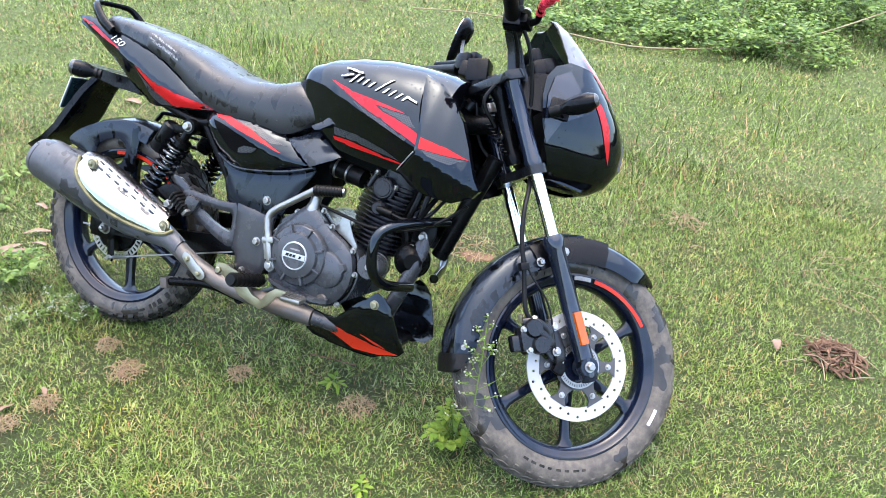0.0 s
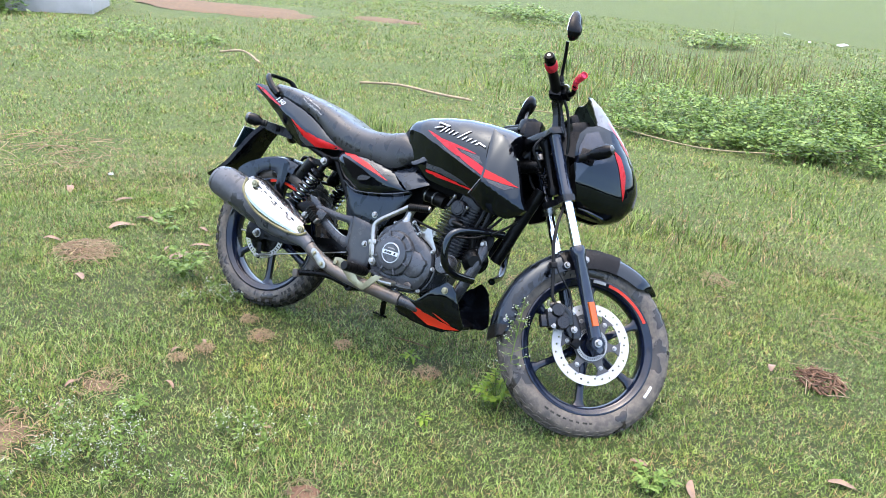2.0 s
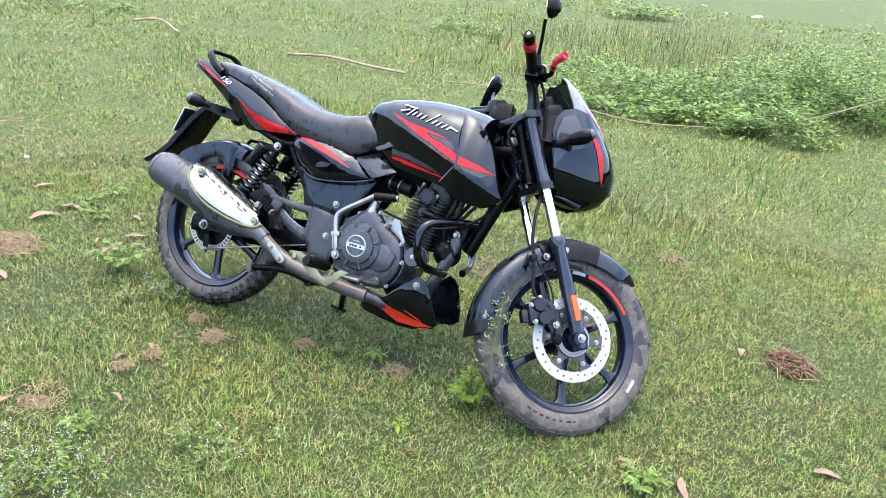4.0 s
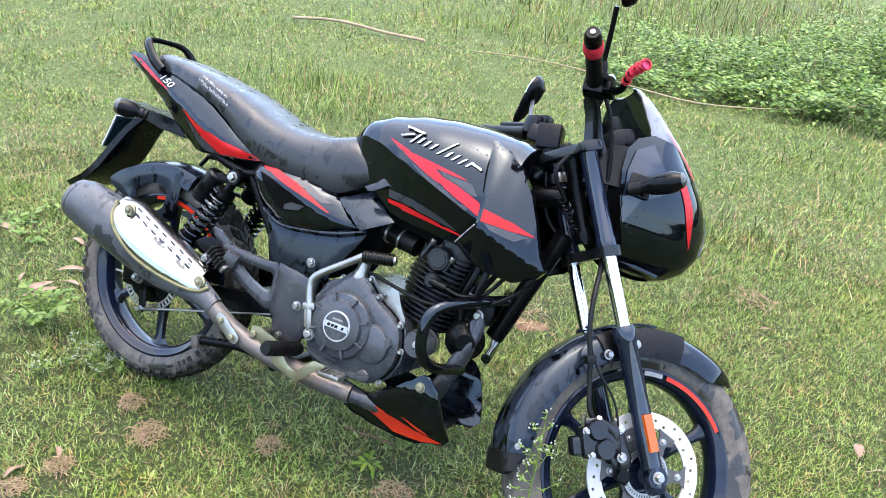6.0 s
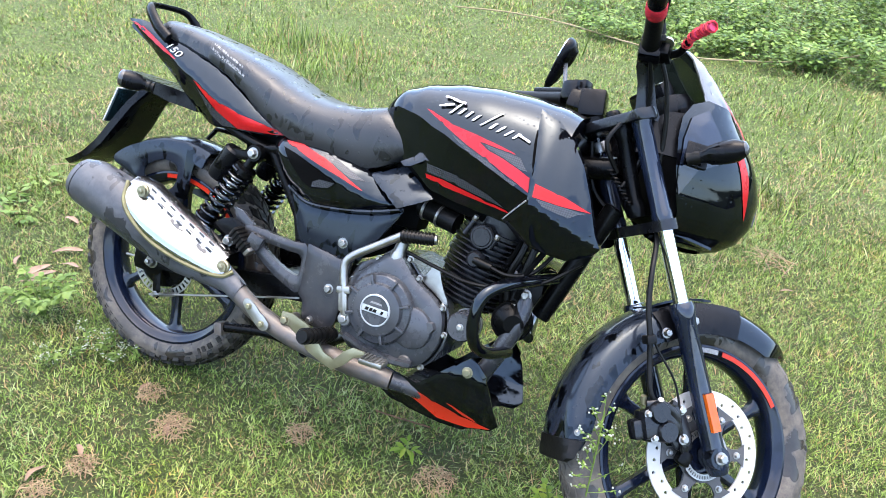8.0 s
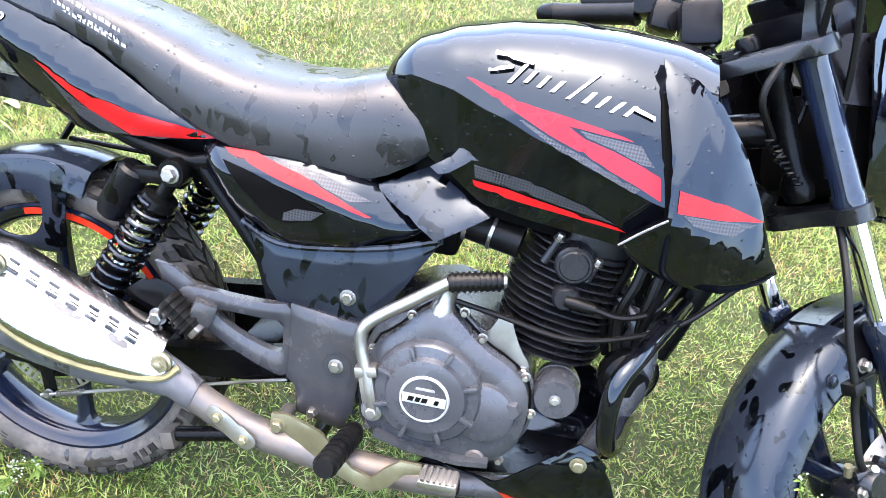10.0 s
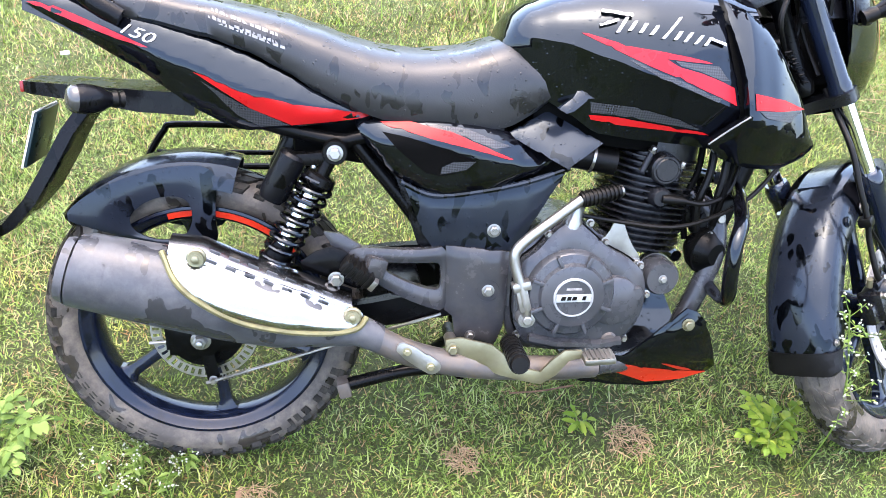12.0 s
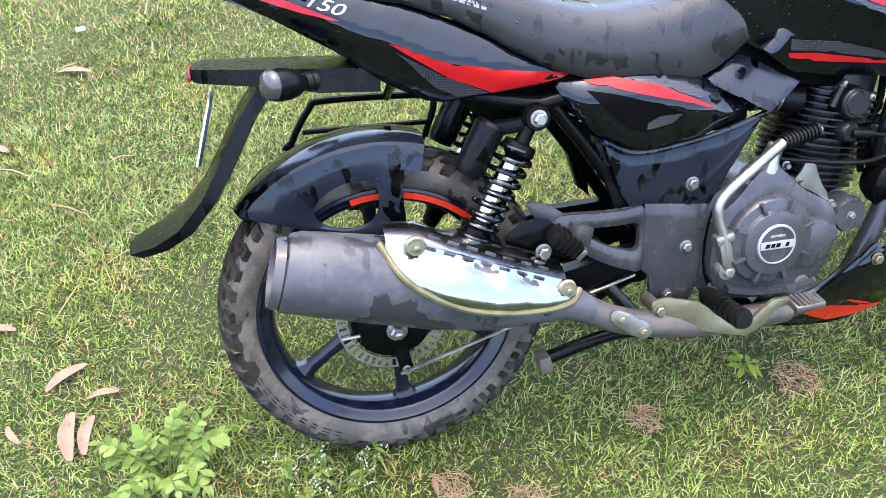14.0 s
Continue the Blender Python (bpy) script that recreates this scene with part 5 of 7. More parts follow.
wing_line = [(0.268, 0.682), (0.300, 0.690), (0.378, 0.688), (0.45, 0.681), (0.542, 0.660), (0.622, 0.620), (0.580, 0.594), (0.500, 0.572), (0.415, 0.562), (0.385, 0.570), (0.335, 0.596), (0.292, 0.642)]
for s in (-1, 1):
    bm = plate(wing_line, wing_y, 0.020, s, edge=0.006, step=0.010)
    tree = BVHTree.FromBMesh(bm)
    wing = part("side_wing", bm, GLOSS, bike, "gloss black side wing with a red flash and a scooped vent", 45)
    part("flash", skin([(0.300, 0.682), (0.36, 0.684), (0.43, 0.668), (0.50, 0.637), (0.555, 0.612), (0.49, 0.634), (0.43, 0.650), (0.36, 0.668)], tree, s), RED, wing, "red flash")
    part("mesh_flash", skin([(0.372, 0.682), (0.45, 0.674), (0.53, 0.642), (0.50, 0.641), (0.43, 0.666)], tree, s, 0.0009), CARBON, wing)
    # no hollow is cut; a dark patch paints the shade inside it
    part("scoop", skin([(0.315, 0.668), (0.36, 0.660), (0.425, 0.642), (0.470, 0.622), (0.452, 0.606), (0.412, 0.596), (0.385, 0.602), (0.345, 0.636)], tree, s, 0.0014), DARK, wing, "dark patch painted for the scoop's shaded hollow")
    part("vent_mesh", skin([(0.410, 0.600), (0.452, 0.608), (0.468, 0.622), (0.430, 0.622), (0.412, 0.612)], tree, s, 0.0022), CARBON, wing, "perforated grey vent")
    part("knee_panel", plate([(0.526, 0.660), (0.598, 0.695), (0.690, 0.646), (0.660, 0.628), (0.624, 0.608), (0.566, 0.638)], lambda x, z: 0.112 - 0.72 * (z - 0.645), 0.012, s, edge=0.003), SATIN, bike, "black knee panel with wet patches, sky-blue sheen painted in")
    part("tank_corner", plate([(0.604, 0.707), (0.630, 0.724), (0.645, 0.746), (0.654, 0.758), (0.673, 0.757), (0.694, 0.745), (0.680, 0.728), (0.651, 0.718), (0.628, 0.702), (0.614, 0.699)], lambda x, z: 0.128 - 0.55 * (z - 0.71), 0.014, s, edge=0.003), SATIN, tank, "black flared corner of the tank, sky-blue sheen painted in")
    cov = part("side_cover", plate([(0.352, 0.576), (0.40, 0.556), (0.48, 0.562), (0.56, 0.578), (0.630, 0.600), (0.600, 0.55), (0.546, 0.455), (0.500, 0.456), (0.402, 0.464), (0.384, 0.490)], lambda x, z: 0.115 - 0.04 * max(0, 0.5 - z), 0.012, s, edge=0.004, soft=0), SATIN, bike, "satin black side cover with rain runs")
    part("cover_rib", tube([(x, s * 0.120, z) for x, z in ((0.345, 0.584), (0.40, 0.560), (0.48, 0.566), (0.56, 0.582), (0.632, 0.606))], 0.005, 8), SATIN, cov)
    part("cover_bolt", bolt((0.507, s * 0.115, 0.495), (0, s, 0), 0.009, 0.005), STEEL, cov)
    part("strut_cover", plate([(0.338, 0.588), (0.362, 0.575), (0.40, 0.470), (0.408, 0.42), (0.385, 0.44)], 0.102, 0.02, s, edge=0.004), PLASTIC, bike)

# -- front fork --
for s in (-1, 1):
    y = s * 0.090
    slider = fpart("fork_slider", turned([(0.019, -0.09), (0.0235, -0.05), (0.0225, 0.06), (0.0215, 0.4), (0.0215, 0.88), (0.0245, 0.90), (0.0255, 0.97), (0.022, 1.0)], on_fork(-0.005, y), on_fork(0.318, y), 26), FORK_SHEEN, bike, "black fork slider, sky-blue sheen painted in")
    fpart("fork_tube", turned([(0.0158, 0), (0.0158, 1)], on_fork(0.31, y), on_fork(0.50, y), 26), CHROME, bike, "bright chromed fork tube")
    fpart("fork_cover", turned([(0.0205, 0), (0.0215, 0.03), (0.0215, 0.12), (0.0195, 0.16), (0.0195, 0.94), (0.022, 1.0)], on_fork(0.475, y), on_fork(0.695, y), 26), FORK_SHEEN, bike, "gloss black upper fork tube")
    if s > 0:
        fpart("fork_cap", turned([(0.020, 0), (0.020, 0.4), (0.014, 0.5), (0.014, 1)], on_fork(0.712, y), on_fork(0.728, y), 24), STEEL, bike)
    if s > 0:
        fpart("fork_ring", turned([(0.0235, 0), (0.0245, 0.4), (0.0225, 1)], on_fork(0.660, y), on_fork(0.684, y), 26), STEEL, bike, "pale ring below the top yoke")
    for a in (0.022, -0.030):
        fpart("fender_bolt", bolt(on_fork(0.262 + (0.012 if a > 0 else 0), s * 0.076, a * 1.3) + Vector((0, 0, 0)), (0, s, 0), 0.008, 0.007), STEEL, slider)
ref = loft([[on_fork(d, -0.112 - o, a) for d, a, o in ((d0, -0.011, 0), (d0, 0.011, 0), (d0, 0.009, 0.007), (d0, -0.009, 0.007))] for d0 in (0.055, 0.062, 0.125, 0.132)])
fpart("side_reflector", ref, REFLEX, bike, "amber side reflector on the fork")
fpart("axle_clamp", turned([(0.022, 0), (0.026, 0.2), (0.026, 0.8), (0.022, 1)], AXLE_F + Vector((0.004, -0.066, 0)), AXLE_F + Vector((0.004, -0.112, 0)), 24), SATIN, bike)
fpart("axle_nut", bolt(AXLE_F + Vector((0.004, -0.112, 0)), (0, -1, 0), 0.0095, 0.008), STEEL, bike)
lower = loft([[on_fork(d, y, a) for d, a in ((0.466, b - w), (0.466, b + w), (0.488, b + w), (0.488, b - w))] for y, b, w in spline([(-0.114, 0, 0.012), (-0.108, 0, 0.020), (-0.09, 0, 0.026), (-0.05, -0.012, 0.018), (0, -0.03, 0.022), (0.05, -0.012, 0.018), (0.09, 0, 0.026), (0.108, 0, 0.020), (0.114, 0, 0.012)], 4)])
fpart("lower_yoke", lower, CASTING, bike, "black lower fork yoke")
upper = bmesh.new()
loft([[on_fork(d, y, a) for d, a in ((0.694, b - w), (0.692, b - w * 0.9), (0.692, b + w * 0.9), (0.696, b + w), (0.708, b + w), (0.714, b + w * 0.85), (0.714, b - w * 0.85), (0.708, b - w))]
      for y, b, w in spline([(-0.122, 0, 0.014), (-0.115, 0, 0.024), (-0.09, 0, 0.030), (-0.05, -0.030, 0.026), (0, -0.045, 0.032), (0.05, -0.030, 0.026), (0.09, 0, 0.030), (0.115, 0, 0.024), (0.122, 0, 0.014)], 4)], bm=upper)
fpart("top_yoke", upper, CASTING, bike, "black cast top yoke")
fpart("stem_nut", turned([(0.022, 0), (0.022, 0.5), (0.016, 0.6), (0.016, 1)], on_fork(0.714, 0, -0.05), on_fork(0.726, 0, -0.05), 6), FRAME, bike)
for k, (a, b, c) in enumerate((((0.60, -0.04, -0.05), (0.66, -0.06, -0.07), (0.70, -0.075, -0.03)), ((0.52, -0.05, 0.02), (0.60, -0.035, 0.05), (0.70, -0.05, 0.05)), ((0.50, 0.03, -0.03), (0.58, 0.05, -0.06), (0.68, 0.03, -0.05)))):
    fpart("cable", tube([on_fork(*a), on_fork(*b), on_fork(*c)], 0.005, 8), GRIPR, bike)
fpart("coiled_lead", tube([on_fork(0.53 + 0.0011 * k, -0.055 + 0.006 * math.cos(k * 0.8), -0.045 + 0.006 * math.sin(k * 0.8) - 0.0004 * k) for k in range(70)], 0.0022, 6, smooth=1), FRAME, bike)

# -- front fender: arched, with deep sides --


def fender(a0, a1, crown, wide, deep0, deep1, n=26, thick=0.004):
    rows = []
    for k in range(n + 1):
        f = k / n
        a = radians(a0 + (a1 - a0) * f)
        deep = deep0 + (deep1 - deep0) * f
        tip = max(0, 1 - f / 0.18) if a0 < 90 else max(0, (f - 0.88) / 0.12) * 0.35
        w = wide * (1 - 0.75 * tip ** 1.6)
        dp = deep * (1 - 0.8 * tip)
        prof = [(-1.0, dp), (-0.98, dp * 0.72), (-0.90, dp * 0.34), (-0.68, dp * 0.10), (-0.3, 0.001), (0, 0), (0.3, 0.001), (0.68, dp * 0.10), (0.90, dp * 0.34), (0.98, dp * 0.72), (1.0, dp)]
        d = Vector((math.cos(a), 0, math.sin(a)))
        up = [AXLE_F + d * (crown - q) + Vector((0, y * w, 0)) for y, q in prof]
        low = [AXLE_F + d * (crown - q - thick * (1 if abs(y) < 0.9 else 0)) + Vector((0, y * (w - thick), 0)) for y, q in prof[::-1]]
        rows.append(up + low)
    return loft(rows)


fend = fpart("front_fender", fender(52, 128, 0.312, 0.062, 0.060, 0.068), GLOSS, bike, "gloss black front fender")
fpart("rear_fender_section", fender(122, 191, 0.316, 0.068, 0.070, 0.052), SATIN, fend, "satin black rear fender half with rain runs, sky-blue sheen painted in")
fpart("fender_flap", fender(187, 195, 0.318, 0.069, 0.040, 0.018, 6), GRIPR, fend, "black rubber fender flap")
fpart("fender_brace", loft([[AXLE_F + Vector((math.cos(a), 0, math.sin(a))) * 0.318 + Vector((0, y, 0)) for y in (-0.03, 0.03)] + [AXLE_F + Vector((math.cos(a), 0, math.sin(a))) * 0.313 + Vector((0, y, 0)) for y in (0.03, -0.03)] for a in (radians(96 + 4 * k) for k in range(8))]), SATIN, fend)
for s in (-1, 1):
    bridge = loft([[AXLE_F + Vector((math.cos(a), 0, math.sin(a))) * r + Vector((0, s * y, 0)) for r, y in ((0.308, 0.056), (0.285, 0.070), (0.244, 0.073), (0.244, 0.066), (0.280, 0.062))] for a in (radians(86 + 5 * k) for k in range(9))])
    fpart("fender_bracket", bridge, PLASTIC, fend)
fpart("fender_rivet", bolt(AXLE_F + Vector((math.cos(radians(136)) * 0.275, -0.066, math.sin(radians(136)) * 0.275)), (0, -1, 0), 0.008, 0.003), SATIN, fend)
fpart("fender_rivet", bolt(AXLE_F + Vector((math.cos(radians(184)) * 0.292, -0.064, math.sin(radians(184)) * 0.292)), (0, -1, 0), 0.005, 0.003), STEEL, fend)

# -- brake caliper and lines --
cal = fpart("brake_caliper", join(block((0.085, 0.045, 0.060), (1.205, -0.085, 0.318), (0, -22, 0), 0.012), block((0.05, 0.03, 0.04), (1.175, -0.080, 0.298), (0, -22, 0), 0.008)), CASTING, bike, "black two-piston brake caliper")
for x, z in ((1.190, 0.336), (1.216, 0.303)):
    fpart("piston_boss", turned([(0.023, 0), (0.023, 0.7), (0.019, 1)], (x, -0.09, z), (x, -0.116, z), 24), CASTING, cal)
fpart("caliper_bracket", plate([(1.225, 0.37), (1.255, 0.36), (1.30, 0.29), (1.28, 0.268), (1.25, 0.28), (1.225, 0.32)], 0.088, 0.014, soft=1), CASTING, cal)
for x, z in ((1.172, 0.325), (1.196, 0.283)):
    fpart("slide_pin", turned([(0.0085, 0), (0.0095, 0.2), (0.0075, 0.4), (0.0095, 0.6), (0.0075, 0.8), (0.0085, 1)], (x, -0.062, z), (x - 0.004, -0.104, z + 0.002), 14), GRIPR, cal, "rubber-booted slide pin")
    fpart("pin_head", bolt((x - 0.004, -0.104, z + 0.002), (0, -1, 0), 0.0065, 0.005), STEEL, cal)
fpart("caliper_bridge", tube([(1.165, -0.096, 0.345), (1.195, -0.106, 0.352), (1.228, -0.104, 0.338), (1.242, -0.098, 0.312)], 0.0085, 10, flat=0.7), CASTING, cal)
fpart("banjo_bolt", bolt((1.190, -0.100, 0.352), (-0.3, -0.7, 0.6), 0.0075, 0.008), STEEL, cal)
for x, z in ((1.243, 0.352), (1.262, 0.297)):
    fpart("caliper_bolt", bolt((x, -0.096, z), (0, -1, 0), 0.008, 0.006), STEEL, cal)
fpart("bleed_screw", turned([(0.006, 0), (0.006, 1)], (1.165, -0.085, 0.345), (1.158, -0.09, 0.36), 10), ZINC, cal)
fpart("brake_hose", tube([(1.190, -0.095, 0.350), (1.165, -0.10, 0.37), (1.148, -0.10, 0.43), (1.136, -0.105, 0.47), (1.118, -0.105, 0.53), (1.112, -0.10, 0.60), (1.12, -0.08, 0.66), (1.12, -0.06, 0.72)], 0.0055, 10), GRIPR, bike, "black rubber brake hose")
fpart("sensor_wire", tube([(1.27, -0.09, 0.27), (1.245, -0.10, 0.33), (1.215, -0.10, 0.40), (1.16, -0.10, 0.455), (1.128, -0.105, 0.50), (1.11, -0.10, 0.56)], 0.0025, 8), GRIPR, bike)
fpart("hose_clip", block((0.022, 0.024, 0.018), (1.137, -0.102, 0.468), (0, -20, 0), 0.004), GRIPR, bike)
fpart("sensor", block((0.03, 0.02, 0.03), (1.285, -0.075, 0.262), (0, 20, 0), 0.006), FRAME, cal)

# -- headlamp cowl and visor --
COWL = [(0.690, 1.270, 1.180, 0.032), (0.705, 1.312, 1.165, 0.058), (0.730, 1.345, 1.148, 0.086), (0.770, 1.366, 1.122, 0.108), (0.820, 1.368, 1.100, 0.123), (0.850, 1.358, 1.092, 0.129), (0.870, 1.350, 1.088, 0.129), (0.915, 1.318, 1.090, 0.126), (0.950, 1.285, 1.110, 0.119), (0.975, 1.255, 1.150, 0.110)]


def cowl_ring(z, grow=0.0):
    xf, xr, w = lerp_table(COWL, z)
    out = []
    for k in range(25):
        a = math.pi * (k / 24 - 0.5)
        c, n = max(math.cos(a), 0.0), math.sin(a)
        out.append(Vector((xr + (xf - xr + grow) * c ** 0.72, (w + grow) * (abs(n) ** 0.80) * (1 if n > 0 else -1), z)))
    inner = [Vector((xr + 0.004 + (p.x - xr) * 0.95, p.y * 0.955, p.z)) for p in out[::-1]]
    return out + inner


bm = loft([cowl_ring(0.690 + 0.285 * k / 24) for k in range(25)])
bmesh.ops.recalc_face_normals(bm, faces=bm.faces)
bm2 = bm.copy()
cowl = fpart("headlamp_cowl", bm, GLOSS, bike, "gloss black headlamp cowl with a red flash", 50)
cowl_tree = BVHTree.FromBMesh(bm2)
bm2.free()
fpart("headlamp_shell", block((0.13, 0.17, 0.15), (1.19, 0, 0.80), bevel=0.03), DARK, cowl)
fpart("headlamp_lens", loft([[Vector((cowl_ring(z, 0.004)[k].x, cowl_ring(z, 0.004)[k].y, z)) for k in range(10, 15)] + [Vector((cowl_ring(z, -0.004)[k].x, cowl_ring(z, -0.004)[k].y, z)) for k in range(14, 9, -1)] for z in (0.775, 0.80, 0.83, 0.86, 0.885)]), LENS, cowl, "clear headlamp glass")
fpart("cowl_bottom", loft([[Vector((x, y * w, z)) for y in (-1, -0.5, 0, 0.5, 1)] + [Vector((x, y * w, z + 0.006)) for y in (1, 0.5, 0, -0.5, -1)] for x, z, w in ((1.17, 0.700, 0.05), (1.22, 0.695, 0.055), (1.27, 0.694, 0.045))]), GLOSS, cowl)
for s in (-1, 1):
    fl = skin([(1.215, 0.912), (1.252, 0.896), (1.284, 0.845), (1.300, 0.795), (1.306, 0.765), (1.280, 0.805), (1.248, 0.862)], cowl_tree, s, 0.0018)
    fpart("flash", fl, RED, cowl, "red flash")
    fpart("cowl_cheek", skin([(1.100, 0.870), (1.110, 0.920), (1.150, 0.950), (1.190, 0.900), (1.200, 0.850), (1.150, 0.820), (1.128, 0.765), (1.108, 0.800)], cowl_tree, s, 0.003), FORK_SHEEN, cowl, "satin black cheek panel")
    indicator((1.128, s * 0.160, 0.835), (1.186, s * 0.228, 0.860), cowl, True, 0.93)
    fpart("indicator_base", block((0.05, 0.012, 0.05), (1.135, s * 0.131, 0.846), (0, 0, s * 8), 0.004), PLASTIC, cowl)
VIS = [(0.905, 1.335, 1.205, 0.095), (0.950, 1.302, 1.168, 0.101), (0.985, 1.265, 1.145, 0.102), (1.02, 1.222, 1.124, 0.100), (1.052, 1.176, 1.109, 0.094), (1.080, 1.138, 1.104, 0.070), (1.094, 1.118, 1.102, 0.040)]


def visor_row(z):
    xf, xr, w = lerp_table(VIS, z)
    pts = []
    for k in range(21):
        a = math.pi * (k / 20 - 0.5)
        pts.append(Vector((xr + (xf - xr) * max(math.cos(a), 0) ** 0.9, w * abs(math.sin(a)) ** 0.9 * (1 if k > 10 else -1), z)))
    return pts


zs = [0.905 + 0.189 * k / 16 for k in range(17)]


def visor_piece(lo, hi, off=0.0):
    rows = []
    for z in zs:
        p = visor_row(z)[lo:hi]
        rows.append([q + Vector((off, 0, off * 0.6)) for q in p] + [q + Vector((-0.004 + off, 0, -0.002)) for q in p[::-1]])
    return loft(rows)


vis = fpart("visor", visor_piece(0, 21), SMOKED, bike, "smoked dark fly screen with grey flanks")
for lo, hi in ((0, 9), (12, 21)):
    fpart("visor_flank", visor_piece(lo, hi, 0.0025), VISOR_GREY, vis, "grey visor flank with a red flash, sky sheen in its colour")
for s in (-1, 1):
    rows = []
    for f in range(7):
        z = 0.925 + 0.075 * f / 6
        r = visor_row(z)
        k = 2 + 2.2 * (1 - f / 6)
        i = int(k)
        a, b = r[i].lerp(r[i + 1], k - i), r[i + 2].lerp(r[i + 3], k - i) if f < 6 else r[i + 1]
        w = 0.75 * (1 - f / 6)
        rows.append([Vector((p.x + 0.0035, p.y * -s * 1.03 + s * 0.002, p.z + 0.002)) for p in (a, a.lerp(b, 0.2 + w * 0.6))])
    fpart("flash", loft(rows, closed=False), PINK, vis)
    fpart("visor_screw", bolt(Vector((1.160, s * 0.088, 1.022)), (0.6, s * 0.8, 0.3), 0.005, 0.003), STEEL, vis)
fpart("dashboard", join(block((0.07, 0.16, 0.06), (1.105, 0.0, 0.955), (0, -25, 0), 0.018), block((0.03, 0.13, 0.045), (1.08, 0.0, 0.985), (0, -35, 0), 0.01)), PLASTIC, bike, "black instrument housing")
for s in (-1, 1):
    fpart("cowl_arm", loft([[Vector((x, s * y, z - h)), Vector((x, s * (y + 0.008), z - h)), Vector((x, s * (y + 0.008), z + h)), Vector((x, s * y, z + h))] for x, y, z, h in ((1.03, 0.070, 0.860, 0.03), (1.07, 0.095, 0.880, 0.045), (1.13, 0.110, 0.885, 0.05))]), PLASTIC, bike)

# -- handlebar and controls --
MIRROR_LEFT = pose(0.964, 0.292, 1.130, -110.3, 21.6, -121.9)
for s in (-1, 1):
    fpart("bar_riser", loft([[Vector((x + a, s * y, z)) + Vector((b * 0.4, s * b * 0.3, 0)) for a, b in ((-w, -w), (w, -w), (w, w), (-w, w))] for x, y, z, w in ((1.036, 0.088, 0.900, 0.020), (1.022, 0.092, 0.930, 0.015), (1.008, 0.102, 0.960, 0.013), (0.990, 0.115, 0.985, 0.013), (0.985, 0.135, 1.005, 0.016))]), CASTING, bike, "black cast clip-on riser")
    low = 0.0 if s < 0 else 0.018
    bar = fpart("handlebar", turned([(0.011, 0), (0.011, 1)], (0.992, s * 0.115, 0.998), (0.915, s * 0.262, 1.014), 14), FRAME, bike)
    g0, g1 = Vector((0.958, s * 0.180, 1.006 - low)), Vector((0.876, s * 0.326, 1.020 - low))
    grip = fpart("grip", turned([(0.0185, 0), (0.0195, 0.02), (0.0175, 0.06), (0.0165, 0.5), (0.0165, 0.78), (0.0175, 0.80), (0.0175, 0.82)], g0, g1, 20), GRIPR, bar, "black rubber grip bound with red cord")
    fpart("bar_end", turned([(0.0165, 0.82), (0.0180, 0.85), (0.0160, 0.97), (0.0130, 1.0)], g0, g1, 20), FRAME, bar)
    fpart("bar_end_screw", turned([(0.005, 0), (0.005, 1)], g1, g1 + (g1 - g0).normalized() * 0.003, 10), STEEL, bar)
    if s < 0:
        fpart("grip_band", turned([(0.0178, 0.60), (0.0196, 0.63), (0.0200, 0.70), (0.0196, 0.77), (0.0178, 0.80)], g0, g1, 24), BAND, grip, "red cord wound round the grip")
    fpart("switch_housing", join(block((0.045, 0.045, 0.048), (0.968, s * 0.162, 1.004), (0, 0, s * -62), 0.010), block((0.03, 0.03, 0.03), (0.985, s * 0.150, 1.018), (0, 0, s * -62), 0.006)), PLASTIC, bar, "black switch housing")
    fpart("lever_perch", block((0.05, 0.03, 0.03), (0.992, s * 0.172, 1.003), (0, 0, s * -50), 0.007), FRAME, bar)
    lever = fpart("hand_lever", tube([(1.000, s * 0.170, 1.000), (1.012, s * 0.195, 1.002), (1.006, s * 0.225, 1.004), (0.996, s * 0.262, 1.008), (1.002, s * 0.296, 1.012)], [0.009, 0.008, 0.0075, 0.0075, 0.008], 10), FRAME, bar, "lever bound in pink and red cord")
    if s < 0:
        core = spline([(1.006, -0.225, 1.004), (0.998, -0.252, 1.007), (0.997, -0.272, 1.009), (1.000, -0.290, 1.0115), (1.004, -0.306, 1.014)], 12)
        cord = tube([core[0], core[12], core[24], core[36], core[-1]], [0.0065, 0.0075, 0.0085, 0.0085, 0.0095], 12)
        fpart("lever_cord", cord, PINKCORD, lever, "pink and red cord binding")
        wound = []
        for k in range(150):
            f = k / 149 * (len(core) - 1)
            c = core[int(f)].lerp(core[min(int(f) + 1, len(core) - 1)], f - int(f))
            q = 0.0062 + 0.0030 * k / 149 + 0.0016 * math.sin(k * 0.19) + 0.0008 * math.sin(k * 1.7)
            wound.append(c + Vector((math.cos(k * 0.78), 0.25 * math.sin(k * 0.5), math.sin(k * 0.78))) * q)
        fpart("cord_turns", tube(wound, 0.0024, 6, smooth=1), BAND, lever, "frayed red cord turns")
    # mirrors
    path = [(0.968, -0.196, 1.010), (0.958, -0.205, 1.040), (0.945, -0.235, 1.085), (0.930, -0.268, 1.125)] if s < 0 else [(0.969, 0.200, 0.990), (0.969, 0.222, 1.030), (0.972, 0.255, 1.085), (0.977, 0.283, 1.128)]
    fpart("mirror_stem", tube(path, 0.0055, 10), ENGINE if s > 0 else FRAME, bar)
    fpart("mirror_boot", turned([(0.0100, 0), (0.0100, 0.3), (0.0080, 0.35), (0.0085, 0.7), (0.0065, 1)], path[0], path[1], 12), GRIPR, bar)
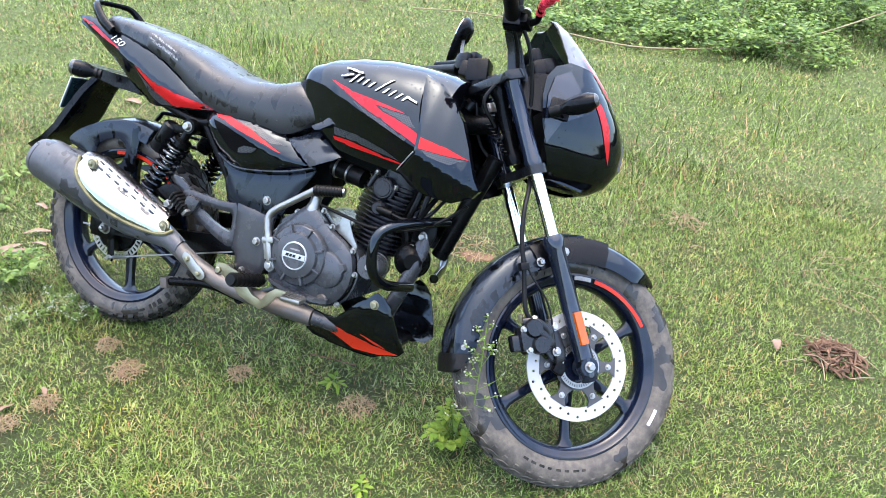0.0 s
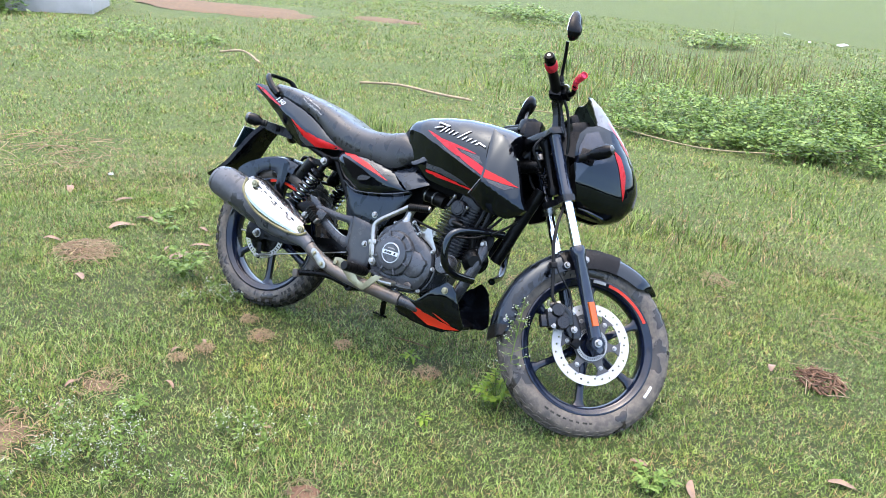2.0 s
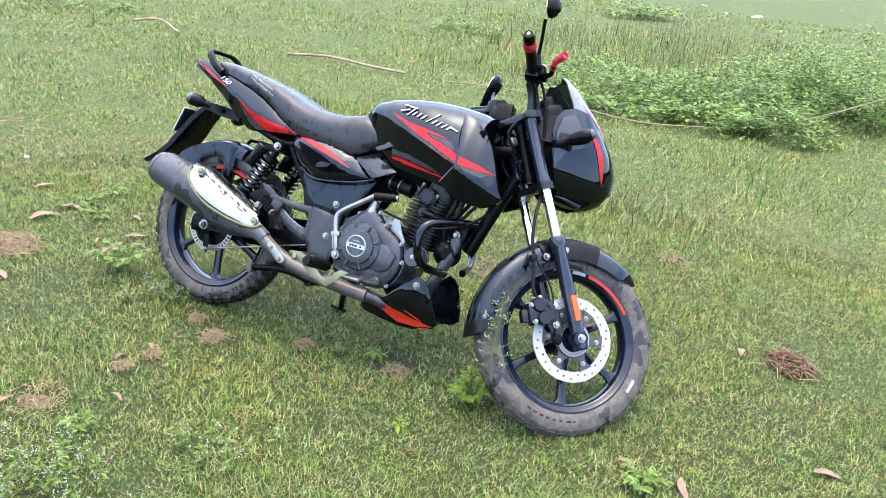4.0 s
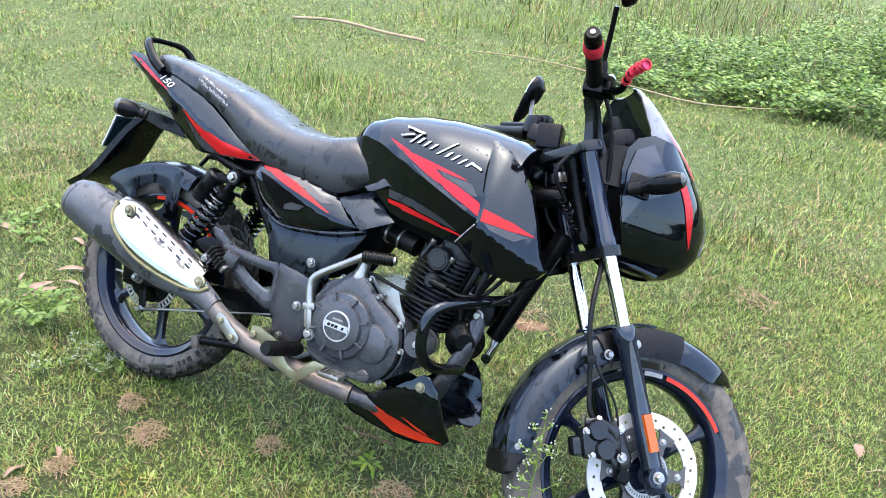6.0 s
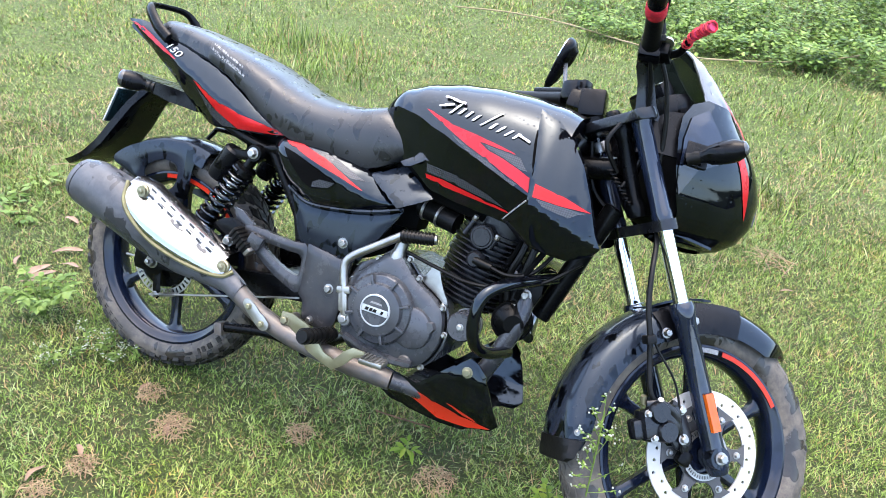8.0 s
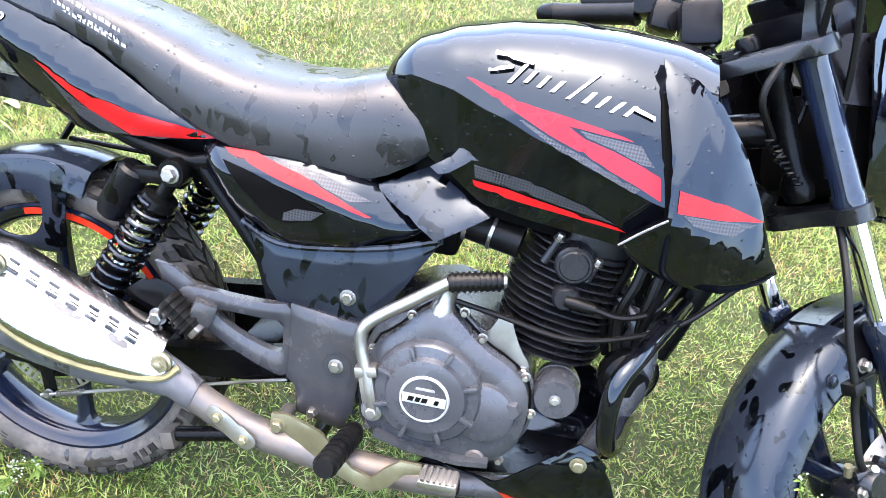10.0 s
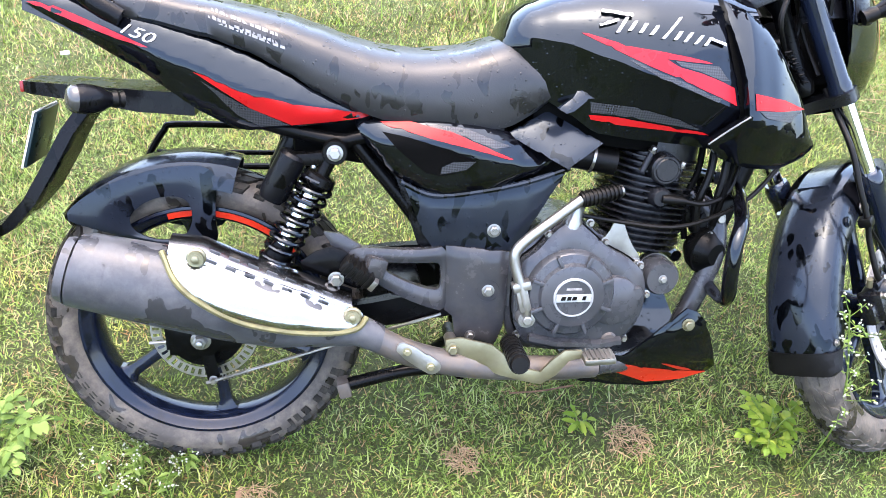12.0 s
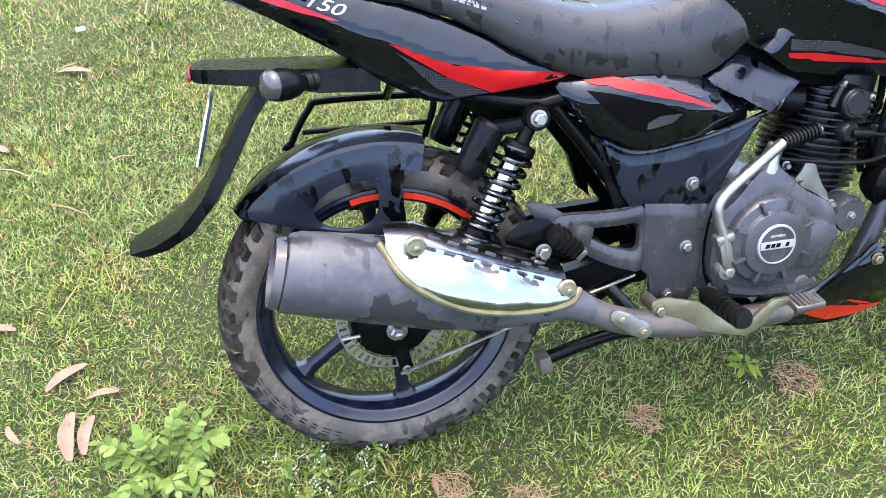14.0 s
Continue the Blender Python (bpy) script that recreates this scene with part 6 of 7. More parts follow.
    fpart("mirror_nut", bolt(Vector(path[0]) + Vector((0.016, 0, 0)), (0.4, -s * 0.4, 1), 0.009, 0.008), STEEL, bar)
    if s < 0:
        outline = [(0.028, -0.045, 0), (-0.020, -0.050, 0), (-0.038, -0.005, 0), (-0.030, 0.055, 0), (0.012, 0.062, 0), (0.036, 0.015, 0)]
        place = pose(0.922, -0.310, 1.150, 90, 0, 38) @ pose(0, 0, 0, -8, 14, -18)
    else:
        outline = [(-0.036, -0.044, 0), (0.000, -0.062, 0), (0.036, -0.046, 0), (0.038, 0.0, 0), (0.012, 0.080, 0), (-0.012, 0.082, 0), (-0.038, 0.0, 0)]
        place = MIRROR_LEFT
    shape = chaikin(outline, 3)
    shell = loft([[Vector((p.x * k, p.y * k - (1 - k) * 0.028, d)) for p in shape] for k, d in ((0.97, 0.0), (1.0, 0.004), (0.96, 0.012), (0.75, 0.022), (0.42, 0.027), (0.30, 0.032), (0.22, 0.034))])
    shell.transform(place)
    mirror = fpart("mirror", shell, PLASTIC, bar, "black rear-view mirror")
    glass = loft([[Vector((p.x * k, p.y * k, d)) for p in shape] for k, d in ((0.93, -0.002), (0.93, 0.001))])
    glass.transform(place)
    fpart("mirror_glass", glass, LOOKING, mirror)
fpart("fluid_reservoir", block((0.058, 0.052, 0.062), (0.985, 0.076, 0.955), (4, -4, -36), 0.008), PLASTIC, bike)
fpart("left_perch_box", block((0.045, 0.050, 0.045), (0.975, 0.140, 0.975), (0, 10, -30), 0.010), PLASTIC, bike)
fpart("throttle_cable", tube([(0.975, -0.158, 0.985), (1.005, -0.125, 0.955), (1.035, -0.085, 0.90), (1.06, -0.05, 0.83), (1.04, -0.03, 0.76)], 0.0048, 8), GRIPR, bike)
fpart("brake_line", tube([(0.998, -0.165, 0.985), (1.025, -0.150, 0.955), (1.055, -0.125, 0.90), (1.075, -0.10, 0.84), (1.09, -0.07, 0.76)], 0.0048, 8), GRIPR, bike)
fpart("key_switch", turned([(0.016, 0), (0.016, 0.7), (0.012, 1)], on_fork(0.715, 0, -0.005), on_fork(0.735, 0, -0.005), 18), FRAME, bike)


# ---- ground ----
def ground_material():
    m, nt, bs = nodes_of("meadow_soil")
    c = coords(nt)
    big = add(nt, "ShaderNodeTexNoise", Scale=0.9, Detail=6.0, Roughness=0.65)
    mid = add(nt, "ShaderNodeTexNoise", Scale=7.0, Detail=8.0, Roughness=0.75)
    fine = add(nt, "ShaderNodeTexNoise", Scale=160.0, Detail=4.0, Roughness=0.7)
    for n in (big, mid, fine):
        nt.links.new(c, n.inputs["Vector"])
    green = mix(nt, ramp(nt, fine.outputs[0], [(0.3, (0, 0, 0)), (0.7, (1, 1, 1))]), (0.0058, 0.0097, 0.0024), (0.0339, 0.0445, 0.0106))
    soil = mix(nt, fine.outputs[0], (0.0116, 0.0077, 0.0044), (0.058, 0.0387, 0.0222))
    f = ramp(nt, mid.outputs[0], [(0.48, (0.0,) * 3), (0.72, (0.55,) * 3)])
    bare = mix(nt, f, green, soil)
    # further out turf colour replaces blades; nearer, darkened like the shade between blades
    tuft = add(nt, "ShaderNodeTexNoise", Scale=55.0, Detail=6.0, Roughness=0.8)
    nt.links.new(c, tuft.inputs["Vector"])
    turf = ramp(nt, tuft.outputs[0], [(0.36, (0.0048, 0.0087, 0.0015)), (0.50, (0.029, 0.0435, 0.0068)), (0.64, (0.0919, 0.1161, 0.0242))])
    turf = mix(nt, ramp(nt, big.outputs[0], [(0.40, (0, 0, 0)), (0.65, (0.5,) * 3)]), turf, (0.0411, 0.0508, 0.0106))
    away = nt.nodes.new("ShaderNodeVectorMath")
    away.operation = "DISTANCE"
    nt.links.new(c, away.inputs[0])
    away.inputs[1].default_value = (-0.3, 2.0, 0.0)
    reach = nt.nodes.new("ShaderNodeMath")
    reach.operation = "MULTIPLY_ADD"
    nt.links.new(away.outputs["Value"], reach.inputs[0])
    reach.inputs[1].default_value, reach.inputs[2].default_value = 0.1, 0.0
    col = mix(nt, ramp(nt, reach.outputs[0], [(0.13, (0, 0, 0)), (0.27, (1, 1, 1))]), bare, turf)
    nt.links.new(col, bs.inputs["Base Color"])
    bs.inputs["Roughness"].default_value = 0.9
    bs.inputs["Specular IOR Level"].default_value = 0.2
    b = add(nt, "ShaderNodeBump", Strength=0.8, Distance=0.012)
    nt.links.new(fine.outputs[0], b.inputs["Height"])
    nt.links.new(b.outputs[0], bs.inputs["Normal"])
    return m


def tinted(nt, fac, a, tint):
    """Multiplies a colour by a tint as far as fac goes."""
    n = nt.nodes.new("ShaderNodeMix")
    n.data_type, n.blend_type = "RGBA", "MULTIPLY"
    nt.links.new(fac, n.inputs[0]), nt.links.new(a, n.inputs[6])
    n.inputs[7].default_value = (*tint, 1)
    return n.outputs[2]


def leafy(name, stops, rough=0.5, through=0.3, patch=None, patch_scale=1.2, spec=0.35):
    """Leaves and blades: a colour for each island, patches over the ground, light passing through."""
    m, nt, bs = nodes_of(name)
    isl = nt.nodes.new("ShaderNodeNewGeometry").outputs["Random Per Island"]
    col = ramp(nt, isl, stops)
    if patch:
        for size, detail, lo, hi, tint in ((1.0, 6.0, 0.42, 0.66, patch), (4.0, 5.0, 0.46, 0.64, (0.66, 0.80, 0.62)), (12.0, 4.0, 0.44, 0.62, (0.54, 0.60, 0.52)), (3.3, 7.0, 0.54, 0.74, (1.50, 1.08, 0.98))):
            n = add(nt, "ShaderNodeTexNoise", Scale=patch_scale * size, Detail=detail, Roughness=0.7)
            nt.links.new(coords(nt), n.inputs["Vector"])
            col = tinted(nt, ramp(nt, n.outputs[0], [(lo, (0, 0, 0)), (hi, (1, 1, 1))]), col, tint)
    nt.links.new(col, bs.inputs["Base Color"])
    bs.inputs["Roughness"].default_value, bs.inputs["Specular IOR Level"].default_value = rough, spec
    t = nt.nodes.new("ShaderNodeBsdfTranslucent")
    nt.links.new(col, t.inputs["Color"])
    ms = nt.nodes.new("ShaderNodeMixShader")
    ms.inputs[0].default_value = through
    nt.links.new(bs.outputs[0], ms.inputs[1]), nt.links.new(t.outputs[0], ms.inputs[2])
    nt.links.new(ms.outputs[0], nt.nodes["Material Output"].inputs["Surface"])
    return m


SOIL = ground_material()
GRASS = leafy("grass_blades", [(0.0, (0.0203, 0.0367, 0.0062)), (0.24, (0.066, 0.105, 0.021)), (0.50, (0.128, 0.184, 0.042)), (0.76, (0.178, 0.230, 0.078)), (0.89, (0.228, 0.258, 0.140)), (0.895, (0.1248, 0.0741, 0.039)), (1.0, (0.2808, 0.2028, 0.117))], 0.46, 0.2, (1.30, 1.16, 0.88), 1.6, spec=0.12)
# grass colours again, darkened for the shade in the gaps between blades
SWARD = leafy("shaded_low_blades", [(0.0, (0.014, 0.025, 0.0047)), (0.5, (0.0499, 0.0764, 0.0156)), (0.84, (0.0975, 0.1287, 0.0328)), (0.85, (0.0858, 0.0546, 0.0289)), (1.0, (0.1404, 0.0975, 0.0562))], 0.5, 0.15, (1.15, 1.04, 0.88), 1.6, spec=0.1)
STRAW = leafy("dry_straw", [(0.0, (0.1161, 0.0629, 0.0339)), (0.5, (0.1741, 0.1136, 0.0605)), (1.0, (0.2418, 0.1789, 0.1016))], 0.6, 0.15)
WEED = leafy("weed_leaves", [(0.0, (0.0435, 0.0822, 0.0121)), (0.5, (0.0822, 0.1306, 0.0242)), (1.0, (0.1306, 0.1789, 0.0435))], 0.5, 0.35, spec=0.15)
LIME = leafy("young_leaves", [(0.0, (0.0677, 0.1209, 0.0121)), (0.6, (0.1161, 0.1741, 0.0193)), (1.0, (0.1644, 0.2031, 0.029))], 0.5, 0.4, spec=0.15)
BUSH = leafy("bush_leaves", [(0.0, (0.0203, 0.0452, 0.0062)), (0.45, (0.0686, 0.1209, 0.0203)), (0.85, (0.1287, 0.1911, 0.039)), (1.0, (0.1794, 0.2262, 0.078))], 0.5, 0.3, spec=0.12)
BLOSSOM = leafy("tiny_blossom", [(0.0, (0.2031, 0.2225, 0.1644)), (1.0, (0.2902, 0.2902, 0.2418))], 0.6, 0.3)
DEADLEAF = surface("dead_leaf", (0.1184, 0.0721, 0.0438), 0.6, vary=0.35, scale=25.0, bump=0.3)
DRYSTALK = leafy("dry_stalks", [(0.0, (0.0774, 0.0629, 0.029)), (1.0, (0.1354, 0.1112, 0.0532))], 0.7, 0.2)
TWIG = surface("dry_twig", (0.1544, 0.1184, 0.0721), 0.7, vary=0.3, scale=18.0, bump=0.3)
ROPE = surface("pale_rope", (0.156, 0.1287, 0.0702), 0.8, vary=0.25, scale=60.0, fine=300.0, bump=0.5)
EARTH = surface("bare_earth", (0.0798, 0.0541, 0.034), 0.95, vary=0.35, scale=20.0, bump=0.9, fine=90.0, spec=0.0517)
DUNG = surface("dark_dung", (0.0824, 0.0489, 0.0319), 0.9, vary=0.4, scale=30.0, bump=1.0, fine=120.0, spec=0.0517)
CEMENT = surface("pale_cement", (0.2471, 0.2368, 0.2214), 0.85, vary=0.12, scale=6.0, bump=0.3)
PAPER = surface("white_litter", (0.3861, 0.3861, 0.3707), 0.6, vary=0.1)


def swell(x, y):
    """The meadow's gentle unevenness; level where the motorcycle stands."""
    far = min(1.0, max(0.0, (math.hypot(x + 0.3, y - 2.0) - 2.2) / 4.0))
    return far * 0.05 * noise.noise((x * 0.45, y * 0.45, 3.1)) - 0.002


ground = bmesh.new()
ticks = [math.sinh(k / 40 * 5.2) / math.sinh(5.2) * 300 for k in range(-40, 41)]
grid = [[ground.verts.new((x, y + 2.0, swell(x, y + 2.0))) for x in ticks] for y in ticks]
for j in range(80):
    for i in range(80):
        ground.faces.new((grid[j][i], grid[j][i + 1], grid[j + 1][i + 1], grid[j + 1][i]))
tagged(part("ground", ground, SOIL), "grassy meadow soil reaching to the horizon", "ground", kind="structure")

BARE = [(-1.33, 0.98, 0.16, 0.15), (-1.20, 1.30, 0.09, 0.1), (-1.86, 2.28, 0.12, 0.25), (-0.99, 1.52, 0.09, 0.4), (-5.6, 11.5, 1.3, 0.8), (-4.6, 12.2, 1.0, 0.7), (-0.22, 1.76, 0.09, 0.3), (-0.4, 0.98, 0.07, 0.3), (-2.9, 12.0, 0.5, 0.5),
        (1.22, 2.07, 0.10, 0.3), (0.10, 2.60, 0.14, 0.35), (-0.55, 2.05, 0.12, 0.3)]


def strewn(count, region, rng):
    """Places in the meadow, thick near the motorcycle and thinning with the distance, most of them gathered in tufts."""
    eye = np.array([-0.3, -0.3])
    r0, r1, half = region

    def places(n):
        u = rng.random(n)
        r = r0 * (r1 / r0) ** u if r1 > 6 else np.sqrt(r0 ** 2 + (r1 ** 2 - r0 ** 2) * u)
        a = (rng.random(n) * 2 - 1) * half
        return np.stack([eye[0] + r * np.sin(a), eye[1] + r * np.cos(a)], 1), r

    p, r = places(count)
    q, rq = places(count // 16)
    k = rng.integers(0, len(q), count)
    spread = 0.011 * np.clip(rq / 2.4, 1.0, 3.0)
    gathered = rng.random(count) < 0.36
    p = np.where(gathered[:, None], q[k] + rng.normal(0, 1, (count, 2)) * spread[k, None], p)
    return p, np.where(gathered, rq[k], r)


def blades(name, label, count, region, rng, length, width, lean, material, kind="stuff", where=None, z0=None, plain=False):
    """Blades of grass as one mesh; plain ones are single slivers, for the distance."""
    p, r = strewn(count, region, rng) if where is None else (where, np.full(len(where), 2.0))
    ok = np.ones(len(p), bool)
    if where is None:
        for x, y, rad, thin in BARE:
            d = np.hypot(p[:, 0] - x, (p[:, 1] - y)) / rad
            ok &= (d > 0.75 + 0.5 * rng.random(len(p))) | (rng.random(len(p)) > thin + 0.25)
    p, r = p[ok], r[ok]
    n = len(p)
    far = np.clip(r / 3.0, 1.0, 6.0) if where is None else np.ones(n)
    tuft = 0.75 + 0.5 * np.array([noise.noise((x * 3.1, y * 3.1, 0.5)) for x, y in p])
    ln = length * (0.45 + rng.random(n) * 0.9) * tuft * far ** 0.35
    wd = width * (0.6 + rng.random(n) * 0.8) * far ** 0.75
    turn, tilt = rng.random(n) * 2 * np.pi, np.radians(lean) * (0.35 + 0.75 * rng.random(n))
    d = np.stack([np.cos(turn), np.sin(turn)], 1)
    side = np.stack([-d[:, 1], d[:, 0]], 1) * wd[:, None] / 2
    curl = tilt * (1.0 + 0.35 * rng.random(n))
    base = np.array([swell(x, y) for x, y in p]) - 0.002 if z0 is None else z0
    h1, o1 = ln * 0.5 * np.cos(tilt), ln * 0.5 * np.sin(tilt)
    h2, o2 = h1 + ln * 0.5 * np.cos(np.minimum(curl, 1.75)), o1 + ln * 0.5 * np.sin(np.minimum(curl, 1.75))
    shape = ((0, 0, -1), (0, 0, 1), (o2, h2, 0)) if plain else ((0, 0, -1), (0, 0, 1), (o1, h1, 0.72), (o1, h1, -0.72), (o2, h2, 0))
    m = len(shape)
    v = np.zeros((n, m, 3), np.float32)
    for k, (o, h, s) in enumerate(shape):
        v[:, k, :2] = p + d * np.reshape(o, (-1, 1)) + side * s
        v[:, k, 2] = base + h
    me = bpy.data.meshes.new(name)
    me.vertices.add(n * m)
    me.vertices.foreach_set("co", v.ravel())
    i = np.arange(n) * m
    loops = np.stack([i, i + 1, i + 2] if plain else [i, i + 1, i + 2, i + 3, i + 3, i + 2, i + 4], 1).astype(np.int32)
    me.loops.add(loops.size)
    me.loops.foreach_set("vertex_index", loops.ravel())
    me.polygons.add(n if plain else n * 2)
    starts = (np.arange(n) * 3 if plain else np.stack([np.arange(n) * 7, np.arange(n) * 7 + 4], 1)).astype(np.int32)
    me.polygons.foreach_set("loop_start", starts.ravel())
    me.update(calc_edges=True)
    me.validate()
    me.materials.append(material)
    ob = new(name, me)
    return tagged(ob, label, "grass", kind=kind)


rng = np.random.default_rng(7)
blades("grass", "short trampled green meadow grass", 400000, (1.15, 3.9, radians(62)), rng, 0.034, 0.0026, 74, GRASS)
blades("undergrowth", "short blades beneath the grass, coloured dark for the shaded gaps", 290000, (1.15, 4.2, radians(62)), rng, 0.020, 0.0032, 66, SWARD, plain=True)
blades("grass", "short green meadow grass further off", 600000, (3.5, 17.0, radians(54)), rng, 0.028, 0.0040, 70, GRASS, plain=True)
blades("ground_leaves", "tiny leaves of low creeping weeds in the grass", 60000, (1.15, 3.8, radians(62)), rng, 0.012, 0.0056, 70, GRASS)
blades("dry_grass", "dry straw-coloured blades among the grass", 52000, (1.15, 4.6, radians(62)), rng, 0.034, 0.0018, 80, STRAW)
blades("dry_grass", "dry straw-coloured blades further off", 30000, (3.8, 14.0, radians(54)), rng, 0.050, 0.0030, 80, STRAW, plain=True)


near = rng.random((70000, 2)) * np.array([9.0, 7.0]) + np.array([-4.8, -4.5])
off = near - np.array([-0.3, -0.3])
behind = (np.hypot(off[:, 0], off[:, 1]) < 1.2) | (np.abs(np.arctan2(off[:, 0], off[:, 1])) > radians(61))
blades("grass", "short meadow grass where the ground is walked over", 0, None, rng, 0.034, 0.0042, 62, GRASS, where=near[behind])

# a far-off unseen tree belt all round, added to darken the horizon in reflections
belt = bmesh.new()
rows = []
for k in range(181):
    a = 2 * math.pi * k / 180
    h = 7.0 + 2.0 * noise.noise((math.cos(a) * 5, math.sin(a) * 5, 1.0)) + 1.2 * noise.noise((math.cos(a) * 17, math.sin(a) * 17, 2.0))
    row = []
    for f, o in ((0, 0), (0.3, -2), (0.65, -1.5), (0.9, 1.0), (1.0, 4.0)):
        d = 75 + o + 3 * noise.noise((math.cos(a) * 23, math.sin(a) * 23, f * 4))
        row.append(belt.verts.new((d * math.cos(a), d * math.sin(a) + 2, h * f - 0.2)))
    rows.append(row)
for p, q in zip(rows, rows[1:]):
    for i in range(4):
        belt.faces.new((p[i], p[i + 1], q[i + 1], q[i]))
WOODS = surface("far_woods", (0.0144, 0.0232, 0.0093), 0.9, vary=0.5, scale=0.35, fine=1.8, bump=1.0, spec=0.0517)
tagged(part("backdrop", belt, WOODS), "unseen belt of distant trees, added to darken the horizon in reflections", "trees", kind="structure")

# ---- plants and litter ----


def leaf(bm, at, out, up, length, width, fold=0.25, points=5):
    """A pointed oval leaf that droops towards its tip."""
    at, out, up = Vector(at), Vector(out).normalized(), Vector(up).normalized()
    side = out.cross(up).normalized()
    rows = []
    for k in range(points):
        f = k / (points - 1)
        w = width * 0.5 * (math.sin(math.pi * min(1, f * 0.93 + 0.05)) ** 0.7)
        c = at + out * length * f - Vector((0, 0, 1)) * length * 0.35 * f * f + up * 0.0
        rows.append([bm.verts.new(c + side * w + up * w * fold), bm.verts.new(c), bm.verts.new(c - side * w + up * w * fold)])
    for a, b in zip(rows, rows[1:]):
        for i in range(2):
            bm.faces.new((a[i], a[i + 1], b[i + 1], b[i]))


def stalk(bm, pts, r):
    tube(pts, r, 5, bm, 3)


def weed(name, label, x, y, seed, height, spread, stems, leaf_len, leaf_wid, leaves, material, tilt=0.6):
    """A small wild plant: several stems, each with leaves in pairs."""
    r = random.Random(seed)
    plant = thing(name, label, "plant", Matrix.Translation((x, y, swell(x, y))))
    st, lv = bmesh.new(), bmesh.new()
    for k in range(stems):
        a = 2 * math.pi * k / stems + r.uniform(-0.5, 0.5)
        reach, h = spread * r.uniform(0.35, 1.0), height * r.uniform(0.55, 1.0)
        d = Vector((math.cos(a), math.sin(a), 0))
        pts = [Vector((0, 0, -0.005)), d * reach * 0.25 + Vector((0, 0, h * 0.5)), d * reach * 0.65 + Vector((0, 0, h * 0.9)), d * reach + Vector((0, 0, h))]
        stalk(st, pts, 0.0018)
        line = spline(pts, 6)
        for q in range(leaves):
            f = 0.3 + 0.7 * (q + 1) / leaves
            p = line[min(len(line) - 1, int(f * (len(line) - 1)))]
            for s in ((-1, 1) if q < leaves - 1 else (0,)):
                b = a + s * r.uniform(0.7, 1.3)
                o = Vector((math.cos(b), math.sin(b), r.uniform(0.0, 0.6)))
                leaf(lv, p, o, Vector((0, 0, 1)) + d * r.uniform(-tilt, tilt), leaf_len * r.uniform(0.65, 1.15), leaf_wid * r.uniform(0.7, 1.15))
    part("stem", st, WEED, plant)
    part("foliage", lv, material, plant)
    return plant


weed("wild_plant", "broad-leaved light green weed beside the rear wheel", -1.34, 2.17, 3, 0.12, 0.13, 16, 0.028, 0.015, 6, WEED)
weed("wild_plant", "small lime green weed beside the front wheel", 0.060, 1.565, 5, 0.10, 0.085, 13, 0.027, 0.014, 6, LIME)
weed("seedling", "tiny bright green seedling under the engine", -0.27, 1.77, 8, 0.045, 0.02, 4, 0.032, 0.014, 2, LIME)
weed("seedling", "tiny yellow-green seedling in the grass", -0.15, 1.40, 9, 0.03, 0.02, 4, 0.026, 0.014, 2, LIME)
weed("wild_plant", "green weed trodden into the grass", 0.55, 1.27, 12, 0.035, 0.085, 11, 0.024, 0.011, 5, WEED)
weed("wild_plant", "pale green weed near the cut grass", -1.02, 1.20, 16, 0.06, 0.05, 6, 0.03, 0.012, 3, WEED)


def flower_stalks(name, label, spots, seed, height, lean=0.25):
    """Thin branching stalks with tiny pale flower heads."""
    r = random.Random(seed)
    x0, y0 = spots[0]
    plant = thing(name, label, "plant", Matrix.Translation((x0, y0, swell(x0, y0))))
    st, fl, lv = bmesh.new(), bmesh.new(), bmesh.new()
    for x, y in spots:
        b = Vector((x - x0, y - y0, -0.005))
        a = r.uniform(0, 6.28)
        top = b + Vector((math.cos(a) * lean * height, math.sin(a) * lean * height, height * r.uniform(0.6, 1.0)))
        pts = [b, b.lerp(top, 0.5) + Vector((r.uniform(-0.01, 0.01), r.uniform(-0.01, 0.01), 0.01)), top]
        stalk(st, pts, 0.0013)
        line = spline(pts, 8)
        for q in range(9):
            p = line[int((0.3 + 0.7 * q / 8) * (len(line) - 1))]
            c = r.uniform(0, 6.28)
            tip = p + Vector((math.cos(c) * 0.03, math.sin(c) * 0.03, 0.02)) * r.uniform(0.5, 1.2)
            stalk(st, [p, p.lerp(tip, 0.5), tip], 0.0008)
            leaf(lv, p, (math.cos(c + 2), math.sin(c + 2), 0.2), (0, 0, 1), 0.022, 0.008, points=4)
            for _ in range(3):
                o = tip + Vector((r.uniform(-1, 1), r.uniform(-1, 1), r.uniform(-0.5, 1))) * 0.006
                bmesh.ops.create_icosphere(fl, subdivisions=1, radius=r.uniform(0.0013, 0.0024), matrix=Matrix.Translation(o))
    part("stem", st, WEED, plant)
    part("leaves", lv, WEED, plant)
    part("blossoms", fl, BLOSSOM, plant)
    return plant


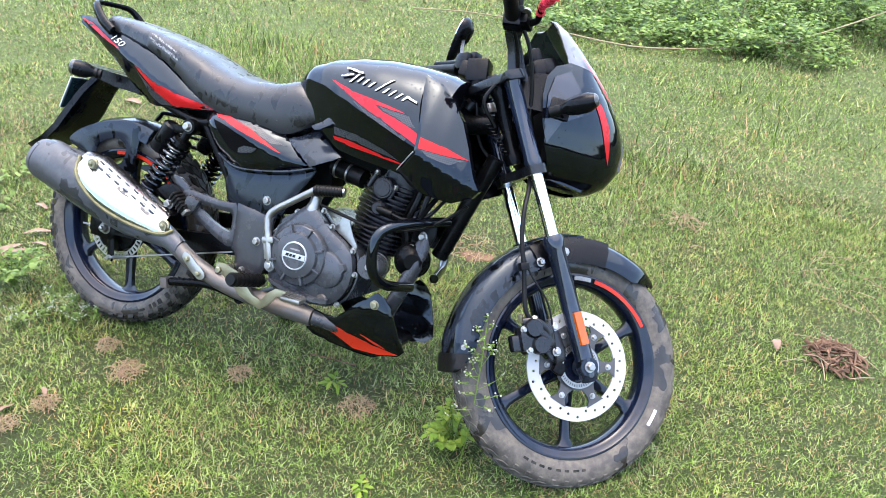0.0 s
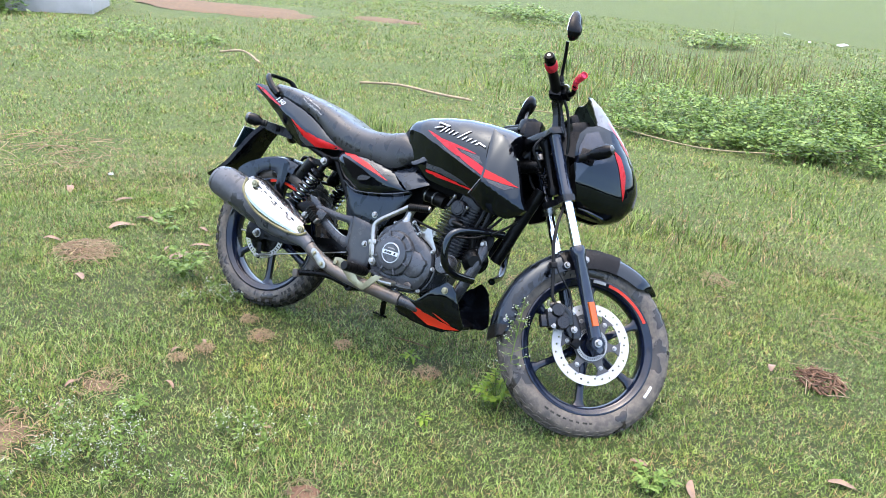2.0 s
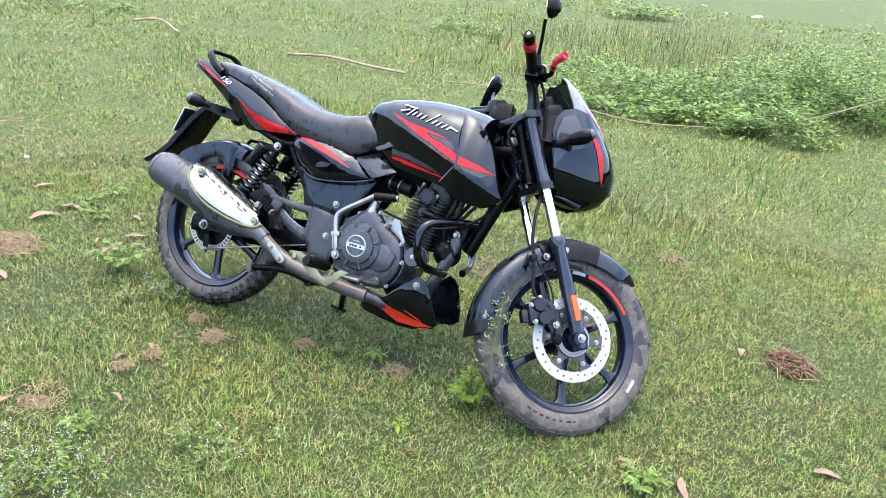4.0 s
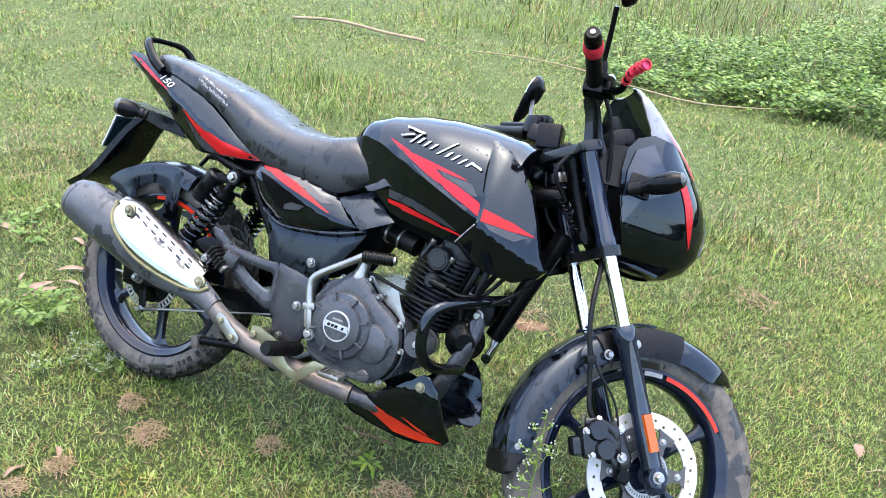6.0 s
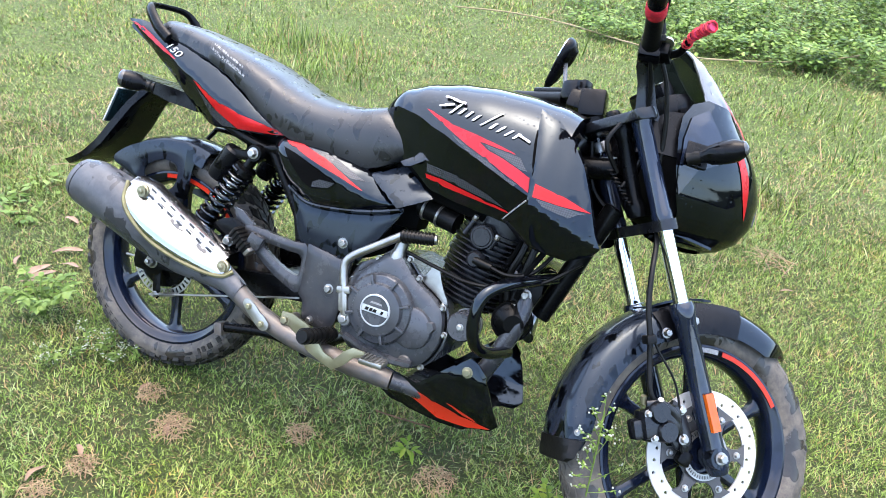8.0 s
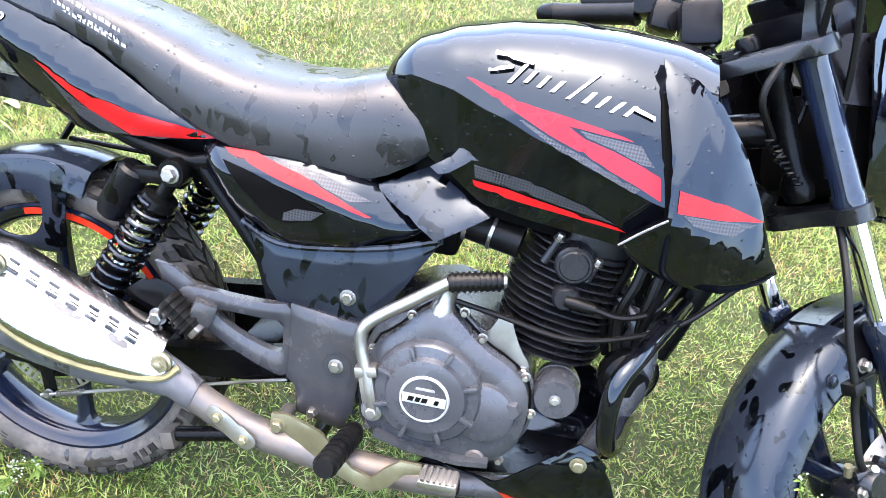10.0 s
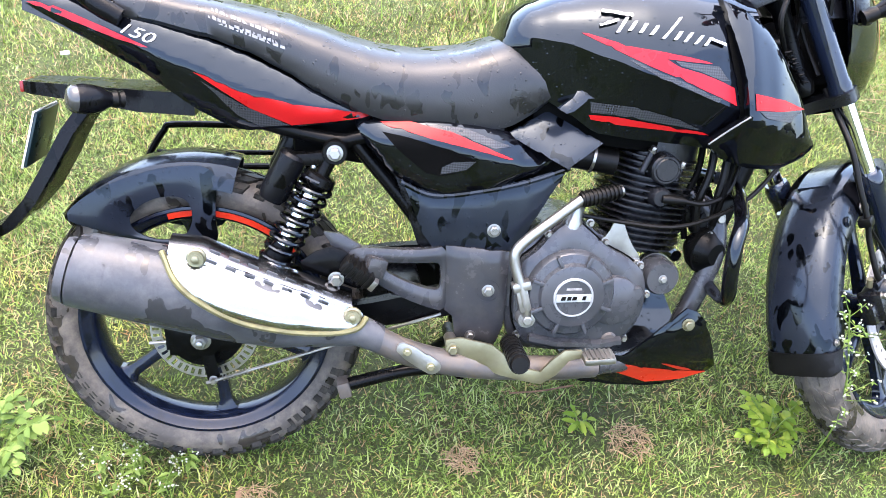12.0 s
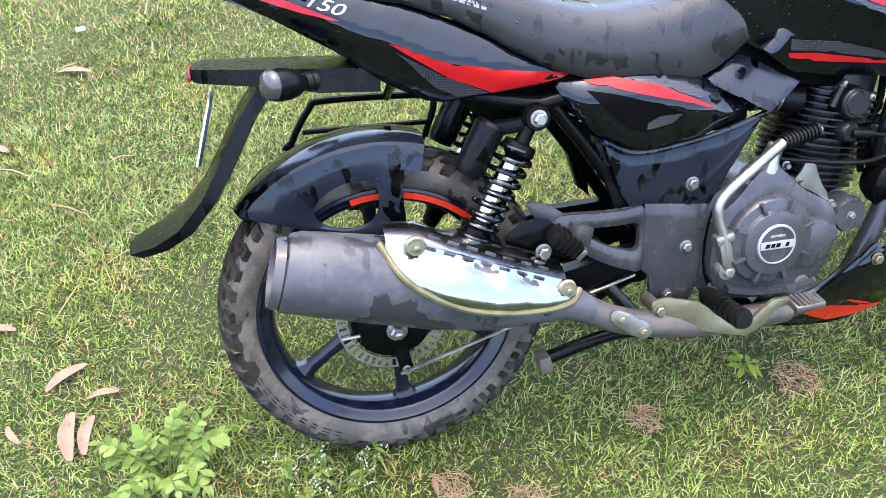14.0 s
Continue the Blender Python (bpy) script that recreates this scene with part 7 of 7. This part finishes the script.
r6 = random.Random(21)
sprig = thing("flowering_weed", "thin tall weed with tiny white flowers before the front wheel", "plant", Matrix.Translation((0.066, 1.478, swell(0.066, 1.478))))
st, fl, lv = bmesh.new(), bmesh.new(), bmesh.new()
main = [Vector(p) for p in ((0, 0, -0.005), (0.014, -0.004, 0.08), (0.026, -0.004, 0.17), (0.034, 0.020, 0.26), (0.042, 0.055, 0.33), (0.046, 0.079, 0.378))]
stalk(st, main, 0.0017)
line = spline(main, 8)
for k in range(26):
    p = line[int(len(line) * (0.42 + 0.56 * k / 26))]
    c = r6.uniform(0, 6.28)
    reach = r6.uniform(0.020, 0.060) * (1.3 if k < 9 else 0.8)
    tip = p + Vector((math.cos(c) * reach, math.sin(c) * reach, r6.uniform(0.008, 0.035)))
    stalk(st, [p, p.lerp(tip, 0.5) + Vector((0, 0, -0.003)), tip], 0.0008)
    for _ in range(4):
        f = r6.uniform(0.4, 1.0)
        b = r6.uniform(0, 6.28)
        leaf(lv, p.lerp(tip, f), (math.cos(b), math.sin(b), 0.4), (0, 0, 1), 0.012, 0.0042, points=4)
    for _ in range(3):
        o = tip + Vector((r6.uniform(-1, 1), r6.uniform(-1, 1), r6.uniform(-0.5, 1))) * 0.008
        bmesh.ops.create_icosphere(fl, subdivisions=1, radius=r6.uniform(0.0016, 0.0028), matrix=Matrix.Translation(o))
part("stem", st, WEED, sprig)
tagged(part("foliage", lv, WEED, sprig), kind="stuff")
tagged(part("blossom", fl, BLOSSOM, sprig), kind="stuff")
r5 = random.Random(31)
flower_stalks("flowering_weeds", "patch of low weeds with tiny white flowers", [(-1.02 + r5.gauss(0, 0.11), 0.93 + r5.gauss(0, 0.09)) for _ in range(26)], 22, 0.11)
flower_stalks("flowering_weeds", "low white-flowered weeds beside the rear tyre", [(-1.15 + r5.gauss(0, 0.07), 2.02 + r5.gauss(0, 0.06)) for _ in range(9)], 23, 0.06)
flower_stalks("flowering_weeds", "few white-flowered weeds in the grass", [(-0.62 + r5.gauss(0, 0.06), 1.15 + r5.gauss(0, 0.05)) for _ in range(7)], 24, 0.08)
bare = thing("dry_weed", "bare brown twiggy weed behind the front wheel", "plant", Matrix.Translation((0.62, 2.62, 0)))
bm = bmesh.new()
stalk(bm, [(0, 0, 0), (0.02, 0.01, 0.14), (0.07, 0.03, 0.30)], 0.0016)
stalk(bm, [(0.02, 0.01, 0.14), (-0.02, 0.03, 0.22), (-0.03, 0.02, 0.27)], 0.0011)
stalk(bm, [(0.04, 0.02, 0.22), (0.10, 0.0, 0.27), (0.14, 0.0, 0.29)], 0.001)
part("stem", bm, TWIG, bare)

# dead leaves, each curled its own way


def dead_leaf(x, y, length, width, turn, curl, seed):
    r = random.Random(seed)
    bm = bmesh.new()
    rows = []
    for k in range(9):
        f = k / 8
        w = width * 0.5 * math.sin(math.pi * (0.06 + 0.90 * f)) ** 0.6
        z = 0.012 + curl * length * (math.sin(f * math.pi * 1.3 + 0.4) * 0.12) + 0.006 * f
        c = Vector(((f - 0.5) * length, 0.08 * length * math.sin(f * 3), z))
        rows.append([c + Vector((0, s * w, abs(s) * w * 0.28)) for s in (-1, -0.5, 0, 0.5, 1)] + [c + Vector((0, s * w, abs(s) * w * 0.28 - 0.0008)) for s in (1, 0.5, 0, -0.5, -1)])
    ob = part("dead_leaf", loft(rows, bm=bm), DEADLEAF)
    ob.matrix_world = pose(x, y, swell(x, y), r.uniform(-7, 7), r.uniform(-4, 4), turn)
    return tagged(ob, "curled brown dead leaf lying on the grass", "leaf", "fallen leaves")


for x, y, l, turn in ((-1.455, 2.36, 0.11, 70), (-1.428, 2.345, 0.09, 62), (-1.42, 2.50, 0.09, 12), (-1.375, 2.42, 0.06, -20), (-1.50, 2.70, 0.07, -30), (-1.54, 2.42, 0.05, 100), (-1.06, 3.64, 0.10, -35)):
    dead_leaf(x, y, l, l * 0.26, turn, r5.uniform(0.2, 0.6), int(1000 + x * 100))
for x, y, l in ((-0.99, 1.36, 0.075), (-0.84, 1.76, 0.06), (-1.07, 1.58, 0.07), (-1.01, 1.66, 0.06), (-1.24, 1.15, 0.06), (0.67, 1.27, 0.13), (0.52, 1.36, 0.07), (1.12, 1.42, 0.10), (-1.86, 2.60, 0.18), (-1.80, 2.72, 0.14), (-2.06, 2.34, 0.10), (-1.72, 2.02, 0.10), (1.06, 2.13, 0.09), (-2.05, 2.95, 0.12), (-1.35, 3.35, 0.09), (0.95, 2.75, 0.06), (-0.95, 1.90, 0.05), (-1.28, 1.28, 0.07), (-2.4, 3.0, 0.12), (-1.6, 3.9, 0.12), (-0.6, 1.22, 0.045)):
    l *= 0.78
    dead_leaf(x, y, l, l * r5.uniform(0.2, 0.42), r5.uniform(-60, 110), r5.uniform(0.2, 0.9), int(2000 + x * 100 + y * 10))


def straw_pile(name, label, x, y, radius, count, seed, material, length=0.10, height=0.04, thick=0.0016):
    """A loose heap of dry stems."""
    r = random.Random(seed)
    bm = bmesh.new()
    for _ in range(count):
        a, d = r.uniform(0, 6.28), radius * math.sqrt(r.random())
        h = max(0.006, height * (1 - (d / radius) ** 2) * r.random()) + 0.006
        c = Vector((d * math.cos(a), d * math.sin(a), h))
        b = r.uniform(0, 6.28)
        o = Vector((math.cos(b), math.sin(b), r.uniform(-0.15, 0.25))) * length * r.uniform(0.3, 0.7)
        stalk(bm, [c - o, c + Vector((0, 0, r.uniform(0, 0.012))), c + o], thick * r.uniform(0.6, 1.3))
    ob = part(name, bm, material)
    ob.location = (x, y, swell(x, y))
    return tagged(ob, label, "debris", kind="stuff")


straw_pile("root_clump", "dark brown clump of dry roots and stems", 1.22, 2.08, 0.085, 120, 41, DUNG, 0.045, 0.05, 0.0030)
straw_pile("root_clump", "pale stems mixed into the root clump", 1.20, 2.07, 0.12, 14, 42, TWIG, 0.10, 0.04, 0.0014)
straw_pile("straw", "tuft of dry brown straw under the engine", -0.197, 1.69, 0.045, 120, 43, STRAW, 0.028, 0.020, 0.0007)
straw_pile("straw", "scattered hay on the meadow", -2.95, 3.62, 0.50, 120, 44, STRAW, 0.16, 0.025, 0.0016)
straw_pile("straw", "heap of reddish dry straw", -1.85, 2.27, 0.13, 260, 45, STRAW, 0.07, 0.04, 0.0011)
straw_pile("straw", "loose dry stems in thin grass", -1.60, 3.30, 0.7, 40, 46, STRAW, 0.10, 0.015, 0.0014)
straw_pile("straw", "small tuft of dry straw", 0.10, 2.62, 0.10, 50, 47, STRAW, 0.06, 0.02, 0.0010)
straw_pile("straw", "small tuft of dry straw", 0.95, 2.95, 0.08, 40, 48, STRAW, 0.08, 0.03, 0.0010)
straw_pile("straw", "small brown tuft of dry straw", -0.84, 1.77, 0.05, 130, 49, STRAW, 0.030, 0.022, 0.0007)
straw_pile("straw", "dry stems beside the path of grass", 1.5, 2.55, 0.25, 26, 50, STRAW, 0.12, 0.02, 0.0010)


for x, y in ((-0.986, 1.616), (-1.047, 1.531), (-0.924, 1.883), (-0.532, 1.795)):
    straw_pile("straw", "small pinkish tuft of dry straw in the grass", x, y, 0.032, 80, int(900 + 100 * x), STRAW, 0.028, 0.022, 0.0007)


def mound(name, label, x, y, rx, ry, h, seed, material, lumps=9.0):
    """A low irregular patch of earth."""
    bm = bmesh.new()
    rows, n = [], 40
    for k in range(8):
        f = k / 7
        ring = []
        for i in range(n):
            a = 2 * math.pi * i / n
            w = 1 + 0.30 * noise.noise((math.cos(a) * 1.6, math.sin(a) * 1.6, seed)) + 0.14 * noise.noise((math.cos(a) * 4, math.sin(a) * 4, seed + 5.0))
            px, py = rx * f * w * math.cos(a), ry * f * w * math.sin(a)
            ring.append((px, py, h * (1 - f ** 2.2) + h * 0.6 * (1 - f) * noise.noise((px * lumps, py * lumps, seed)) - 0.004 * (f > 0.95)))
        rows.append(ring)
    vs = [[bm.verts.new(p) for p in ring] for ring in rows[1:]]
    top = bm.verts.new(rows[0][0])
    for i in range(n):
        bm.faces.new((top, vs[0][i], vs[0][(i + 1) % n]))
    for a, b in zip(vs, vs[1:]):
        for i in range(n):
            bm.faces.new((a[i], b[i], b[(i + 1) % n], a[(i + 1) % n]))
    ob = part(name, bm, material, angle=80)
    ob.location = (x, y, swell(x, y))
    return tagged(ob, label, "earth", kind="stuff")


mound("earth_patch", "bare reddish-brown earth showing through the grass", -1.36, 0.97, 0.13, 0.11, 0.006, 1.3, EARTH)
mound("earth_patch", "small patch of bare brown earth", -1.20, 1.31, 0.06, 0.035, 0.005, 2.3, EARTH)
mound("earth_patch", "small reddish-brown patch of loose earth", -1.86, 2.27, 0.10, 0.07, 0.012, 3.3, EARTH)
mound("earth_patch", "bare reddish earth by the cement slab", -5.4, 11.7, 1.5, 0.8, 0.02, 4.3, EARTH, 2.0)
mound("earth_patch", "brown patch of bare earth", -2.9, 12.2, 0.6, 0.3, 0.02, 5.3, EARTH, 2.0)
mound("dung_heap", "small dark heap of dried dung", -0.40, 0.97, 0.05, 0.038, 0.018, 6.3, DUNG, 60.0)
mound("earth_patch", "thin dark brown patch behind the wheels", 0.12, 2.58, 0.08, 0.04, 0.004, 8.3, DUNG, 20.0)


straw_pile("straw", "reddish dry litter over bare earth", -1.34, 0.98, 0.17, 150, 51, STRAW, 0.045, 0.015, 0.0011)
straw_pile("straw", "small scatter of dry litter on bare earth", -1.20, 1.31, 0.09, 60, 52, STRAW, 0.035, 0.012, 0.0010)
straw_pile("straw", "dry root scraps on the dung heap", -0.40, 0.97, 0.06, 45, 53, DRYSTALK, 0.03, 0.025, 0.0012)


def stick(name, label, pts, radius, material, category):
    bm = tube([(x, y, swell(x, y) + h) for x, y, h in pts], radius, 8, smooth=4)
    return tagged(part(name, bm, material), label, category)


stick("dry_reed", "long pale dry reed lying on the meadow", [(-1.84, 6.80, 0.03), (-1.45, 6.74, 0.06), (-1.05, 6.62, 0.04), (-0.73, 6.55, 0.03)], 0.012, TWIG, "stick")
stick("dry_reed", "short crooked dry reed with a standing twig", [(-3.6, 7.6, 0.03), (-3.3, 7.5, 0.08), (-3.0, 7.2, 0.03)], 0.012, TWIG, "stick")
stick("tether_rope", "thin pale rope lying across the meadow through the bush", [(-0.36, 6.38, 0.03), (0.01, 6.34, 0.04), (0.41, 6.15, 0.05), (0.80, 5.86, 0.04), (1.19, 5.62, 0.04), (1.60, 5.66, 0.04), (1.95, 5.74, 0.05), (2.30, 5.80, 0.10), (2.60, 5.86, 0.18), (3.4, 6.2, 0.38), (4.6, 6.9, 0.60)], 0.0055, ROPE, "rope")
stick("twig", "thin dry twig lying in the grass", [(-0.36, 1.90, 0.02), (-0.30, 1.87, 0.03), (-0.22, 1.86, 0.02)], 0.002, DUNG, "twig")

# bushes and tall grass in the distance


def bush(name, label, spots, seed, material, leaf_len=0.040):
    """A low sprawling bush: stems out of several roots, with many separate leaves."""
    r = random.Random(seed)
    x0, y0 = spots[0][:2]
    ob = thing(name, label, "bush", Matrix.Translation((x0, y0, swell(x0, y0))))
    st, lv = bmesh.new(), []
    verts, faces = [], []
    for x, y, rad, h, count in spots:
        base = Vector((x - x0, y - y0, 0))
        for k in range(max(4, count // 26)):
            a, d = r.uniform(0, 6.28), rad * math.sqrt(r.random())
            clump = 0.55 + 0.75 * noise.noise(((x + d * math.cos(a)) * 2.6, (y + d * math.sin(a)) * 2.6, seed)) + r.uniform(-0.1, 0.25)
            tall = h * max(0.25, clump) * (1 - 0.4 * (d / rad) ** 2) * 1.15
            foot = base + Vector((math.cos(a) * d, math.sin(a) * d, 0))
            head = foot + Vector((r.gauss(0, 0.18), r.gauss(0, 0.18), 1)) * tall
            if k % 6 == 0:
                stalk(st, [foot, foot.lerp(head, 0.5) + Vector((r.gauss(0, 0.012), r.gauss(0, 0.012), 0)), head], 0.0018)
            for _ in range(26):
                f = 1 - 0.85 * r.random() ** 1.6
                b = r.uniform(0, 6.28)
                away = Vector((math.cos(b), math.sin(b), r.uniform(-0.2, 0.35)))
                p = foot.lerp(head, f) + away * leaf_len * r.uniform(0.2, 2.2) * (1.25 - 0.6 * f)
                o = (away + Vector((0, 0, r.uniform(-0.5, 0.2)))).normalized() * leaf_len * r.uniform(0.6, 1.3)
                s = Vector((-o.y, o.x, r.uniform(-0.02, 0.02))) * 0.28
                i = len(verts)
                verts += [p, p + o * 0.45 + s, p + o, p + o * 0.45 - s]
                faces += [(i, i + 1, i + 2), (i, i + 2, i + 3)]
    tagged(part("stem", st, WEED, ob), kind="stuff")
    me = bpy.data.meshes.new("foliage")
    me.from_pydata(verts, [], faces)
    me.materials.append(material)
    fo = new("foliage", me)
    fo.parent = ob
    tagged(fo, kind="stuff")
    return ob


bush("bush", "low sprawling bright green bush", [(0.75, 6.25, 0.30, 0.20, 900), (1.2, 6.1, 0.40, 0.22, 1500), (1.0, 6.9, 0.5, 0.34, 2300)], 61, BUSH)
bush("bush", "wide low green bush grown through by a rope", [(1.80, 5.95, 0.42, 0.26, 2000), (2.3, 5.85, 0.45, 0.33, 2600), (2.1, 6.6, 0.6, 0.42, 3600), (1.65, 6.8, 0.5, 0.30, 2200)], 62, BUSH)
bush("bush", "taller dark green bush", [(2.95, 6.6, 0.55, 0.60, 4000), (3.4, 7.2, 0.6, 0.70, 4000), (2.9, 7.6, 0.5, 0.5, 2500), (3.9, 7.9, 0.6, 0.6, 2800)], 63, BUSH)
bush("bush", "green bush beside the cement slab", [(-7.6, 9.2, 0.6, 0.55, 1500), (-8.2, 9.9, 0.7, 0.7, 1500)], 64, BUSH, 0.08)
bush("bush", "low broad-leaved weeds in the meadow", [(-0.3, 9.6, 0.45, 0.20, 800)], 65, BUSH)
bush("bush", "low green weeds far out in the meadow", [(-0.9, 15.0, 0.9, 0.25, 900), (2.4, 13.4, 0.6, 0.25, 600)], 66, BUSH, 0.09)
bush("bush", "low dark weeds in the meadow", [(-5.0, 8.0, 0.6, 0.16, 900), (-4.2, 8.2, 0.4, 0.12, 500)], 67, BUSH)
blades("grass_tuft", "soft tuft of longer pale grass", 0, None, rng, 0.16, 0.005, 36, GRASS, where=np.stack([rng.normal(-1.3, 0.22, 420), rng.normal(5.1, 0.2, 420)], 1))
bush("bush", "low weeds near the dry straw", [(-1.75, 2.85, 0.18, 0.06, 110)], 69, WEED, 0.035)
tall = np.stack([rng.normal(2.3, 1.1, 420), rng.normal(9.3, 1.0, 420)], 1)
blades("tall_grass", "tall thin brownish grass stalks", 0, None, rng, 0.55, 0.006, 12, DRYSTALK, where=tall)
tall = np.stack([rng.normal(1.9, 1.3, 1800), rng.normal(8.6, 1.2, 1800)], 1)
blades("tall_grass", "tall green grass behind the bushes", 0, None, rng, 0.26, 0.010, 34, GRASS, where=tall)
for cx, cy, n, s in ((-0.3, 7.6, 700, 0.35), (0.5, 7.9, 600, 0.35), (-2.3, 6.2, 500, 0.4), (-4.6, 8.6, 700, 0.6), (-1.0, 4.6, 350, 0.22), (0.75, 3.6, 420, 0.28), (1.9, 4.6, 350, 0.35), (0.2, 11.5, 600, 0.6), (3.2, 11.0, 700, 0.8), (-2.6, 9.8, 500, 0.5)):
    spot = np.stack([rng.normal(cx, s, n), rng.normal(cy, s, n)], 1)
    blades("grass_tuft", "thick tuft of longer green grass", 0, None, rng, 0.13, 0.006, 42, GRASS, where=spot)

# cement slab and scraps
slab = block((1.1, 1.2, 0.35), (-7.1, 10.1, 0.12), (0, 0, 20), 0.03)
tagged(part("cement_slab", slab, CEMENT), "pale weathered cement slab at the meadow's edge", "slab")
for k, (x, y, w) in enumerate(((-2.32, 3.28, 0.025), (4.87, 15.6, 0.22), (4.27, 15.5, 0.10), (-0.81, 17.5, 0.16), (4.1, 16.6, 0.12), (-0.97, 3.86, 0.03))):
    s = block((w, w * 0.45, 0.012), (0, 0, 0.02), (8, -6, 0), 0.003)
    ob = part("paper_scrap", s, PAPER)
    ob.matrix_world = pose(x, y, swell(x, y) + 0.01, 0, 0, 37 * k)
    tagged(ob, "small crumpled white scrap lying in the grass", "litter", "scraps of litter")
